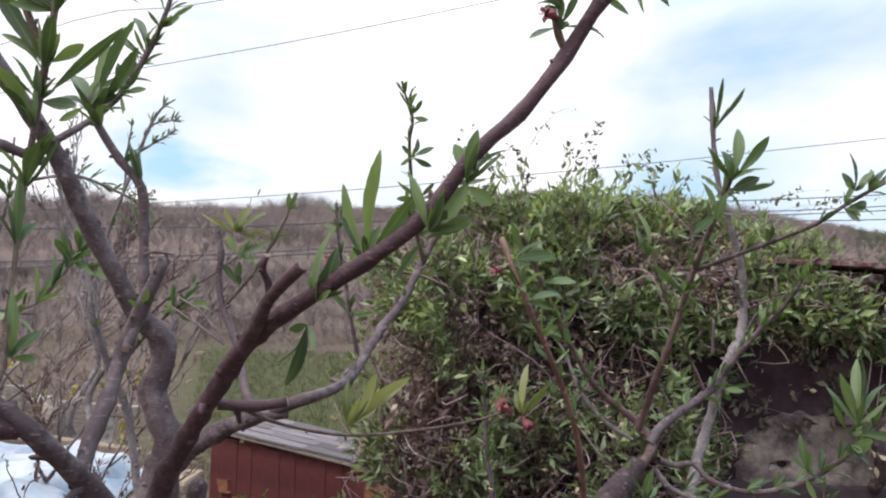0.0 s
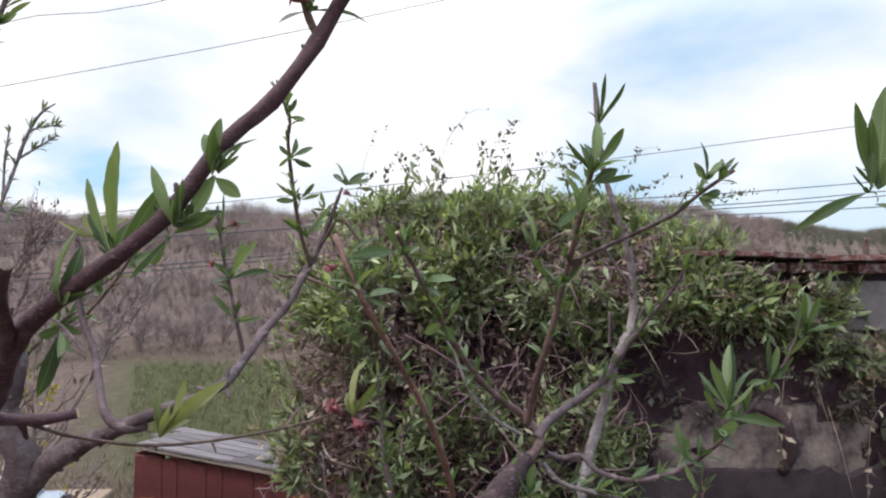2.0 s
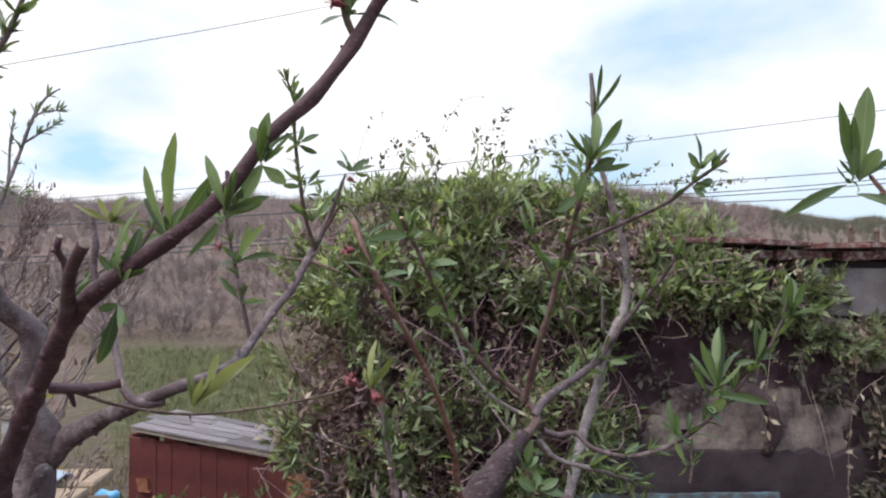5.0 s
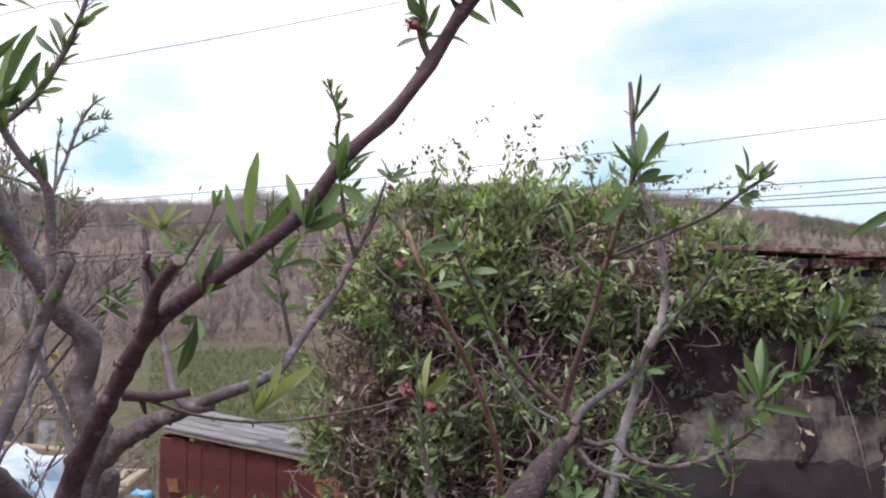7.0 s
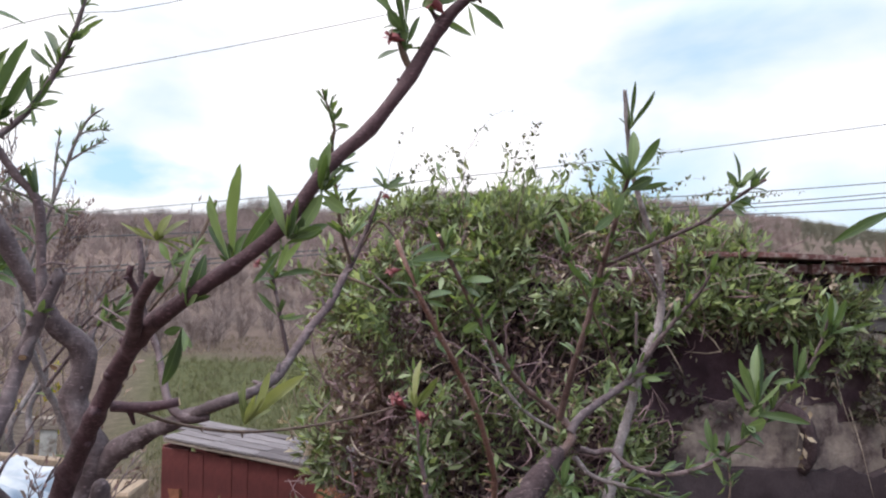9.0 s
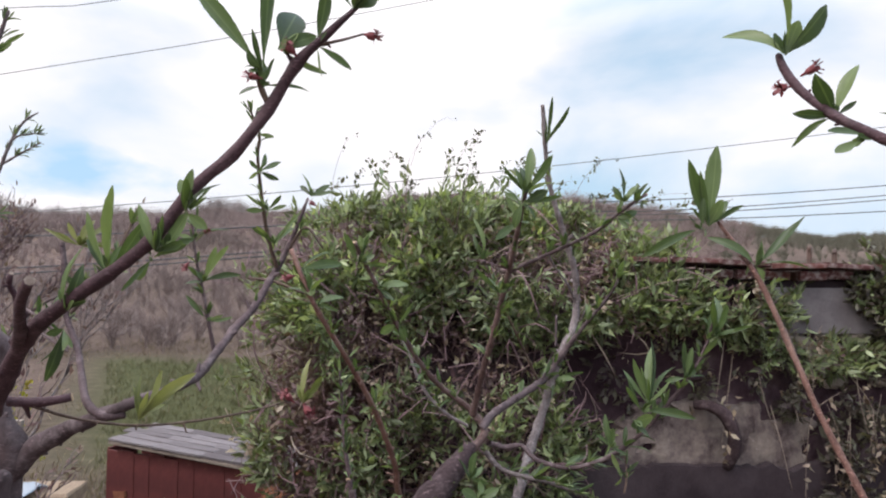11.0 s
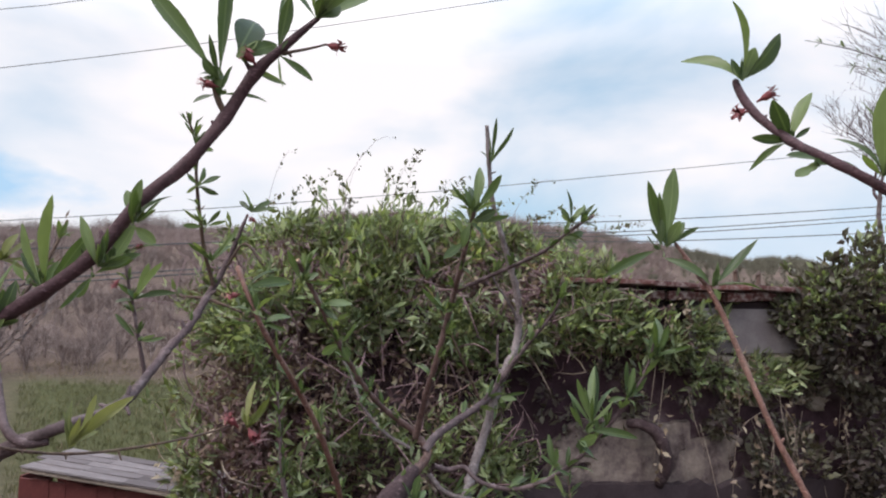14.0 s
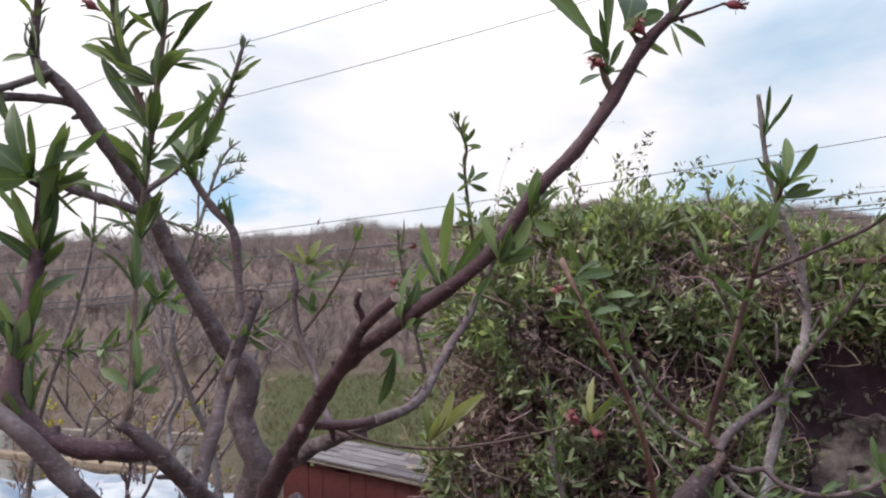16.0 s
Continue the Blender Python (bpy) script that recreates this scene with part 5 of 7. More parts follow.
t10_line = [(-1.073, 2.2, 1.644, 0.0122), (-1.006, 2.2, 1.844, 0.0096), (-0.949, 2.2, 2.007, 0.0087), (-0.911, 2.2, 2.116, 0.0079), (-0.873, 2.2, 2.179, 0.0061), (-0.835, 2.2, 2.205, 0.0035)]
t10 = branch("branch", back2, "pale", False, t10_line)
t11_line = [(-0.936, 2.2, 2.043, 0.007), (-0.882, 2.2, 2.078, 0.0052), (-0.825, 2.2, 2.113, 0.0035)]
t11 = branch("twig", back2, "pale", False, t11_line)
t12_line = [(-0.977, 2.2, 1.934, 0.007), (-0.974, 2.2, 2.044, 0.0052), (-0.962, 2.2, 2.136, 0.0035)]
t12 = branch("twig", back2, "pale", False, t12_line)
t13_line = [(-0.911, 2.2, 2.116, 0.0061), (-0.886, 2.2, 2.134, 0.0044), (-0.822, 2.2, 2.144, 0.0035)]
t13 = branch("twig", back2, "pale", False, t13_line)
w1_line = [(7.406, 7.0, 4.059, 0.017), (6.811, 6.9, 4.326, 0.014), (6.358, 6.8, 4.384, 0.011), (5.812, 6.7, 4.444, 0.0082), (5.279, 6.7, 4.498, 0.0054)]
w1 = branch("branch", bare, "mid", False, w1_line)
w2_line = [(7.406, 7.0, 4.059, 0.0142), (6.808, 6.9, 4.196, 0.0112), (6.3, 6.8, 4.254, 0.0083), (5.977, 6.7, 4.255, 0.0054), (5.741, 6.7, 4.266, 0.0054)]
w2 = branch("branch", bare, "mid", False, w2_line)
r4_line = [(1.02, 0.63, 1.49, 0.024), (0.985, 0.62, 1.556, 0.017), (0.968, 0.615, 1.603, 0.0100), (0.948, 0.61, 1.640, 0.0085), (0.930, 0.60, 1.668, 0.0080)]
r4 = branch("branch", right, "pale", False, r4_line)
leaves(a, (-0.012, 0.6, 1.732), [(0.003, 0.577, 1.817, 0.0118), (-0.029, 0.599, 1.794, 0.0109), (0.027, 0.589, 1.792, 0.01), (-0.031, 0.601, 1.77, 0.0082), (0.005, 0.601, 1.755, 0.0073)], 4, 1.32)
leaves(a, (-0.048, 0.6, 1.702), [(-0.051, 0.577, 1.756, 0.0109), (-0.028, 0.583, 1.739, 0.0082), (-0.017, 0.61, 1.732, 0.0082), (-0.026, 0.594, 1.719, 0.0064)], 4, 1.32)
leaves(a, (-0.059, 0.62, 1.683), [(-0.064, 0.606, 1.633, 0.0094), (-0.06, 0.631, 1.65, 0.0094), (-0.071, 0.617, 1.641, 0.0047)], 4, 1.32)
leaves(a, (0.032, 0.585, 1.751), [(0.022, 0.59, 1.774, 0.008), (0.064, 0.582, 1.773, 0.0097), (0.015, 0.587, 1.728, 0.0062), (0.012, 0.571, 1.716, 0.0044)], 4, 1.32)
leaves(a, (0.042, 0.585, 1.758), [(0.064, 0.587, 1.794, 0.0115), (0.067, 0.592, 1.771, 0.0071), (0.036, 0.584, 1.776, 0.0053)], 4, 1.32)
leaves(a, (0.065, 0.585, 1.795), [(0.053, 0.59, 1.826, 0.0097), (0.061, 0.588, 1.828, 0.0071), (0.071, 0.574, 1.821, 0.0053), (0.079, 0.588, 1.808, 0.0053)], 4, 1.32)
leaves(a, (0.127, 0.585, 1.912), [(0.104, 0.586, 1.905, 0.0115), (0.126, 0.579, 1.939, 0.0106), (0.142, 0.572, 1.934, 0.0089), (0.178, 0.597, 1.919, 0.0053)], 4, 1.32)
leaves(a4, (0.128, 0.58, 1.924), [(0.064, 0.572, 2.003, 0.0132), (0.132, 0.594, 2.044, 0.018), (0.111, 0.585, 1.94, 0.0084), (0.114, 0.582, 1.924, 0.0072)], 4, 1.32)
leaves(a, (0.141, 0.58, 1.945), [(0.16, 0.595, 1.996, 0.0228), (0.177, 0.575, 1.96, 0.0108), (0.188, 0.591, 1.92, 0.006)], 4, 1.32)
leaves(a, (0.177, 0.577, 1.949), [(0.187, 0.572, 2.003, 0.0179), (0.182, 0.596, 2.019, 0.0072), (0.21, 0.587, 1.931, 0.0072), (0.184, 0.565, 1.915, 0.0048)], 4, 1.32)
leaves(a, (0.21, 0.575, 1.982), [(0.206, 0.551, 2.044, 0.0131), (0.255, 0.553, 2.041, 0.0203), (0.268, 0.599, 2.029, 0.0155), (0.229, 0.572, 2.0, 0.0203), (0.188, 0.577, 2.01, 0.0072), (0.221, 0.567, 2.015, 0.0143)], 4, 1.32)
leaves(a, (0.062, 0.58, 1.793), [(0.059, 0.560, 1.828, 0.0110), (0.067, 0.565, 1.831, 0.0100), (0.080, 0.570, 1.826, 0.0100), (0.090, 0.565, 1.812, 0.0090), (0.082, 0.575, 1.778, 0.0100)], 3, 1.2)
leaves(a, (0.036, 0.58, 1.757), [(0.060, 0.560, 1.780, 0.0110), (0.047, 0.565, 1.790, 0.0100), (0.022, 0.570, 1.800, 0.0090), (0.070, 0.575, 1.765, 0.0090)], 3, 1.2)
leaves(q2, (-0.405, 0.62, 1.845), [(-0.417, 0.59, 1.915, 0.0230), (-0.372, 0.60, 1.900, 0.0180), (-0.435, 0.60, 1.880, 0.0220), (-0.350, 0.61, 1.878, 0.0150), (-0.430, 0.58, 1.840, 0.0220)], 4)
leaves(l2, (-0.722, 1.06, 2.12), [(-0.76, 1.05, 2.18, 0.016), (-0.69, 1.04, 2.17, 0.014), (-0.77, 1.04, 2.11, 0.014), (-0.70, 1.05, 2.06, 0.013)], 4)
leaves(l4, (-0.757, 1.03, 2.06), [(-0.74, 1.00, 2.00, 0.016), (-0.80, 1.00, 2.01, 0.016), (-0.77, 1.00, 2.09, 0.014)], 4)
leaves(f2, (-0.057, 0.83, 1.554), [(-0.005, 0.827, 1.604, 0.0216), (0.005, 0.818, 1.618, 0.014), (-0.061, 0.821, 1.606, 0.0076)])
leaves(f2, (0.136, 0.89, 1.562), [(0.133, 0.891, 1.624, 0.0096), (0.169, 0.891, 1.602, 0.0096), (0.154, 0.899, 1.588, 0.0082), (0.125, 0.893, 1.589, 0.0068)])
leaves(n, (-0.356, 0.83, 1.885), [(-0.295, 0.857, 1.949, 0.0172), (-0.338, 0.852, 1.98, 0.0159), (-0.382, 0.853, 1.955, 0.0146), (-0.307, 0.84, 1.992, 0.0119), (-0.335, 0.814, 1.93, 0.0133)])
leaves(n, (-0.361, 0.83, 1.893), [(-0.327, 0.84, 1.909, 0.0106), (-0.387, 0.84, 1.874, 0.0133), (-0.339, 0.839, 1.915, 0.0159), (-0.383, 0.83, 1.913, 0.0106)])
leaves(n, (-0.313, 0.83, 1.832), [(-0.301, 0.834, 1.863, 0.008), (-0.305, 0.827, 1.842, 0.0066)])
leaves(v, (-0.331, 0.72, 1.96), [(-0.448, 0.745, 2.027, 0.0115), (-0.391, 0.721, 1.991, 0.0115), (-0.369, 0.71, 1.959, 0.0104)])
leaves(v, (-0.326, 0.72, 1.984), [(-0.25, 0.685, 2.032, 0.0138), (-0.262, 0.737, 1.999, 0.0127), (-0.294, 0.734, 1.978, 0.0115), (-0.28, 0.697, 2.023, 0.0104)])
leaves(v, (-0.34, 0.72, 1.908), [(-0.407, 0.739, 1.994, 0.015), (-0.287, 0.713, 1.932, 0.0127), (-0.372, 0.7, 1.944, 0.0081), (-0.322, 0.712, 1.939, 0.0104)])
leaves(v, (-0.343, 0.72, 1.874), [(-0.273, 0.738, 1.953, 0.0161), (-0.311, 0.729, 1.871, 0.015), (-0.361, 0.703, 1.899, 0.0092), (-0.375, 0.723, 1.928, 0.0069)])
leaves(v, (-0.332, 0.72, 2.016), [(-0.356, 0.7, 2.04, 0.0115), (-0.291, 0.728, 2.067, 0.0115), (-0.305, 0.714, 2.037, 0.0104), (-0.35, 0.735, 2.079, 0.0127)])
leaves(v, (-0.334, 0.68, 1.638), [(-0.362, 0.697, 1.682, 0.0131), (-0.378, 0.678, 1.667, 0.0109), (-0.317, 0.693, 1.665, 0.0109), (-0.304, 0.675, 1.639, 0.0076), (-0.317, 0.66, 1.691, 0.0109)])
leaves(q2, (-0.409, 0.64, 1.758), [(-0.443, 0.643, 1.842, 0.0205), (-0.386, 0.597, 1.85, 0.0205), (-0.379, 0.615, 1.837, 0.0154), (-0.364, 0.622, 1.899, 0.0113), (-0.441, 0.641, 1.781, 0.0205)])
leaves(q2, (-0.405, 0.64, 1.835), [(-0.361, 0.617, 1.895, 0.0123), (-0.341, 0.617, 1.857, 0.0123), (-0.44, 0.654, 1.889, 0.0174), (-0.438, 0.628, 1.878, 0.0154), (-0.362, 0.659, 1.859, 0.0102)])
leaves(q2, (-0.402, 0.64, 1.841), [(-0.352, 0.662, 1.9, 0.0092), (-0.329, 0.63, 1.853, 0.0082), (-0.361, 0.636, 1.806, 0.0082)])
leaves(q2, (-0.418, 0.62, 1.689), [(-0.434, 0.618, 1.758, 0.0199), (-0.456, 0.624, 1.737, 0.0199), (-0.375, 0.622, 1.747, 0.0119)])
leaves(g, (-0.486, 1.25, 2.064), [(-0.501, 1.25, 2.141, 0.0113), (-0.463, 1.253, 2.123, 0.0094), (-0.517, 1.281, 2.176, 0.0113), (-0.546, 1.247, 2.105, 0.0113)])
leaves(g, (-0.466, 1.25, 2.117), [(-0.406, 1.243, 2.153, 0.0113), (-0.435, 1.255, 2.139, 0.0094), (-0.485, 1.24, 2.143, 0.0094)])
leaves(g, (-0.514, 1.22, 1.998), [(-0.452, 1.206, 2.031, 0.011), (-0.477, 1.235, 2.012, 0.0092), (-0.525, 1.218, 2.053, 0.011), (-0.536, 1.22, 1.974, 0.0092), (-0.504, 1.203, 1.957, 0.0092)])
leaves(p, (-0.382, 1.43, 1.781), [(-0.448, 1.421, 1.816, 0.0092), (-0.434, 1.431, 1.805, 0.0114), (-0.357, 1.406, 1.831, 0.0183), (-0.325, 1.433, 1.827, 0.016), (-0.302, 1.435, 1.798, 0.0137), (-0.324, 1.409, 1.774, 0.0114), (-0.406, 1.433, 1.828, 0.0114), (-0.305, 1.424, 1.78, 0.0114)])
leaves(p2, (-0.364, 1.41, 1.679), [(-0.377, 1.414, 1.724, 0.0203), (-0.316, 1.401, 1.701, 0.0181), (-0.398, 1.416, 1.719, 0.0135)])
leaves(b3, (-0.067, 1.63, 2.057), [(-0.091, 1.642, 2.144, 0.0114), (-0.033, 1.607, 2.096, 0.0114), (-0.065, 1.612, 2.097, 0.0089), (-0.027, 1.634, 2.052, 0.0102)])
leaves(b3, (-0.063, 1.65, 1.972), [(-0.014, 1.668, 1.995, 0.0154), (-0.087, 1.641, 1.995, 0.0103), (-0.037, 1.646, 2.01, 0.0154), (-0.018, 1.651, 1.947, 0.0116), (-0.087, 1.644, 1.951, 0.0103)])
leaves(b3, (-0.047, 1.68, 1.879), [(-0.097, 1.669, 1.923, 0.0131), (0.003, 1.67, 1.892, 0.0157), (-0.097, 1.672, 1.878, 0.0131), (-0.009, 1.681, 1.919, 0.0118), (-0.065, 1.668, 1.929, 0.0131)])
leaves(b3, (-0.035, 1.72, 1.797), [(-0.076, 1.709, 1.855, 0.0134), (0.013, 1.733, 1.858, 0.0134), (-0.06, 1.689, 1.86, 0.0134), (0.027, 1.721, 1.884, 0.0107)])
leaves(b8, (0.045, 1.8, 1.928), [(0.027, 1.809, 1.995, 0.0144), (0.092, 1.788, 1.962, 0.0144), (0.113, 1.781, 1.939, 0.0129), (0.012, 1.809, 1.966, 0.0115)])
leaves(b5, (-0.242, 1.77, 1.812), [(-0.278, 1.76, 1.817, 0.0136), (-0.177, 1.746, 1.863, 0.0163), (-0.212, 1.76, 1.903, 0.0163), (-0.269, 1.774, 1.792, 0.0122)])
leaves(b5, (-0.22, 1.78, 1.702), [(-0.143, 1.738, 1.793, 0.0273), (-0.128, 1.762, 1.735, 0.0164), (-0.267, 1.771, 1.701, 0.0136), (-0.201, 1.801, 1.795, 0.0191), (-0.256, 1.774, 1.747, 0.0109)])
leaves(b5, (-0.21, 1.79, 1.603), [(-0.172, 1.8, 1.616, 0.0137), (-0.258, 1.763, 1.669, 0.0123), (-0.149, 1.779, 1.604, 0.011)])
leaves(c2, (0.121, 0.955, 1.74), [(0.135, 0.957, 1.71, 0.0177), (0.183, 0.972, 1.759, 0.0162), (0.157, 0.95, 1.78, 0.0088), (0.142, 0.944, 1.703, 0.0118)])
leaves(c2, (0.144, 0.96, 1.692), [(0.176, 0.947, 1.711, 0.0148), (0.092, 0.959, 1.688, 0.0074), (0.178, 0.949, 1.682, 0.0104)])
leaves(c2, (0.187, 1.02, 1.606), [(0.157, 1.028, 1.634, 0.0079), (0.209, 1.026, 1.623, 0.0071), (0.165, 1.011, 1.628, 0.0063)])
leaves(c1, (0.183, 1.49, 1.755), [(0.15, 1.473, 1.822, 0.0139), (0.256, 1.504, 1.75, 0.0116), (0.22, 1.493, 1.772, 0.0139), (0.202, 1.506, 1.837, 0.0104)])
leaves(c1, (0.224, 1.53, 1.702), [(0.292, 1.517, 1.721, 0.019), (0.269, 1.51, 1.668, 0.0167), (0.204, 1.521, 1.738, 0.0119)])
leaves(c1, (0.274, 1.58, 1.616), [(0.219, 1.591, 1.59, 0.0246), (0.292, 1.569, 1.574, 0.0148), (0.31, 1.569, 1.665, 0.0123)])
leaves(c3, (0.506, 1.27, 1.893), [(0.46, 1.261, 1.954, 0.0138), (0.526, 1.259, 1.987, 0.0177), (0.57, 1.258, 1.956, 0.0197), (0.516, 1.288, 1.957, 0.0158), (0.486, 1.253, 1.94, 0.0118)])
leaves(c3, (0.507, 1.29, 1.876), [(0.55, 1.264, 1.898, 0.02), (0.544, 1.304, 1.847, 0.018), (0.466, 1.302, 1.89, 0.022), (0.581, 1.313, 1.885, 0.012), (0.483, 1.285, 1.829, 0.016)])
leaves(c3, (0.504, 1.32, 1.843), [(0.477, 1.339, 1.897, 0.0246), (0.533, 1.328, 1.833, 0.0143), (0.454, 1.303, 1.8, 0.0164)])
leaves(c3, (0.492, 1.47, 1.694), [(0.466, 1.478, 1.74, 0.0137), (0.51, 1.474, 1.705, 0.0137), (0.44, 1.476, 1.751, 0.0137)])
leaves(d, (0.683, 1.22, 1.875), [(0.683, 1.218, 1.943, 0.0132), (0.708, 1.21, 1.911, 0.0113), (0.719, 1.212, 1.899, 0.0095), (0.663, 1.211, 1.903, 0.0095), (0.659, 1.21, 1.888, 0.0076)])
leaves(d, (0.678, 1.24, 1.848), [(0.729, 1.241, 1.859, 0.0135), (0.71, 1.232, 1.84, 0.0115)])
leaves(c5, (0.683, 1.885, 2.097), [(0.72, 1.91, 2.224, 0.0118), (0.729, 1.829, 2.202, 0.0088), (0.704, 1.908, 2.185, 0.0103)])
leaves(s, (0.818, 1.44, 1.456), [(0.787, 1.451, 1.558, 0.0157), (0.827, 1.483, 1.601, 0.0179), (0.867, 1.471, 1.561, 0.0157), (0.767, 1.467, 1.53, 0.0112), (0.841, 1.442, 1.605, 0.0157)])
leaves(s, (0.805, 1.45, 1.442), [(0.905, 1.392, 1.448, 0.018), (0.779, 1.461, 1.51, 0.0135), (0.855, 1.42, 1.516, 0.0135), (0.75, 1.434, 1.503, 0.0113)])
leaves(s, (0.746, 1.33, 1.445), [(0.794, 1.334, 1.449, 0.0289), (0.772, 1.329, 1.408, 0.0227)])
leaves(s, (0.754, 1.5, 1.35), [(0.732, 1.491, 1.42, 0.014), (0.771, 1.513, 1.388, 0.014), (0.792, 1.502, 1.325, 0.0163), (0.721, 1.493, 1.381, 0.0117)])
leaves(s, (0.895, 1.43, 1.515), [(0.93, 1.418, 1.539, 0.0111), (0.881, 1.45, 1.593, 0.0156), (0.929, 1.427, 1.492, 0.0156), (0.852, 1.438, 1.513, 0.0111), (0.906, 1.418, 1.584, 0.0133)])
leaves(s, (0.954, 1.41, 1.608), [(0.925, 1.38, 1.71, 0.0153), (0.988, 1.408, 1.676, 0.0153), (0.931, 1.421, 1.652, 0.0131), (1.024, 1.382, 1.633, 0.0131), (0.988, 1.429, 1.71, 0.0153)])
leaves(s2, (0.783, 1.51, 1.281), [(0.765, 1.527, 1.331, 0.0117), (0.818, 1.52, 1.32, 0.0117), (0.773, 1.516, 1.255, 0.0117)])
leaves(c4, (0.708, 1.86, 1.45), [(0.759, 1.833, 1.454, 0.0203), (0.792, 1.864, 1.464, 0.0145), (0.741, 1.87, 1.419, 0.0145), (0.684, 1.829, 1.383, 0.0145)])
leaves(c8, (0.491, 1.75, 1.77), [(0.46, 1.733, 1.837, 0.0136), (0.499, 1.724, 1.878, 0.0136), (0.525, 1.749, 1.798, 0.0109), (0.476, 1.745, 1.811, 0.0109)])
leaves(c0, (0.436, 1.5, 1.281), [(0.406, 1.496, 1.33, 0.021), (0.473, 1.508, 1.308, 0.0163), (0.484, 1.476, 1.288, 0.014), (0.443, 1.476, 1.346, 0.0187)])
leaves(c0, (0.45, 1.45, 1.251), [(0.413, 1.436, 1.279, 0.0225), (0.487, 1.433, 1.284, 0.0225), (0.502, 1.427, 1.258, 0.0203), (0.465, 1.465, 1.292, 0.018)])
leaves(r, (0.616, 0.56, 1.952), [(0.574, 0.575, 1.999, 0.0152), (0.604, 0.529, 2.022, 0.0105), (0.662, 0.557, 2.001, 0.0199)], 4, 1.32)
leaves(r, (0.646, 0.53, 1.889), [(0.618, 0.52, 1.929, 0.0191), (0.653, 0.519, 1.94, 0.0112), (0.596, 0.522, 1.887, 0.0078), (0.606, 0.533, 1.873, 0.0067), (0.666, 0.53, 1.903, 0.0078)], 4, 1.32)
leaves(r, (0.646, 0.49, 1.864), [(0.601, 0.482, 1.835, 0.0095), (0.681, 0.478, 1.854, 0.0159), (0.61, 0.484, 1.868, 0.0074)], 4, 1.32)
leaves(r, (0.685, 0.465, 1.848), [(0.669, 0.439, 1.917, 0.0194), (0.708, 0.465, 1.911, 0.0071), (0.671, 0.471, 1.896, 0.0061), (0.725, 0.458, 1.863, 0.0061), (0.639, 0.448, 1.867, 0.0061)], 4, 1.32)
leaves(r, (0.752, 0.47, 1.818), [(0.687, 0.445, 1.877, 0.0205), (0.737, 0.455, 1.917, 0.0062), (0.754, 0.472, 1.89, 0.0154), (0.741, 0.486, 1.909, 0.0082)], 4, 1.32)
leaves(r, (0.748, 0.47, 1.845), [(0.786, 0.462, 1.812, 0.0133), (0.739, 0.473, 1.831, 0.0062), (0.752, 0.474, 1.924, 0.0113)], 4, 1.32)
leaves(r, (0.822, 0.49, 1.806), [(0.825, 0.482, 1.877, 0.0148), (0.797, 0.479, 1.876, 0.0074), (0.809, 0.489, 1.831, 0.0127), (0.781, 0.495, 1.814, 0.0063)], 4, 1.32)
leaves(r, (0.908, 0.52, 1.808), [(0.897, 0.508, 1.914, 0.0221), (0.878, 0.525, 1.841, 0.0144), (0.951, 0.514, 1.866, 0.0199), (0.837, 0.502, 1.844, 0.0188)], 4, 1.32)
leaves(r, (0.925, 0.5, 1.798), [(0.957, 0.498, 1.865, 0.0215), (0.97, 0.505, 1.829, 0.0215), (0.903, 0.487, 1.827, 0.0161)], 4, 1.32)
leaves(r, (0.844, 0.5, 1.806), [(0.812, 0.493, 1.866, 0.0161), (0.858, 0.495, 1.847, 0.0183), (0.882, 0.512, 1.843, 0.0161), (0.813, 0.515, 1.839, 0.014), (0.825, 0.489, 1.878, 0.0118)], 4, 1.32)
leaves(r, (0.924, 0.52, 1.802), [(0.901, 0.534, 1.842, 0.0188), (0.926, 0.534, 1.881, 0.0221), (0.947, 0.51, 1.829, 0.0199), (0.872, 0.516, 1.828, 0.0166), (0.877, 0.481, 1.904, 0.0166)], 4, 1.32)
leaves(r, (1.036, 0.6, 1.795), [(1.025, 0.613, 1.858, 0.0246), (1.072, 0.605, 1.852, 0.0246), (1.055, 0.629, 1.91, 0.0209), (1.001, 0.612, 1.844, 0.0197), (1.05, 0.603, 1.823, 0.0246)], 4, 1.32)
leaves(t8, (-0.808, 2.2, 1.569), [(-0.739, 2.214, 1.64, 0.0244), (-0.836, 2.2, 1.641, 0.0244), (-0.683, 2.159, 1.589, 0.021), (-0.753, 2.201, 1.533, 0.021)])
leaves(t9, (-0.622, 2.2, 1.737), [(-0.499, 2.147, 1.779, 0.0244), (-0.651, 2.175, 1.8, 0.0244), (-0.553, 2.213, 1.709, 0.021)])
leaves(t3, (-1.073, 2.2, 1.68), [(-0.976, 2.157, 1.752, 0.0244), (-1.13, 2.164, 1.736, 0.0244), (-1.005, 2.178, 1.662, 0.0244)])
leaves(t6, (-0.779, 1.57, 1.711), [(-0.723, 1.594, 1.776, 0.02), (-0.809, 1.549, 1.764, 0.02), (-0.729, 1.551, 1.698, 0.0175)])
sprout(t6, t6_line, 4, 0.085, 0.2)
sprout(t1, t1_line, 3, 0.075, 0.3)
sprout(t8, t8_line, 3, 0.09, 0.3)
leaves(t2, (-1.336, 2.2, 1.887), [(-1.281, 2.222, 1.962, 0.0244), (-1.365, 2.168, 1.96, 0.0244), (-1.294, 2.212, 1.868, 0.0244)])
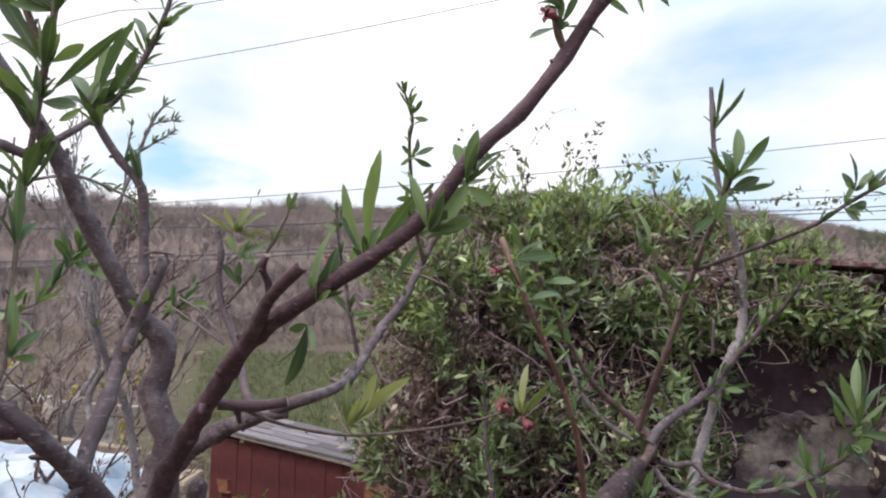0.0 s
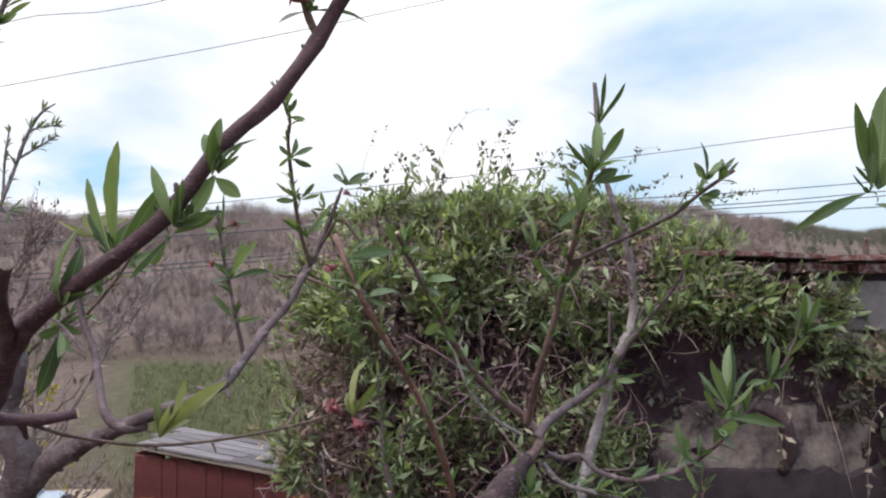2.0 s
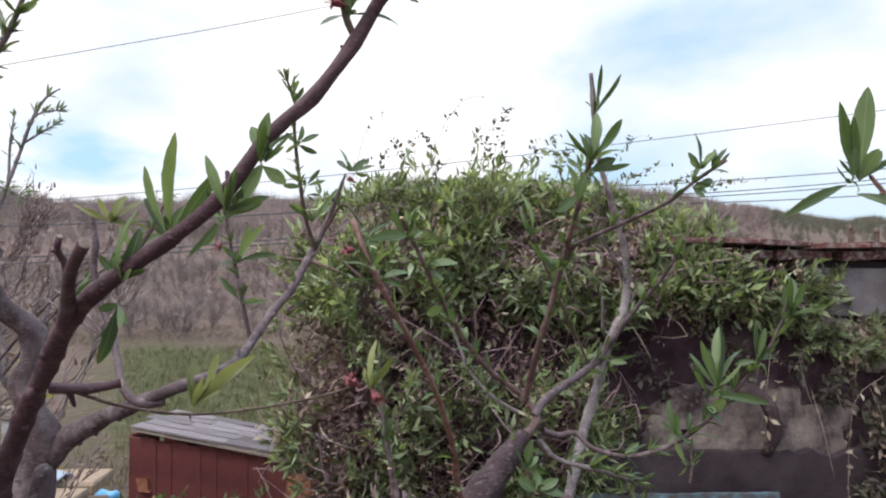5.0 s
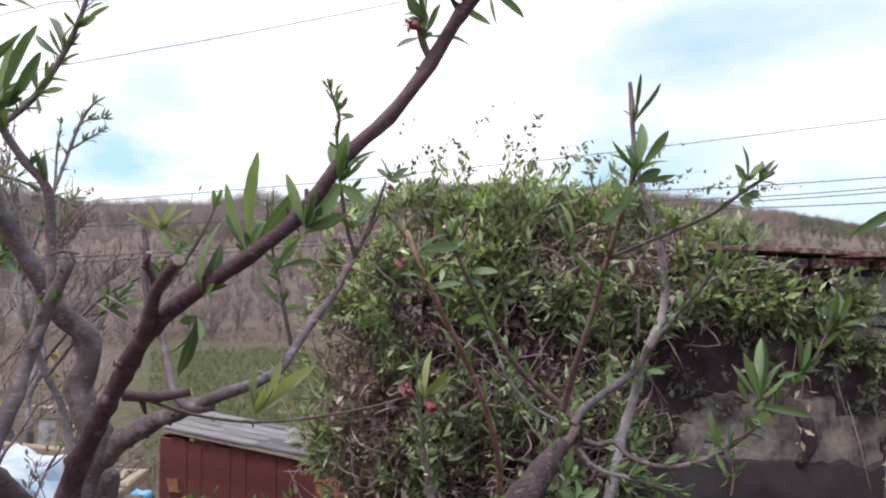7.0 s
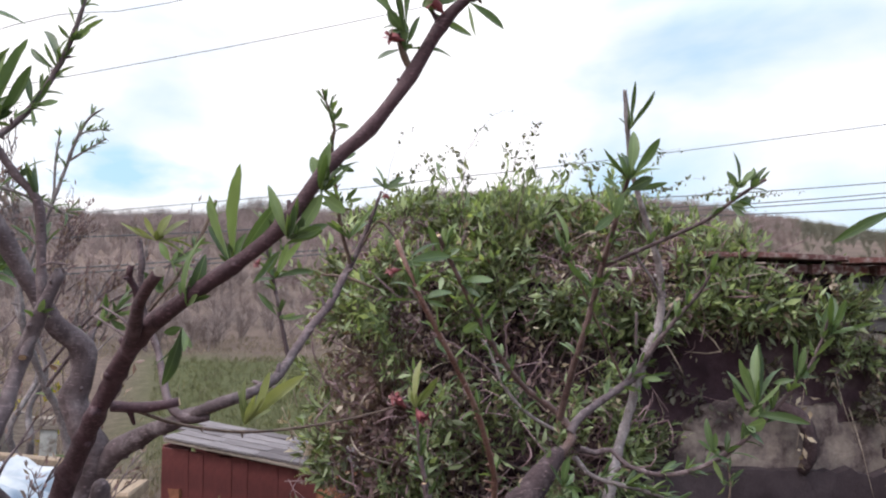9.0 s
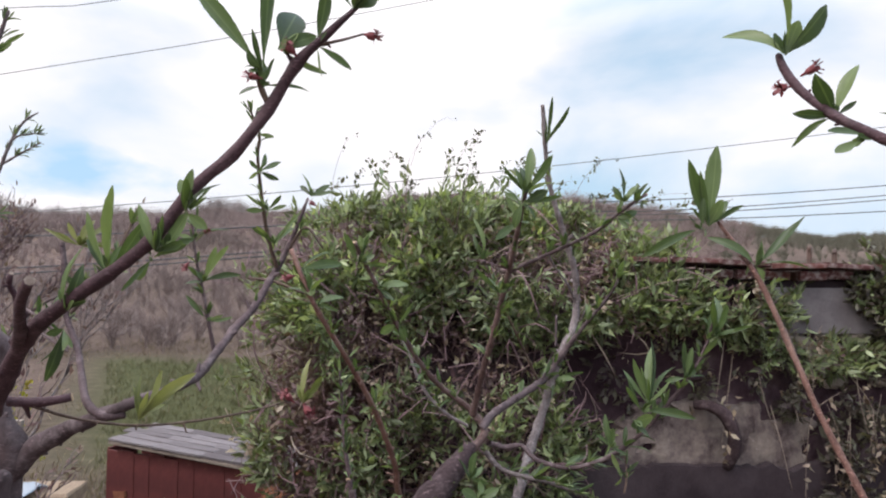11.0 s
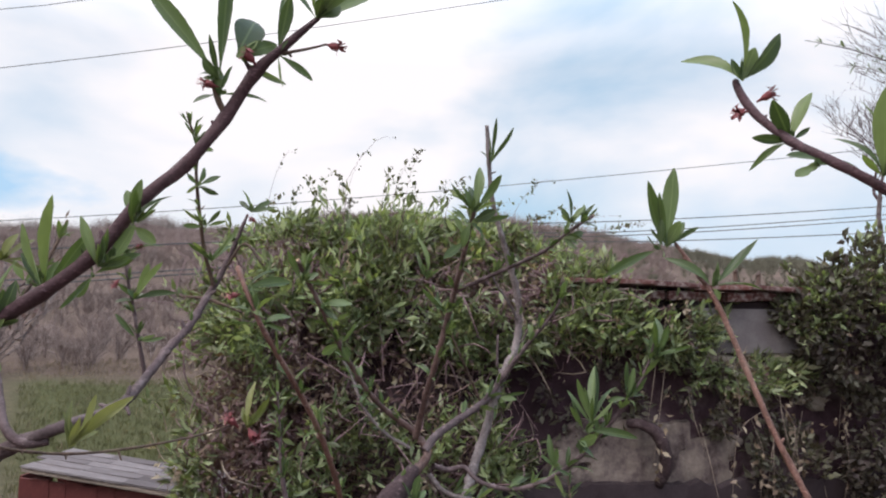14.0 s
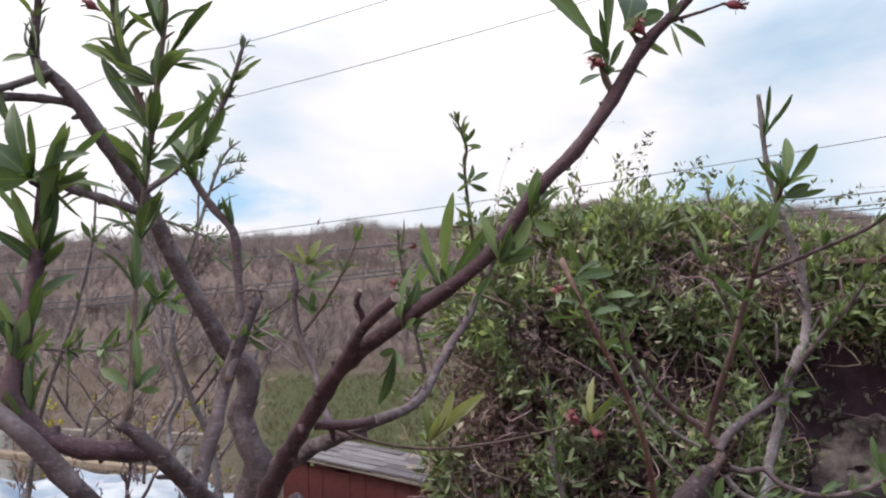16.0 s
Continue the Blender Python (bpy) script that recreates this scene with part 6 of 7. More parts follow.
leaves(r4, (0.97, 0.58, 1.585), [(0.956, 0.588, 1.672, 0.0156), (0.997, 0.601, 1.677, 0.018), (1.026, 0.606, 1.659, 0.0156), (1.038, 0.581, 1.636, 0.018), (1.055, 0.594, 1.58, 0.024), (0.89, 0.548, 1.546, 0.012)])
leaves(e, (0.578, 0.638, 1.794), [(0.549, 0.65, 1.862, 0.0148), (0.56, 0.635, 1.853, 0.0083), (0.594, 0.648, 1.88, 0.0166), (0.588, 0.625, 1.822, 0.0111), (0.619, 0.644, 1.816, 0.0074), (0.559, 0.646, 1.81, 0.0055)], 4, 1.32)
leaves(e, (0.57, 0.635, 1.792), [(0.504, 0.612, 1.771, 0.0073), (0.568, 0.629, 1.823, 0.0073)], 4, 1.32)
leaves(e, (0.617, 0.615, 1.753), [(0.582, 0.615, 1.794, 0.0106), (0.675, 0.628, 1.797, 0.0133), (0.622, 0.608, 1.779, 0.0062), (0.661, 0.596, 1.768, 0.0106), (0.627, 0.611, 1.741, 0.0062)], 4, 1.32)

leaves(r, (0.985, 0.58, 1.79), [(0.955, 0.56, 1.878, 0.0205), (1.01, 0.575, 1.885, 0.0215), (0.975, 0.57, 1.90, 0.0195), (1.035, 0.59, 1.84, 0.0195)], 4, 1.32)
leaves(r, (1.10, 0.62, 1.785), [(1.085, 0.60, 1.88, 0.0215), (1.13, 0.61, 1.875, 0.0205), (1.06, 0.60, 1.85, 0.0195), (1.15, 0.63, 1.83, 0.0195)], 4, 1.32)
sprout(l2, l2_line, 5, 0.05)
sprout(l3, l3_line, 4, 0.05)
sprout(g, g_line, 8, 0.04)
sprout(b8, b_line[7:], 3, 0.04)
sprout(b3, b3_line, 8, 0.042)
sprout(b5, b5_line, 6, 0.042)
sprout(b6, b6_line, 2, 0.03)
sprout(v2, v2_line, 6, 0.06)
sprout(c4, c4_line, 10, 0.055)
sprout(c9, c9_line, 7, 0.045)
sprout(c8, c8_line, 8, 0.045)
sprout(u, u_line, 10, 0.055)
sprout(s, s_line, 11, 0.062)
sprout(c1, c1_line, 10, 0.05)
sprout(c2, c2_line, 7, 0.04)
sprout(v, v_line, 7, 0.065)
sprout(q2, q2_line, 5, 0.06)
sprout(n, n_line, 3, 0.05)
sprout(m, m_line, 2, 0.03)
sprout(w1, w1_line, 6, 0.1)
sprout(w2, w2_line, 6, 0.1)
sprout(d, d_line, 6, 0.042)
sprout(c3, c3_line, 9, 0.055)
sprout(s3, s3_line, 7, 0.055)
sprout(p2, p2_line, 3, 0.04)
sprout(c5, c5_line, 8, 0.04)
sprout(s2, s2_line, 2, 0.04)
sprout(t10, t10_line, 8, 0.04)
sprout(t11, t11_line, 5, 0.034)
sprout(t12, t12_line, 4, 0.034)
sprout(t13, t13_line, 5, 0.034)
sprout(t8, t8_line, 4, 0.04)
sprout(t9, t9_line, 5, 0.04)
sprout(t5, t5_line, 7, 0.045)
sprout(t1, t1_line, 7, 0.045)
sprout(t3, t3_line, 5, 0.045)
sprout(t2, t2_line, 5, 0.045)
sprout(c0, c0_line, 8, 0.055)
# the newest leaves are yellowish
young = {}
for me in LEAVES:
    young[me.name] = me.copy()
    young[me.name].materials[0] = YOUNGLEAF
for limb in (p, f2):
    for ob in limb.children:
        if ob.data and ob.data.name in young:
            ob.data = young[ob.data.name]
flower(a, (0.156, 0.577, 1.941), (-0.6, -0.3, 0.6))
flower(a, (0.222, 0.575, 1.96), (0.9, -0.2, -0.2), 0.008)
flower(a, (0.123, 0.58, 1.918), (-0.8, -0.4, 0.1), 0.008)
flower(r, (0.611, 0.55, 1.919), (-1, -0.3, -0.25), 0.009)
flower(r, (0.630, 0.55, 1.933), (0.8, -0.4, 0.5), 0.009)
flower(f2, (0.120, 0.893, 1.567), (-0.7, -0.3, 0.8), 0.011)
flower(f2, (0.139, 0.893, 1.558), (0.5, -0.5, -0.7), 0.012)
flower(b5, (-0.26, 1.78, 1.747), (-0.4, -0.4, -0.7), 0.012)
flower(b5, (-0.219, 1.77, 1.829), (0.8, -0.4, 0.1), 0.012)
flower(c2, (0.110, 0.955, 1.731), (-0.9, -0.4, -0.2), 0.009)
flower(r4, (0.96, 0.585, 1.613), (-0.6, -0.6, 0.3), 0.012)
flower(r4, (1.010, 0.60, 1.612), (-0.4, -0.6, 0.4), 0.018)
flower(r, (0.955, 0.60, 1.748), (-0.2, -0.3, -0.9), 0.010)
flower(v2, (-0.404, 0.72, 2.048), (-0.8, -0.2, 0.5), 0.010)
flower(b8, (0.055, 1.80, 1.906), (-0.6, -0.4, 0.4), 0.012)


# ---- young trees behind ----
def grow(tree, base, top, r, seed, depth, tufts, leafsize, mats, spread=0.55, forks=2, joined=9, buds=0, thin=0.0022):
    """A small tree by repeated forking; each limb is a part, from the level joined on the twigs are one; buds: leaves to a twig."""
    rng = random.Random(seed)
    todo = [(Vector(base), Vector(top), r, 0)]
    tv, tf, tips, ways = [], [], [], []
    while todo:
        p, q2, rad0, level = todo.pop(0)
        way = q2 - p
        ln = way.length
        pts, n = [], 4
        for i in range(n + 1):
            s = i / n
            jit = Vector((rng.uniform(-1, 1), rng.uniform(-1, 1), rng.uniform(-0.5, 0.5))) * ln * 0.06 * (0 < i)
            o = p + way * s + jit
            pts.append((o.x, o.y, o.z, rad0 * (1 - 0.5 * s)))
        if level >= joined:
            v, f = tube(pts, 4, 0.3, 0, 0, 1)
            tf += [tuple(i + len(tv) for i in q) for q in f]
            tv += v
            for i in range(1, n + 1):
                tips.append(pts[i][:3])
                ways.append(tuple(way.normalized()))
        else:
            b = branch("trunk" if level == 0 else "branch", tree, mats[min(level, len(mats) - 1)], False, pts, 1.0)
        if level < depth:
            for k2 in range(rng.randint(2, 3) + (level == 0) + (forks - 2) * (level > 1)):
                s = rng.uniform(0.35, 1.0) if k2 else 1.0
                o = Vector(pts[min(n, int(s * n + 0.5))][:3])
                side = Vector((rng.uniform(-1, 1), rng.uniform(-1, 1), rng.uniform(-0.1, 0.8))) * spread
                d = (way.normalized() + side).normalized()
                todo.append((o, o + d * ln * rng.uniform(0.5, 0.85), max(thin, rad0 * rng.uniform(0.38, 0.55)), level + 1))
        if tufts and level >= depth - 1 and level < joined:
            sprout(b, pts, tufts, leafsize)
    if tv:
        tagged(part("twig_net", mesh("twig_net", tv, tf, BARK[mats[-1]]), tree, "net of fine bare twigs"), kind="stuff")
    if buds and tips:
        tagged(part("foliage", bulk("foliage", *scatter_leaves(np.array(tips), np.array(ways), np.random.RandomState(seed), buds, leafsize or 0.03, 0.3, 0.9, 0.2), SHADELEAF), tree, "small unfolding leaves on the twigs"), kind="stuff")
    return tree


back1 = thing("fruit_tree", (-1.68, 3.4, -0.3), "pale-barked young fruit tree with sparse small leaves", "tree", "fruit trees on the slope")
grow(back1, (-1.68, 3.4, -0.4), (-1.68, 3.45, 0.75), 0.040, 27, 5, 0, 0.038, ("pale", "pale", "pale", "pale"), 0.42, 2, 3, 1, 0.0040)
grow(back2, (-1.02, 2.3, -0.1), (-1.05, 2.35, 0.42), 0.024, 33, 4, 0, 0.035, ("pale", "mid", "mid"), 0.7, 2, 2, 1, 0.0025)
back5 = thing("fruit_tree", (-1.55, 2.85, -0.3), "slender fruit tree with pale limbs and olive young leaves", "tree", "fruit trees on the slope")
grow(back5, (-1.55, 2.85, -0.4), (-1.55, 2.9, 0.40), 0.034, 71, 4, 0, 0.045, ("pale", "pale", "mid"), 0.85, 2, 3, 1, 0.0028)
back3 = thing("fruit_tree", (-2.5, 3.6, -0.4), "pale fruit tree with long whips and unfolding leaves", "tree", "fruit trees on the slope")
grow(back3, (-2.5, 3.6, -0.5), (-2.5, 3.6, 0.55), 0.034, 45, 5, 0, 0.035, ("pale", "pale", "mid"), 0.65, 3, 3, 2, 0.003)
back4 = thing("fruit_tree", (-3.2, 5.4, -0.6), "small bare fruit tree on the slope", "tree", "fruit trees on the slope")
grow(back4, (-3.2, 5.4, -0.8), (-3.2, 5.4, 0.3), 0.035, 52, 5, 0, 0.03, ("pale", "mid", "mid"), 0.8, 2, 3, 1)
grow(bare, (6.5, 7.0, -0.9), (6.42, 7.0, 1.6), 0.08, 68, 6, 0, 0.03, ("pale", "pale", "mid", "mid"), 0.95, 4, 3, 0, 0.0028)

# yellow-flowering shrub
shrub = thing("flowering_shrub", (-2.5, 4.4, -0.5), "sprawling shrub with small yellow flowers and thin twigs", "shrub")
s_rng = np.random.RandomState(9)
tips, lines = [], []
for n in range(70):
    x, y = s_rng.uniform(-3.9, -2.15), s_rng.uniform(4.2, 5.2)
    h = s_rng.uniform(0.55, 1.15)
    o = Vector((x, y, -0.6))
    e = o + Vector((s_rng.uniform(-0.5, 0.5), s_rng.uniform(-0.3, 0.3), h + 0.45))
    lines.append(((o.x, o.y, o.z, 0.007), ((o.x + e.x) / 2 + 0.05, (o.y + e.y) / 2, (o.z + e.z) / 2 + 0.1, 0.005), (e.x, e.y, e.z, 0.002)))
    for s in (0.5, 0.62, 0.72, 0.82, 0.9, 1.0):
        if s_rng.uniform() < 0.55:
            tips.append(o.lerp(e, s) + Vector((0.03, 0, 0.04)))
va, fa = [], []
for n, ln in enumerate(lines):
    v, f = tube(ln, 5, 0.12, 0, 0, n)
    fa += [tuple(i + len(va) for i in q) for q in f]
    va += v
tagged(part("twig_net", mesh("twig_net", va, fa, DRYSTEM), shrub, "thin pale twigs"), kind="stuff")
tips = np.array([tuple(p) for p in tips])
tagged(part("blossom", bulk("blossom", *scatter_leaves(tips, np.tile((0, -0.4, 0.6), (len(tips), 1)), s_rng, 7, 0.035, 0.6), YELLOW), shrub, "clusters of small yellow flowers"), kind="stuff")


# ---- climbers on the wall ----
def blob_points(blobs, n, rng, lo=0.78, hi=1.05, front=0.6, core=0.5):
    """Places and outward directions in the outer shells of a union of rounded masses."""
    vol = np.array([b[3] * b[5] + b[3] * b[4] + b[4] * b[5] for b in blobs])
    which = rng.choice(len(blobs), n, p=vol / vol.sum())
    bb = np.array(blobs)[which]
    d = rng.normal(0, 1, (n, 3))
    d /= np.linalg.norm(d, axis=1)[:, None]
    flip = (d[:, 1] > 0) & (rng.uniform(size=n) < front)
    d[flip, 1] *= -1
    rad = rng.uniform(lo, hi, (n, 1))
    lump = np.array([1 + 0.30 * noise.noise(Vector(v) * 5.0 + Vector((w * 3.1, 0, 0))) + 0.12 * noise.noise(Vector(v) * 13.0) for v, w in zip(d * bb[:, 3:6], which)])[:, None]
    p = bb[:, :3] + d * bb[:, 3:6] * rad * lump
    keep = np.ones(n, bool)
    for c in blobs:
        inside = (((p - c[:3]) / np.array(c[3:6])) ** 2).sum(1) < core
        keep &= ~inside
    return p[keep], d[keep]


MASS = [(0.02, 3.72, 1.53, 0.42, 0.48, 0.40), (0.45, 3.75, 1.63, 0.58, 0.5, 0.42), (0.95, 3.72, 1.66, 0.60, 0.46, 0.40), (1.40, 3.62, 1.64, 0.45, 0.32, 0.26),
        (0.05, 3.62, 0.95, 0.50, 0.48, 0.55), (0.60, 3.66, 1.00, 0.60, 0.5, 0.60), (0.95, 3.60, 0.85, 0.35, 0.34, 0.42), (0.05, 3.6, 0.30, 0.5, 0.46, 0.5), (0.7, 3.66, 0.3, 0.5, 0.4, 0.5),
        (1.75, 3.48, 1.57, 0.42, 0.20, 0.17), (2.02, 3.47, 1.52, 0.28, 0.14, 0.13), (2.5, 3.46, 1.33, 0.36, 0.09, 0.08)]
vine = thing("climbing_vine", (0.5, 3.7, -0.7), "dense evergreen climber with narrow bright green leaves, covering the wall", "climber")
v_rng = np.random.RandomState(17)


def lushness(p):
    """How leafy the climber is at a place: clumps with bare gaps, and browner low down on its western side."""
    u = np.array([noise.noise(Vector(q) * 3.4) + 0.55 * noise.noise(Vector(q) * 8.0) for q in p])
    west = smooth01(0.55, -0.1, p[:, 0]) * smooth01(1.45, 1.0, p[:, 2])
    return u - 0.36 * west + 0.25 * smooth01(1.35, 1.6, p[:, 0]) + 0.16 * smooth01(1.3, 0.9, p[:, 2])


pts, nor = blob_points(MASS, 5200, v_rng, 0.70, 1.06)
lush_at = lushness(pts)
vis = (pts[:, 1] < 4.0) & (lush_at > 0.03 + v_rng.normal(0, 0.10, len(pts)))
tagged(part("foliage", bulk("foliage", *scatter_leaves(pts[vis], nor[vis], v_rng, 10, 0.074, 0.27, 1.15, 0.2), VINE), vine, "tufts of narrow green leaves"), kind="stuff")
# leaves pushed back into the gaps, the gaps' shade put into their colour
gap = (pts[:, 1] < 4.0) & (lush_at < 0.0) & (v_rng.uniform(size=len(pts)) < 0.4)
tagged(part("old_foliage", bulk("old_foliage", *scatter_leaves(pts[gap] - nor[gap] * 0.12, nor[gap], v_rng, 7, 0.055, 0.32, 1.2, 0.0), SHADELEAF), vine, "set-back leaves in the gaps, coloured as purple shade"), kind="stuff")
# inner leaves, with the purple shade of the climber's depth in their colour
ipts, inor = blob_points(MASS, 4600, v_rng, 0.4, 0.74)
tagged(part("inner_foliage", bulk("inner_foliage", *scatter_leaves(ipts, inor, v_rng, 6, 0.05, 0.3, 1.2, 0.0), SHADELEAF), vine, "inner leaves of the climber, coloured as purple shade"), kind="stuff")
# extra shade-coloured leaves, added where the low western side stands dark
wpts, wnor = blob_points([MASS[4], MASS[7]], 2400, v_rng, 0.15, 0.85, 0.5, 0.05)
tagged(part("shaded_foliage", bulk("shaded_foliage", *scatter_leaves(wpts, wnor, v_rng, 7, 0.05, 0.32, 1.2, 0.0), SHADELEAF), vine, "leaves low in the climber, coloured as brown shade"), kind="stuff")
tpts, tnor = blob_points([b for b in MASS if b[2] > 1.5], 1500, v_rng, 0.35, 0.95, 0.2, 0.1)
keep = lushness(tpts) > -0.05
tpts, tnor = tpts[keep], tnor[keep]
tagged(part("crown_foliage", bulk("crown_foliage", *scatter_leaves(tpts, tnor, v_rng, 9, 0.075, 0.26, 1.2, 0.25), VINE), vine, "leaves deep in the crown"), kind="stuff")
dpts, dnor = blob_points(MASS, 2000, v_rng, 0.9, 1.05, 0.95)
tagged(part("dry_foliage", bulk("dry_foliage", *scatter_leaves(dpts, dnor, v_rng, 3, 0.04, 0.45, 1.4, -0.3), DRY), vine, "scattered withered beige leaves"), kind="stuff")
va, fa, vb, fb = [], [], [], []
for n in range(1500):
    m2 = MASS[v_rng.randint(9)]
    d = v_rng.normal(0, 1, 3)
    d[1] = -abs(d[1])
    d /= np.linalg.norm(d)
    o = np.array(m2[:3]) + d * np.array(m2[3:6]) * v_rng.uniform(0.65, 0.95)
    way = v_rng.normal(0, 0.45, 3) + (0, -0.1, 0.25)
    ln = v_rng.uniform(0.12, 0.4)
    e = o + way * ln
    e[2] = min(e[2], 1.9)
    mid = (o + e) / 2 + v_rng.normal(0, 0.05, 3) + d * 0.06
    rad0 = v_rng.uniform(0.0015, 0.005)
    v, f = tube(((*o, rad0), (*mid, rad0 * 0.9), (*e, rad0 * 0.5)), 5, 0.06, 0, 0, n)
    va_, fa_ = (va, fa) if n % 5 else (vb, fb)
    fa_ += [tuple(i + len(va_) for i in q) for q in f]
    va_ += v
tagged(part("stem_tangle", mesh("stem_tangle", va, fa, STEM), vine, "dark tangled stems"), kind="stuff")
tagged(part("dry_stem_tangle", mesh("dry_stem_tangle", vb, fb, DRYSTEM), vine, "bleached dry stems"), kind="stuff")
# leafy shoots that stand out of the climber, and thin ones above it
sp_c, sp_n = [], []
va, fa = [], []
spots, ways = blob_points(MASS, 2400, v_rng, 0.9, 1.0, 0.97)
keep = lushness(spots) > 0.08
spots, ways = spots[keep], ways[keep]
for n in range(560):
    if n < 340:
        o = spots[n]
        lean = ways[n] * 0.6 + v_rng.normal(0, 0.3, 3) + (0, -0.1, 0.55)
        ln = v_rng.uniform(0.08, 0.20)
    else:
        x = v_rng.uniform(-0.25, 1.75)
        o = np.array([x, v_rng.uniform(3.45, 3.9), 1.97 - 0.3 * max(0, abs(x - 0.6) - 0.5)])
        lean = np.array([v_rng.uniform(-0.4, 0.5), v_rng.uniform(-0.2, 0.2), 1.0])
        ln = v_rng.uniform(0.06, 0.15)
    e = o + lean * ln
    mid = (o + e) / 2 + np.array([v_rng.uniform(-0.03, 0.03), 0, 0.02])
    v, f = tube(((*o, 0.0022), (*mid, 0.0016), (*e, 0.0008)), 4, 0.05, 0, 0, n)
    fa += [tuple(i + len(va) for i in q) for q in f]
    va += v
    for s in np.arange(0.3, 1.05, 0.16 if n < 340 else 0.15):
        sp_c.append(o + (e - o) * s + (0, 0, 0.005))
        sp_n.append(lean * 0.8 if n < 340 else lean * 0.3)
tagged(part("shoot_growth", mesh("shoot_growth", va, fa, STEM), vine, "thin upright shoots"), kind="stuff")
tagged(part("shoot_foliage", bulk("shoot_foliage", *scatter_leaves(np.array(sp_c), np.array(sp_n), v_rng, 3, 0.066, 0.28, 1.0, 0.3), VINE), vine, "small leaves of the upright shoots"), kind="stuff")

# long thin wisps that arch above the climber, with few tiny leaves near their ends
WISPS = ((-0.02, 2.20, 0.05), (0.03, 2.41, 0.06), (0.10, 2.24, 0.04), (0.16, 2.30, -0.04), (0.24, 2.32, 0.05), (0.30, 2.31, -0.05), (0.38, 2.19, 0.05), (0.42, 2.44, 0.06), (0.50, 2.53, 0.14),
         (0.57, 2.36, 0.03), (0.60, 2.30, -0.05), (0.66, 2.41, 0.06), (0.72, 2.47, 0.05), (0.70, 2.30, -0.04), (0.86, 2.29, 0.03), (0.95, 2.33, 0.06), (1.05, 2.27, 0.05), (1.20, 2.22, 0.08), (1.37, 2.33, 0.10), (1.40, 2.16, 0.10), (1.52, 2.20, 0.14), (1.62, 2.12, 0.14), (1.72, 2.16, 0.18), (1.88, 2.12, 0.20), (2.00, 2.14, 0.22))
va, fa, sp_c, sp_n, big_c, big_n = [], [], [], [], [], []
for n, (x, top, lean) in enumerate(WISPS):
    o, e = np.array([x - lean * 1.2, 3.72, 1.86]), np.array([x, 3.70 + v_rng.uniform(-0.08, 0.08), top])
    mid = (o + e) / 2 + (-lean * 0.6, 0, 0.06)
    hook = e + (lean * 0.7, -0.01, 0.012)
    v, f = tube(((*o, 0.0014), (*mid, 0.0010), (*e, 0.0007), (*hook, 0.0005)), 4, 0.05, 0, 0, n)
    fa += [tuple(i + len(va) for i in q) for q in f]
    va += v
    full = top < 2.34 or 0.55 < x < 0.76
    for s in (0.45, 0.62, 0.78, 0.9, 1.0) if full else (0.72, 0.96):
        at = mid + (e - mid) * s
        (big_c if full else sp_c).append(at)
        (big_n if full else sp_n).append((lean, -0.2, 0.5))
    sp_c.append(hook)
    sp_n.append((lean, -0.2, 0.3))
tagged(part("wisp_growth", mesh("wisp_growth", va, fa, STEM), vine, "hair-thin arching shoots"), kind="stuff")
# wisp and sprig leaves are coloured dark, as if backlit by the sky
tagged(part("wisp_foliage", bulk("wisp_foliage", *scatter_leaves(np.array(sp_c), np.array(sp_n), v_rng, 2, 0.026, 0.5, 1.0, 0.0), BACKLITLEAF), vine, "few tiny leaves on the arching shoots"), kind="stuff")
tagged(part("sprig_foliage", bulk("sprig_foliage", *scatter_leaves(np.array(big_c), np.array(big_n), v_rng, 3, 0.034, 0.5, 1.2, 0.1), BACKLITLEAF), vine, "small leaves on the upright sprigs"), kind="stuff")

# the leaves nearest to the path, each by itself
near_leaf = []
for c, f, w, t in ((0.12, 0.8, 1.0, 0.3), (-0.2, 1.0, 1.0, -0.4), (0.05, 0.6, 1.0, 0.6)):
    me = leaf_mesh("vine_leaf", c, f, w, t, leaf_rng)
    me.materials[0] = VLEAF
    near_leaf.append(me)
lpts, lnor = blob_points(MASS, 4000, v_rng, 0.98, 1.05, 1.0)
pick = (lushness(lpts) > 0.1) & (lpts[:, 1] < 3.45) & (lpts[:, 2] > 0.7)
for q2, d in list(zip(lpts[pick], lnor[pick]))[:300]:
    way = Vector(d) * 0.7 + Vector((v_rng.normal() * 0.6, v_rng.normal() * 0.4, 0.5))
    ln = v_rng.uniform(0.055, 0.092)
    ob = leaf(vine, q2, Vector(q2) + way.normalized() * ln, ln * 0.27)
    ob.data = near_leaf[v_rng.randint(3)]

IVYMASS = [(3.25, 3.48, 1.62, 0.55, 0.30, 0.42), (3.9, 3.5, 1.5, 0.6, 0.34, 0.55), (3.05, 3.44, 1.12, 0.30, 0.10, 0.45), (3.5, 3.42, 0.95, 0.6, 0.2, 0.6), (2.5, 3.45, 1.15, 0.36, 0.07, 0.20), (2.8, 3.40, 0.70, 0.40, 0.12, 0.42), (4.4, 3.4, 0.9, 0.7, 0.3, 0.9),
           (1.62, 3.47, 1.22, 0.36, 0.06, 0.20), (1.95, 3.47, 1.28, 0.36, 0.06, 0.14), (2.95, 3.48, 1.66, 0.28, 0.2, 0.2)]
ivy = thing("ivy", (3.3, 3.45, -0.7), "dark green ivy mounded over the wall top and hanging down it", "climber")
pts, nor = blob_points(IVYMASS, 8000, v_rng, 0.7, 1.05, 0.9)
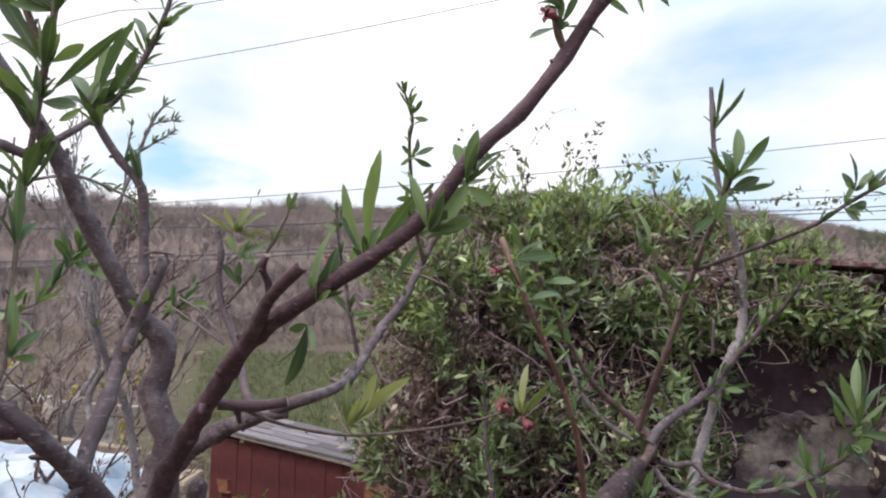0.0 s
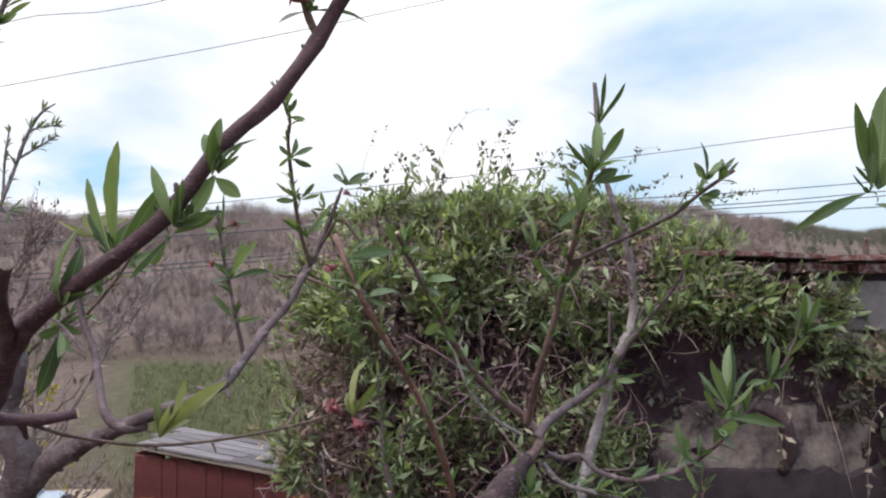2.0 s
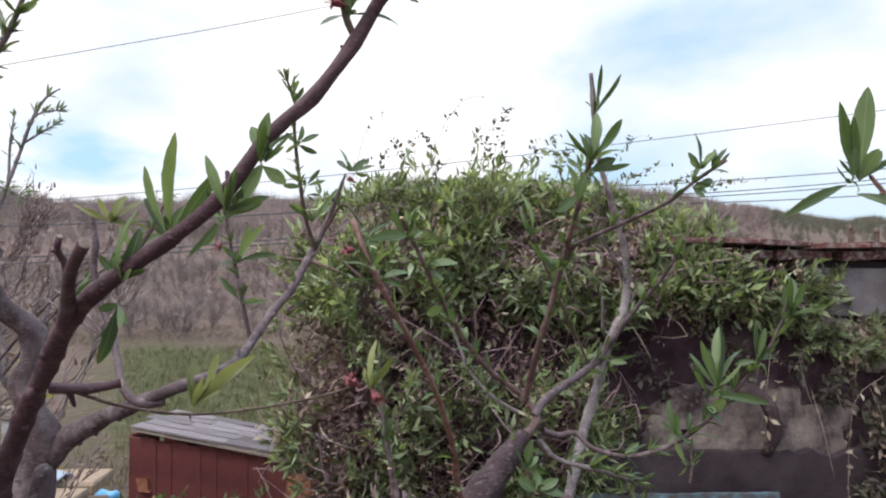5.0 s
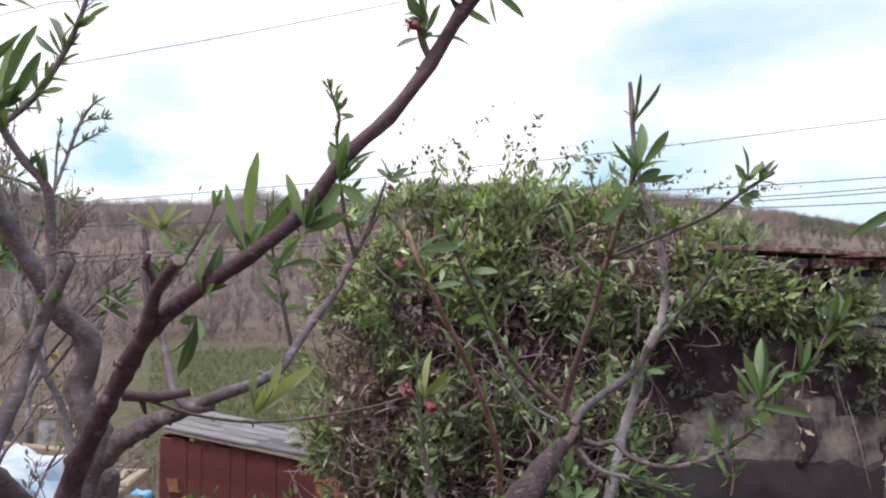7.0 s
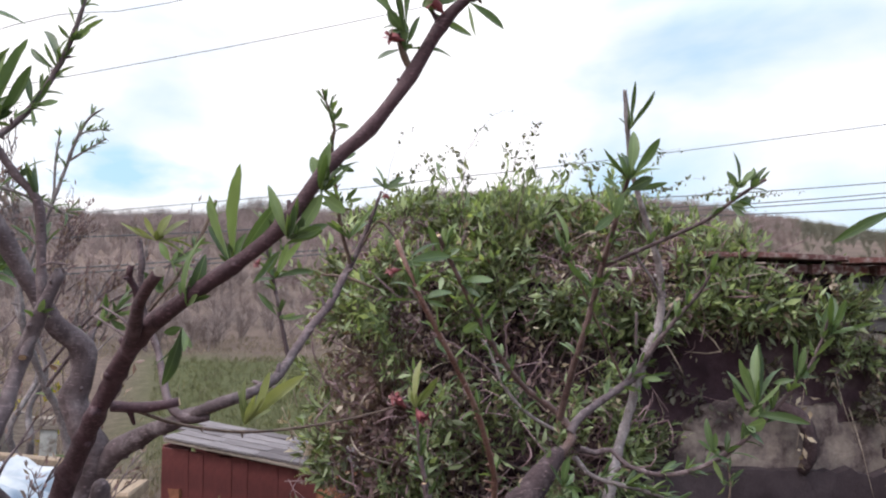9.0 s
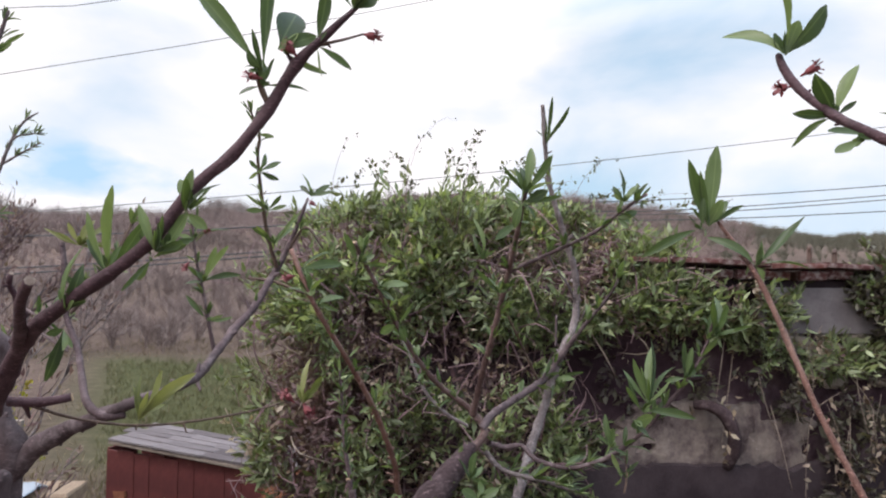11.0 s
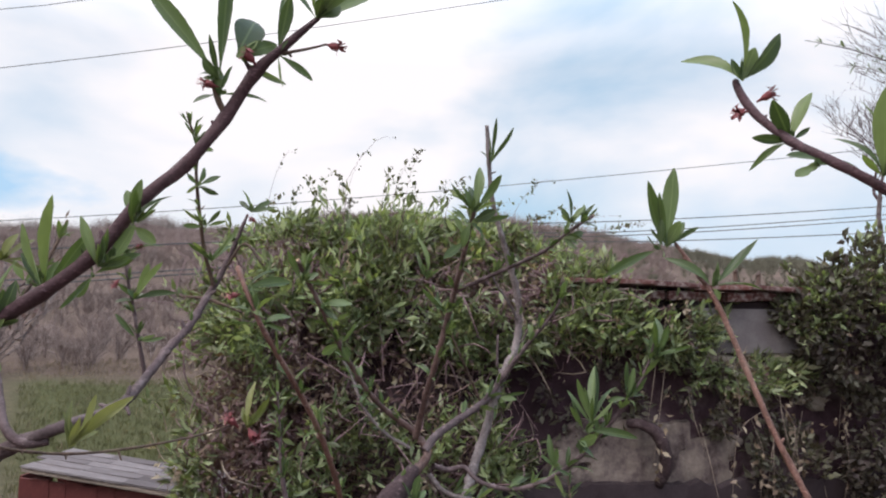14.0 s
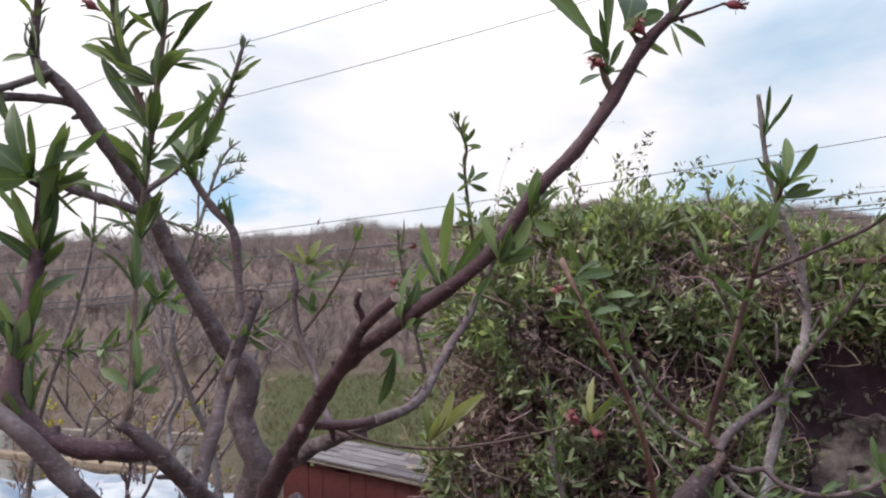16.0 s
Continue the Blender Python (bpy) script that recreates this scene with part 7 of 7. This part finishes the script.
thin = np.array([noise.noise(Vector(q) * 5.0 + Vector((7, 0, 0))) for q in pts]) > 0.14 * smooth01(1.35, 0.9, pts[:, 2]) * smooth01(3.6, 3.0, pts[:, 0]) + 0.02 * (pts[:, 2] < 1.4) - 0.5 * (pts[:, 2] > 1.4) - 0.25 * ((pts[:, 0] > 2.45) & (pts[:, 2] < 1.05))
thin &= (v_rng.uniform(size=len(pts)) < 0.35) | (pts[:, 0] > 2.25) | (pts[:, 2] > 1.42)
pts, nor = pts[thin], nor[thin]
tagged(part("foliage", bulk("foliage", *scatter_leaves(pts, nor, v_rng, 6, 0.05, 0.5, 1.0, 0.1), IVY), ivy, "dark ivy leaves"), kind="stuff")
hi = (pts[:, 2] > 1.5) & (pts[:, 0] > 2.6)
tagged(part("young_foliage", bulk("young_foliage", *scatter_leaves(pts[hi][:700], nor[hi][:700], v_rng, 5, 0.055, 0.42, 0.9, 0.5), VINE), ivy, "fresh green leaves on the sunlit top"), kind="stuff")
dpts, dnor = blob_points(IVYMASS, 260, v_rng, 0.9, 1.05, 0.98)
tagged(part("dry_foliage", bulk("dry_foliage", *scatter_leaves(dpts, dnor, v_rng, 3, 0.035, 0.5, 1.4, -0.3), DRY), ivy, "withered beige leaves"), kind="stuff")
va, fa, hang = [], [], []
for n in range(30):
    x, z = v_rng.uniform(1.9, 4.2), v_rng.uniform(0.7, 1.5)
    o = np.array([x, 3.40, z])
    e = o + (v_rng.uniform(-0.12, 0.12), v_rng.uniform(-0.08, 0.02), v_rng.uniform(-0.6, -0.2))
    mid = (o + e) / 2 + (v_rng.uniform(-0.06, 0.06), -0.04, 0.03)
    rad0 = v_rng.uniform(0.001, 0.003)
    v, f = tube(((*o, rad0), (*mid, rad0), (*e, rad0 * 0.6)), 5, 0.06, 0.2, 0, n)
    fa += [tuple(i + len(va) for i in q) for q in f]
    va += v
    for s in (0.25, 0.4, 0.55, 0.7, 0.8, 0.9, 1.0) if n % 3 == 0 else ():
        hang.append(o + (e - o) * s + (0, -0.03, 0))
hang = np.array(hang)
tagged(part("hanging_dry_foliage", bulk("hanging_dry_foliage", *scatter_leaves(hang, np.tile((0, -0.5, -0.5), (len(hang), 1)), v_rng, 3, 0.045, 0.45, 1.2, -0.3), DRY), ivy, "withered pale leaves on hanging stems"), kind="stuff")
tagged(part("dry_stem_tangle", mesh("dry_stem_tangle", va, fa, DRYSTEM), ivy, "bare hanging ivy stems"), kind="stuff")
# two long bare stems with curled pale leaves that hang before the wall
va, fa, hang = [], [], []
for line in (((2.58, 3.38, 1.17), (2.40, 3.36, 1.06), (2.35, 3.35, 0.86), (2.345, 3.35, 0.56)), ((3.05, 3.36, 1.20), (2.98, 3.34, 1.10), (3.00, 3.33, 0.86), (2.96, 3.34, 0.60))):
    v, f = tube([(*q, 0.0016) for q in line], 6, 0.03, 0.3, 0, len(va))
    fa += [tuple(i + len(va) for i in q) for q in f]
    va += v
    hang += [tuple(q[:3]) for q in spline([(*q, 0.003) for q in line], 0.03)[3::3]]
tagged(part("hanging_stem", mesh("hanging_stem", va, fa, DRYSTEM), ivy, "bleached hanging stems"), kind="stuff")
tagged(part("curled_foliage", bulk("curled_foliage", *scatter_leaves(np.array(hang), np.tile((0, -0.5, -0.6), (len(hang), 1)), v_rng, 2, 0.042, 0.5, 1.1, -0.4), DRY), ivy, "curled pale dead leaves"), kind="stuff")
# thick old stem that arches out of the wall
v, f = tube([(1.80, 3.42, 1.08, 0.022), (1.86, 3.37, 1.085, 0.028), (1.93, 3.36, 1.04, 0.032), (1.975, 3.36, 0.95, 0.034), (1.985, 3.37, 0.86, 0.032), (1.965, 3.41, 0.77, 0.026)], 12, 0.02, 0.2, 0, 3)
part("old_stem", mesh("old_stem", v, f, BARK["gnarled"]), ivy, "thick dark arching stem")

# ---- overhead cables ----
cable([(-40, 29.6, 1.6), (-13.45, 20, 7.55), (-7.13, 20, 9.0), (4, 20, 11.8)], 0.010, "dark overhead cable high above the garden")
cable([(-34, 20, 1.9), (-10.12, 20, 6.83), (-4.7, 20, 7.95), (0.72, 20, 9.2), (9, 20, 11.2)], 0.010, "thin overhead cable high above the garden")
cable([(-26, 20, 1.6), (-7.55, 20, 3.28), (2.0, 20, 4.35), (11.5, 20, 5.65), (30, 20, 8.4)], 0.010, "long overhead cable crossing above the climber")
cable([(4, 20, 3.62), (8.91, 20, 3.88), (16.5, 20, 4.56), (30, 20, 6.0)], 0.0135, "overhead cable in a group of four")
cable([(4, 20, 3.40), (8.91, 20, 3.56), (16.5, 20, 4.28), (30, 20, 5.8)], 0.0135, "overhead cable in a group of four")
cable([(4, 20, 3.30), (8.91, 20, 3.45), (16.5, 20, 4.14), (30, 20, 5.6)], 0.0135, "overhead cable in a group of four")
cable([(4, 20, 3.20), (8.91, 20, 3.27), (16.5, 20, 3.76), (30, 20, 4.9)], 0.0145, "overhead cable in a group of four")
cable([(-26, 25, 2.0), (-9.19, 25, 2.74), (-3.59, 25, 3.12), (6, 25, 3.7)], 0.023, "dark cable strung low across the meadow")
cable([(-26, 25, 0.6), (-10.35, 25, 1.66), (-3.55, 25, 2.25), (6, 25, 3.0)], 0.023, "dark cable strung low across the meadow")
cable([(-26, 25, 0.3), (-10.35, 25, 1.48), (-3.55, 25, 2.10), (6, 25, 2.9)], 0.023, "dark cable strung low across the meadow")

# ---- small pieces of the wall ----
p_rng = random.Random(8)
tile = box_mesh("coping_tile", (0.262, 0.36, 0.030), CLAY, 0.006, 0.004, 1)
tile2 = box_mesh("coping_brick", (0.150, 0.31, 0.045), CLAY, 0.006, 0.004, 2)
for n in range(14):
    put("coping_tile", tile, wall, pose(1.52 + n * 0.27, WALL_Y + 0.06 + p_rng.uniform(-0.035, 0.03), 1.787 + p_rng.uniform(-0.006, 0.012), p_rng.uniform(-3, 3), p_rng.uniform(-2.5, 2.5), p_rng.uniform(-5, 5)))
for n in range(24):
    put("coping_brick", tile2, wall, pose(1.45 + n * 0.16, WALL_Y + 0.08 + p_rng.uniform(-0.03, 0.03), 1.738 + p_rng.uniform(-0.003, 0.003), p_rng.uniform(-2, 2), p_rng.uniform(-2, 2), p_rng.uniform(-4, 4)))
put("bed_course", box_mesh("bed_course", (4.4, 0.26, 0.05), CONCRETE, 0.006), wall, pose(3.55, WALL_Y + 0.11, 1.69))


def rock(name, seed):
    bm = bmesh.new()
    bmesh.ops.create_icosphere(bm, subdivisions=1, radius=0.5)
    rng = random.Random(seed)
    for v in bm.verts:
        v.co = Vector((round(v.co.x * 2.2) * 0.36 + v.co.x * 0.35, v.co.y * 0.9, v.co.z)) * rng.uniform(0.85, 1.15)
    me = bpy.data.meshes.new(name)
    bm.to_mesh(me)
    bm.free()
    me.materials.append(STONE)
    return me


rocks = [rock("stone", s) for s in range(5)]
for n in range(46):
    x, z = p_rng.uniform(2.3, 2.98), p_rng.uniform(1.15, 1.43)
    put("stone", p_rng.choice(rocks), wall, pose(x, WALL_Y - 0.005, z, p_rng.uniform(-20, 20), p_rng.uniform(-20, 20), p_rng.uniform(-10, 10)) @ Matrix.Diagonal((p_rng.uniform(0.07, 0.14), 0.09, p_rng.uniform(0.05, 0.09), 1)))
for x, h in ((2.50, 0.07), (2.64, 0.06)):
    v, f = tube([(x, WALL_Y + 0.08, 1.78, 0.014), (x + 0.004, WALL_Y + 0.08, 1.80 + h, 0.013), (x, WALL_Y + 0.08, 1.81 + h, 0.018)], 8, 0.02, 0.1, 0, 2)
    part("iron_stub", mesh("iron_stub", v, f, IRON), wall, "short rusty iron stub")
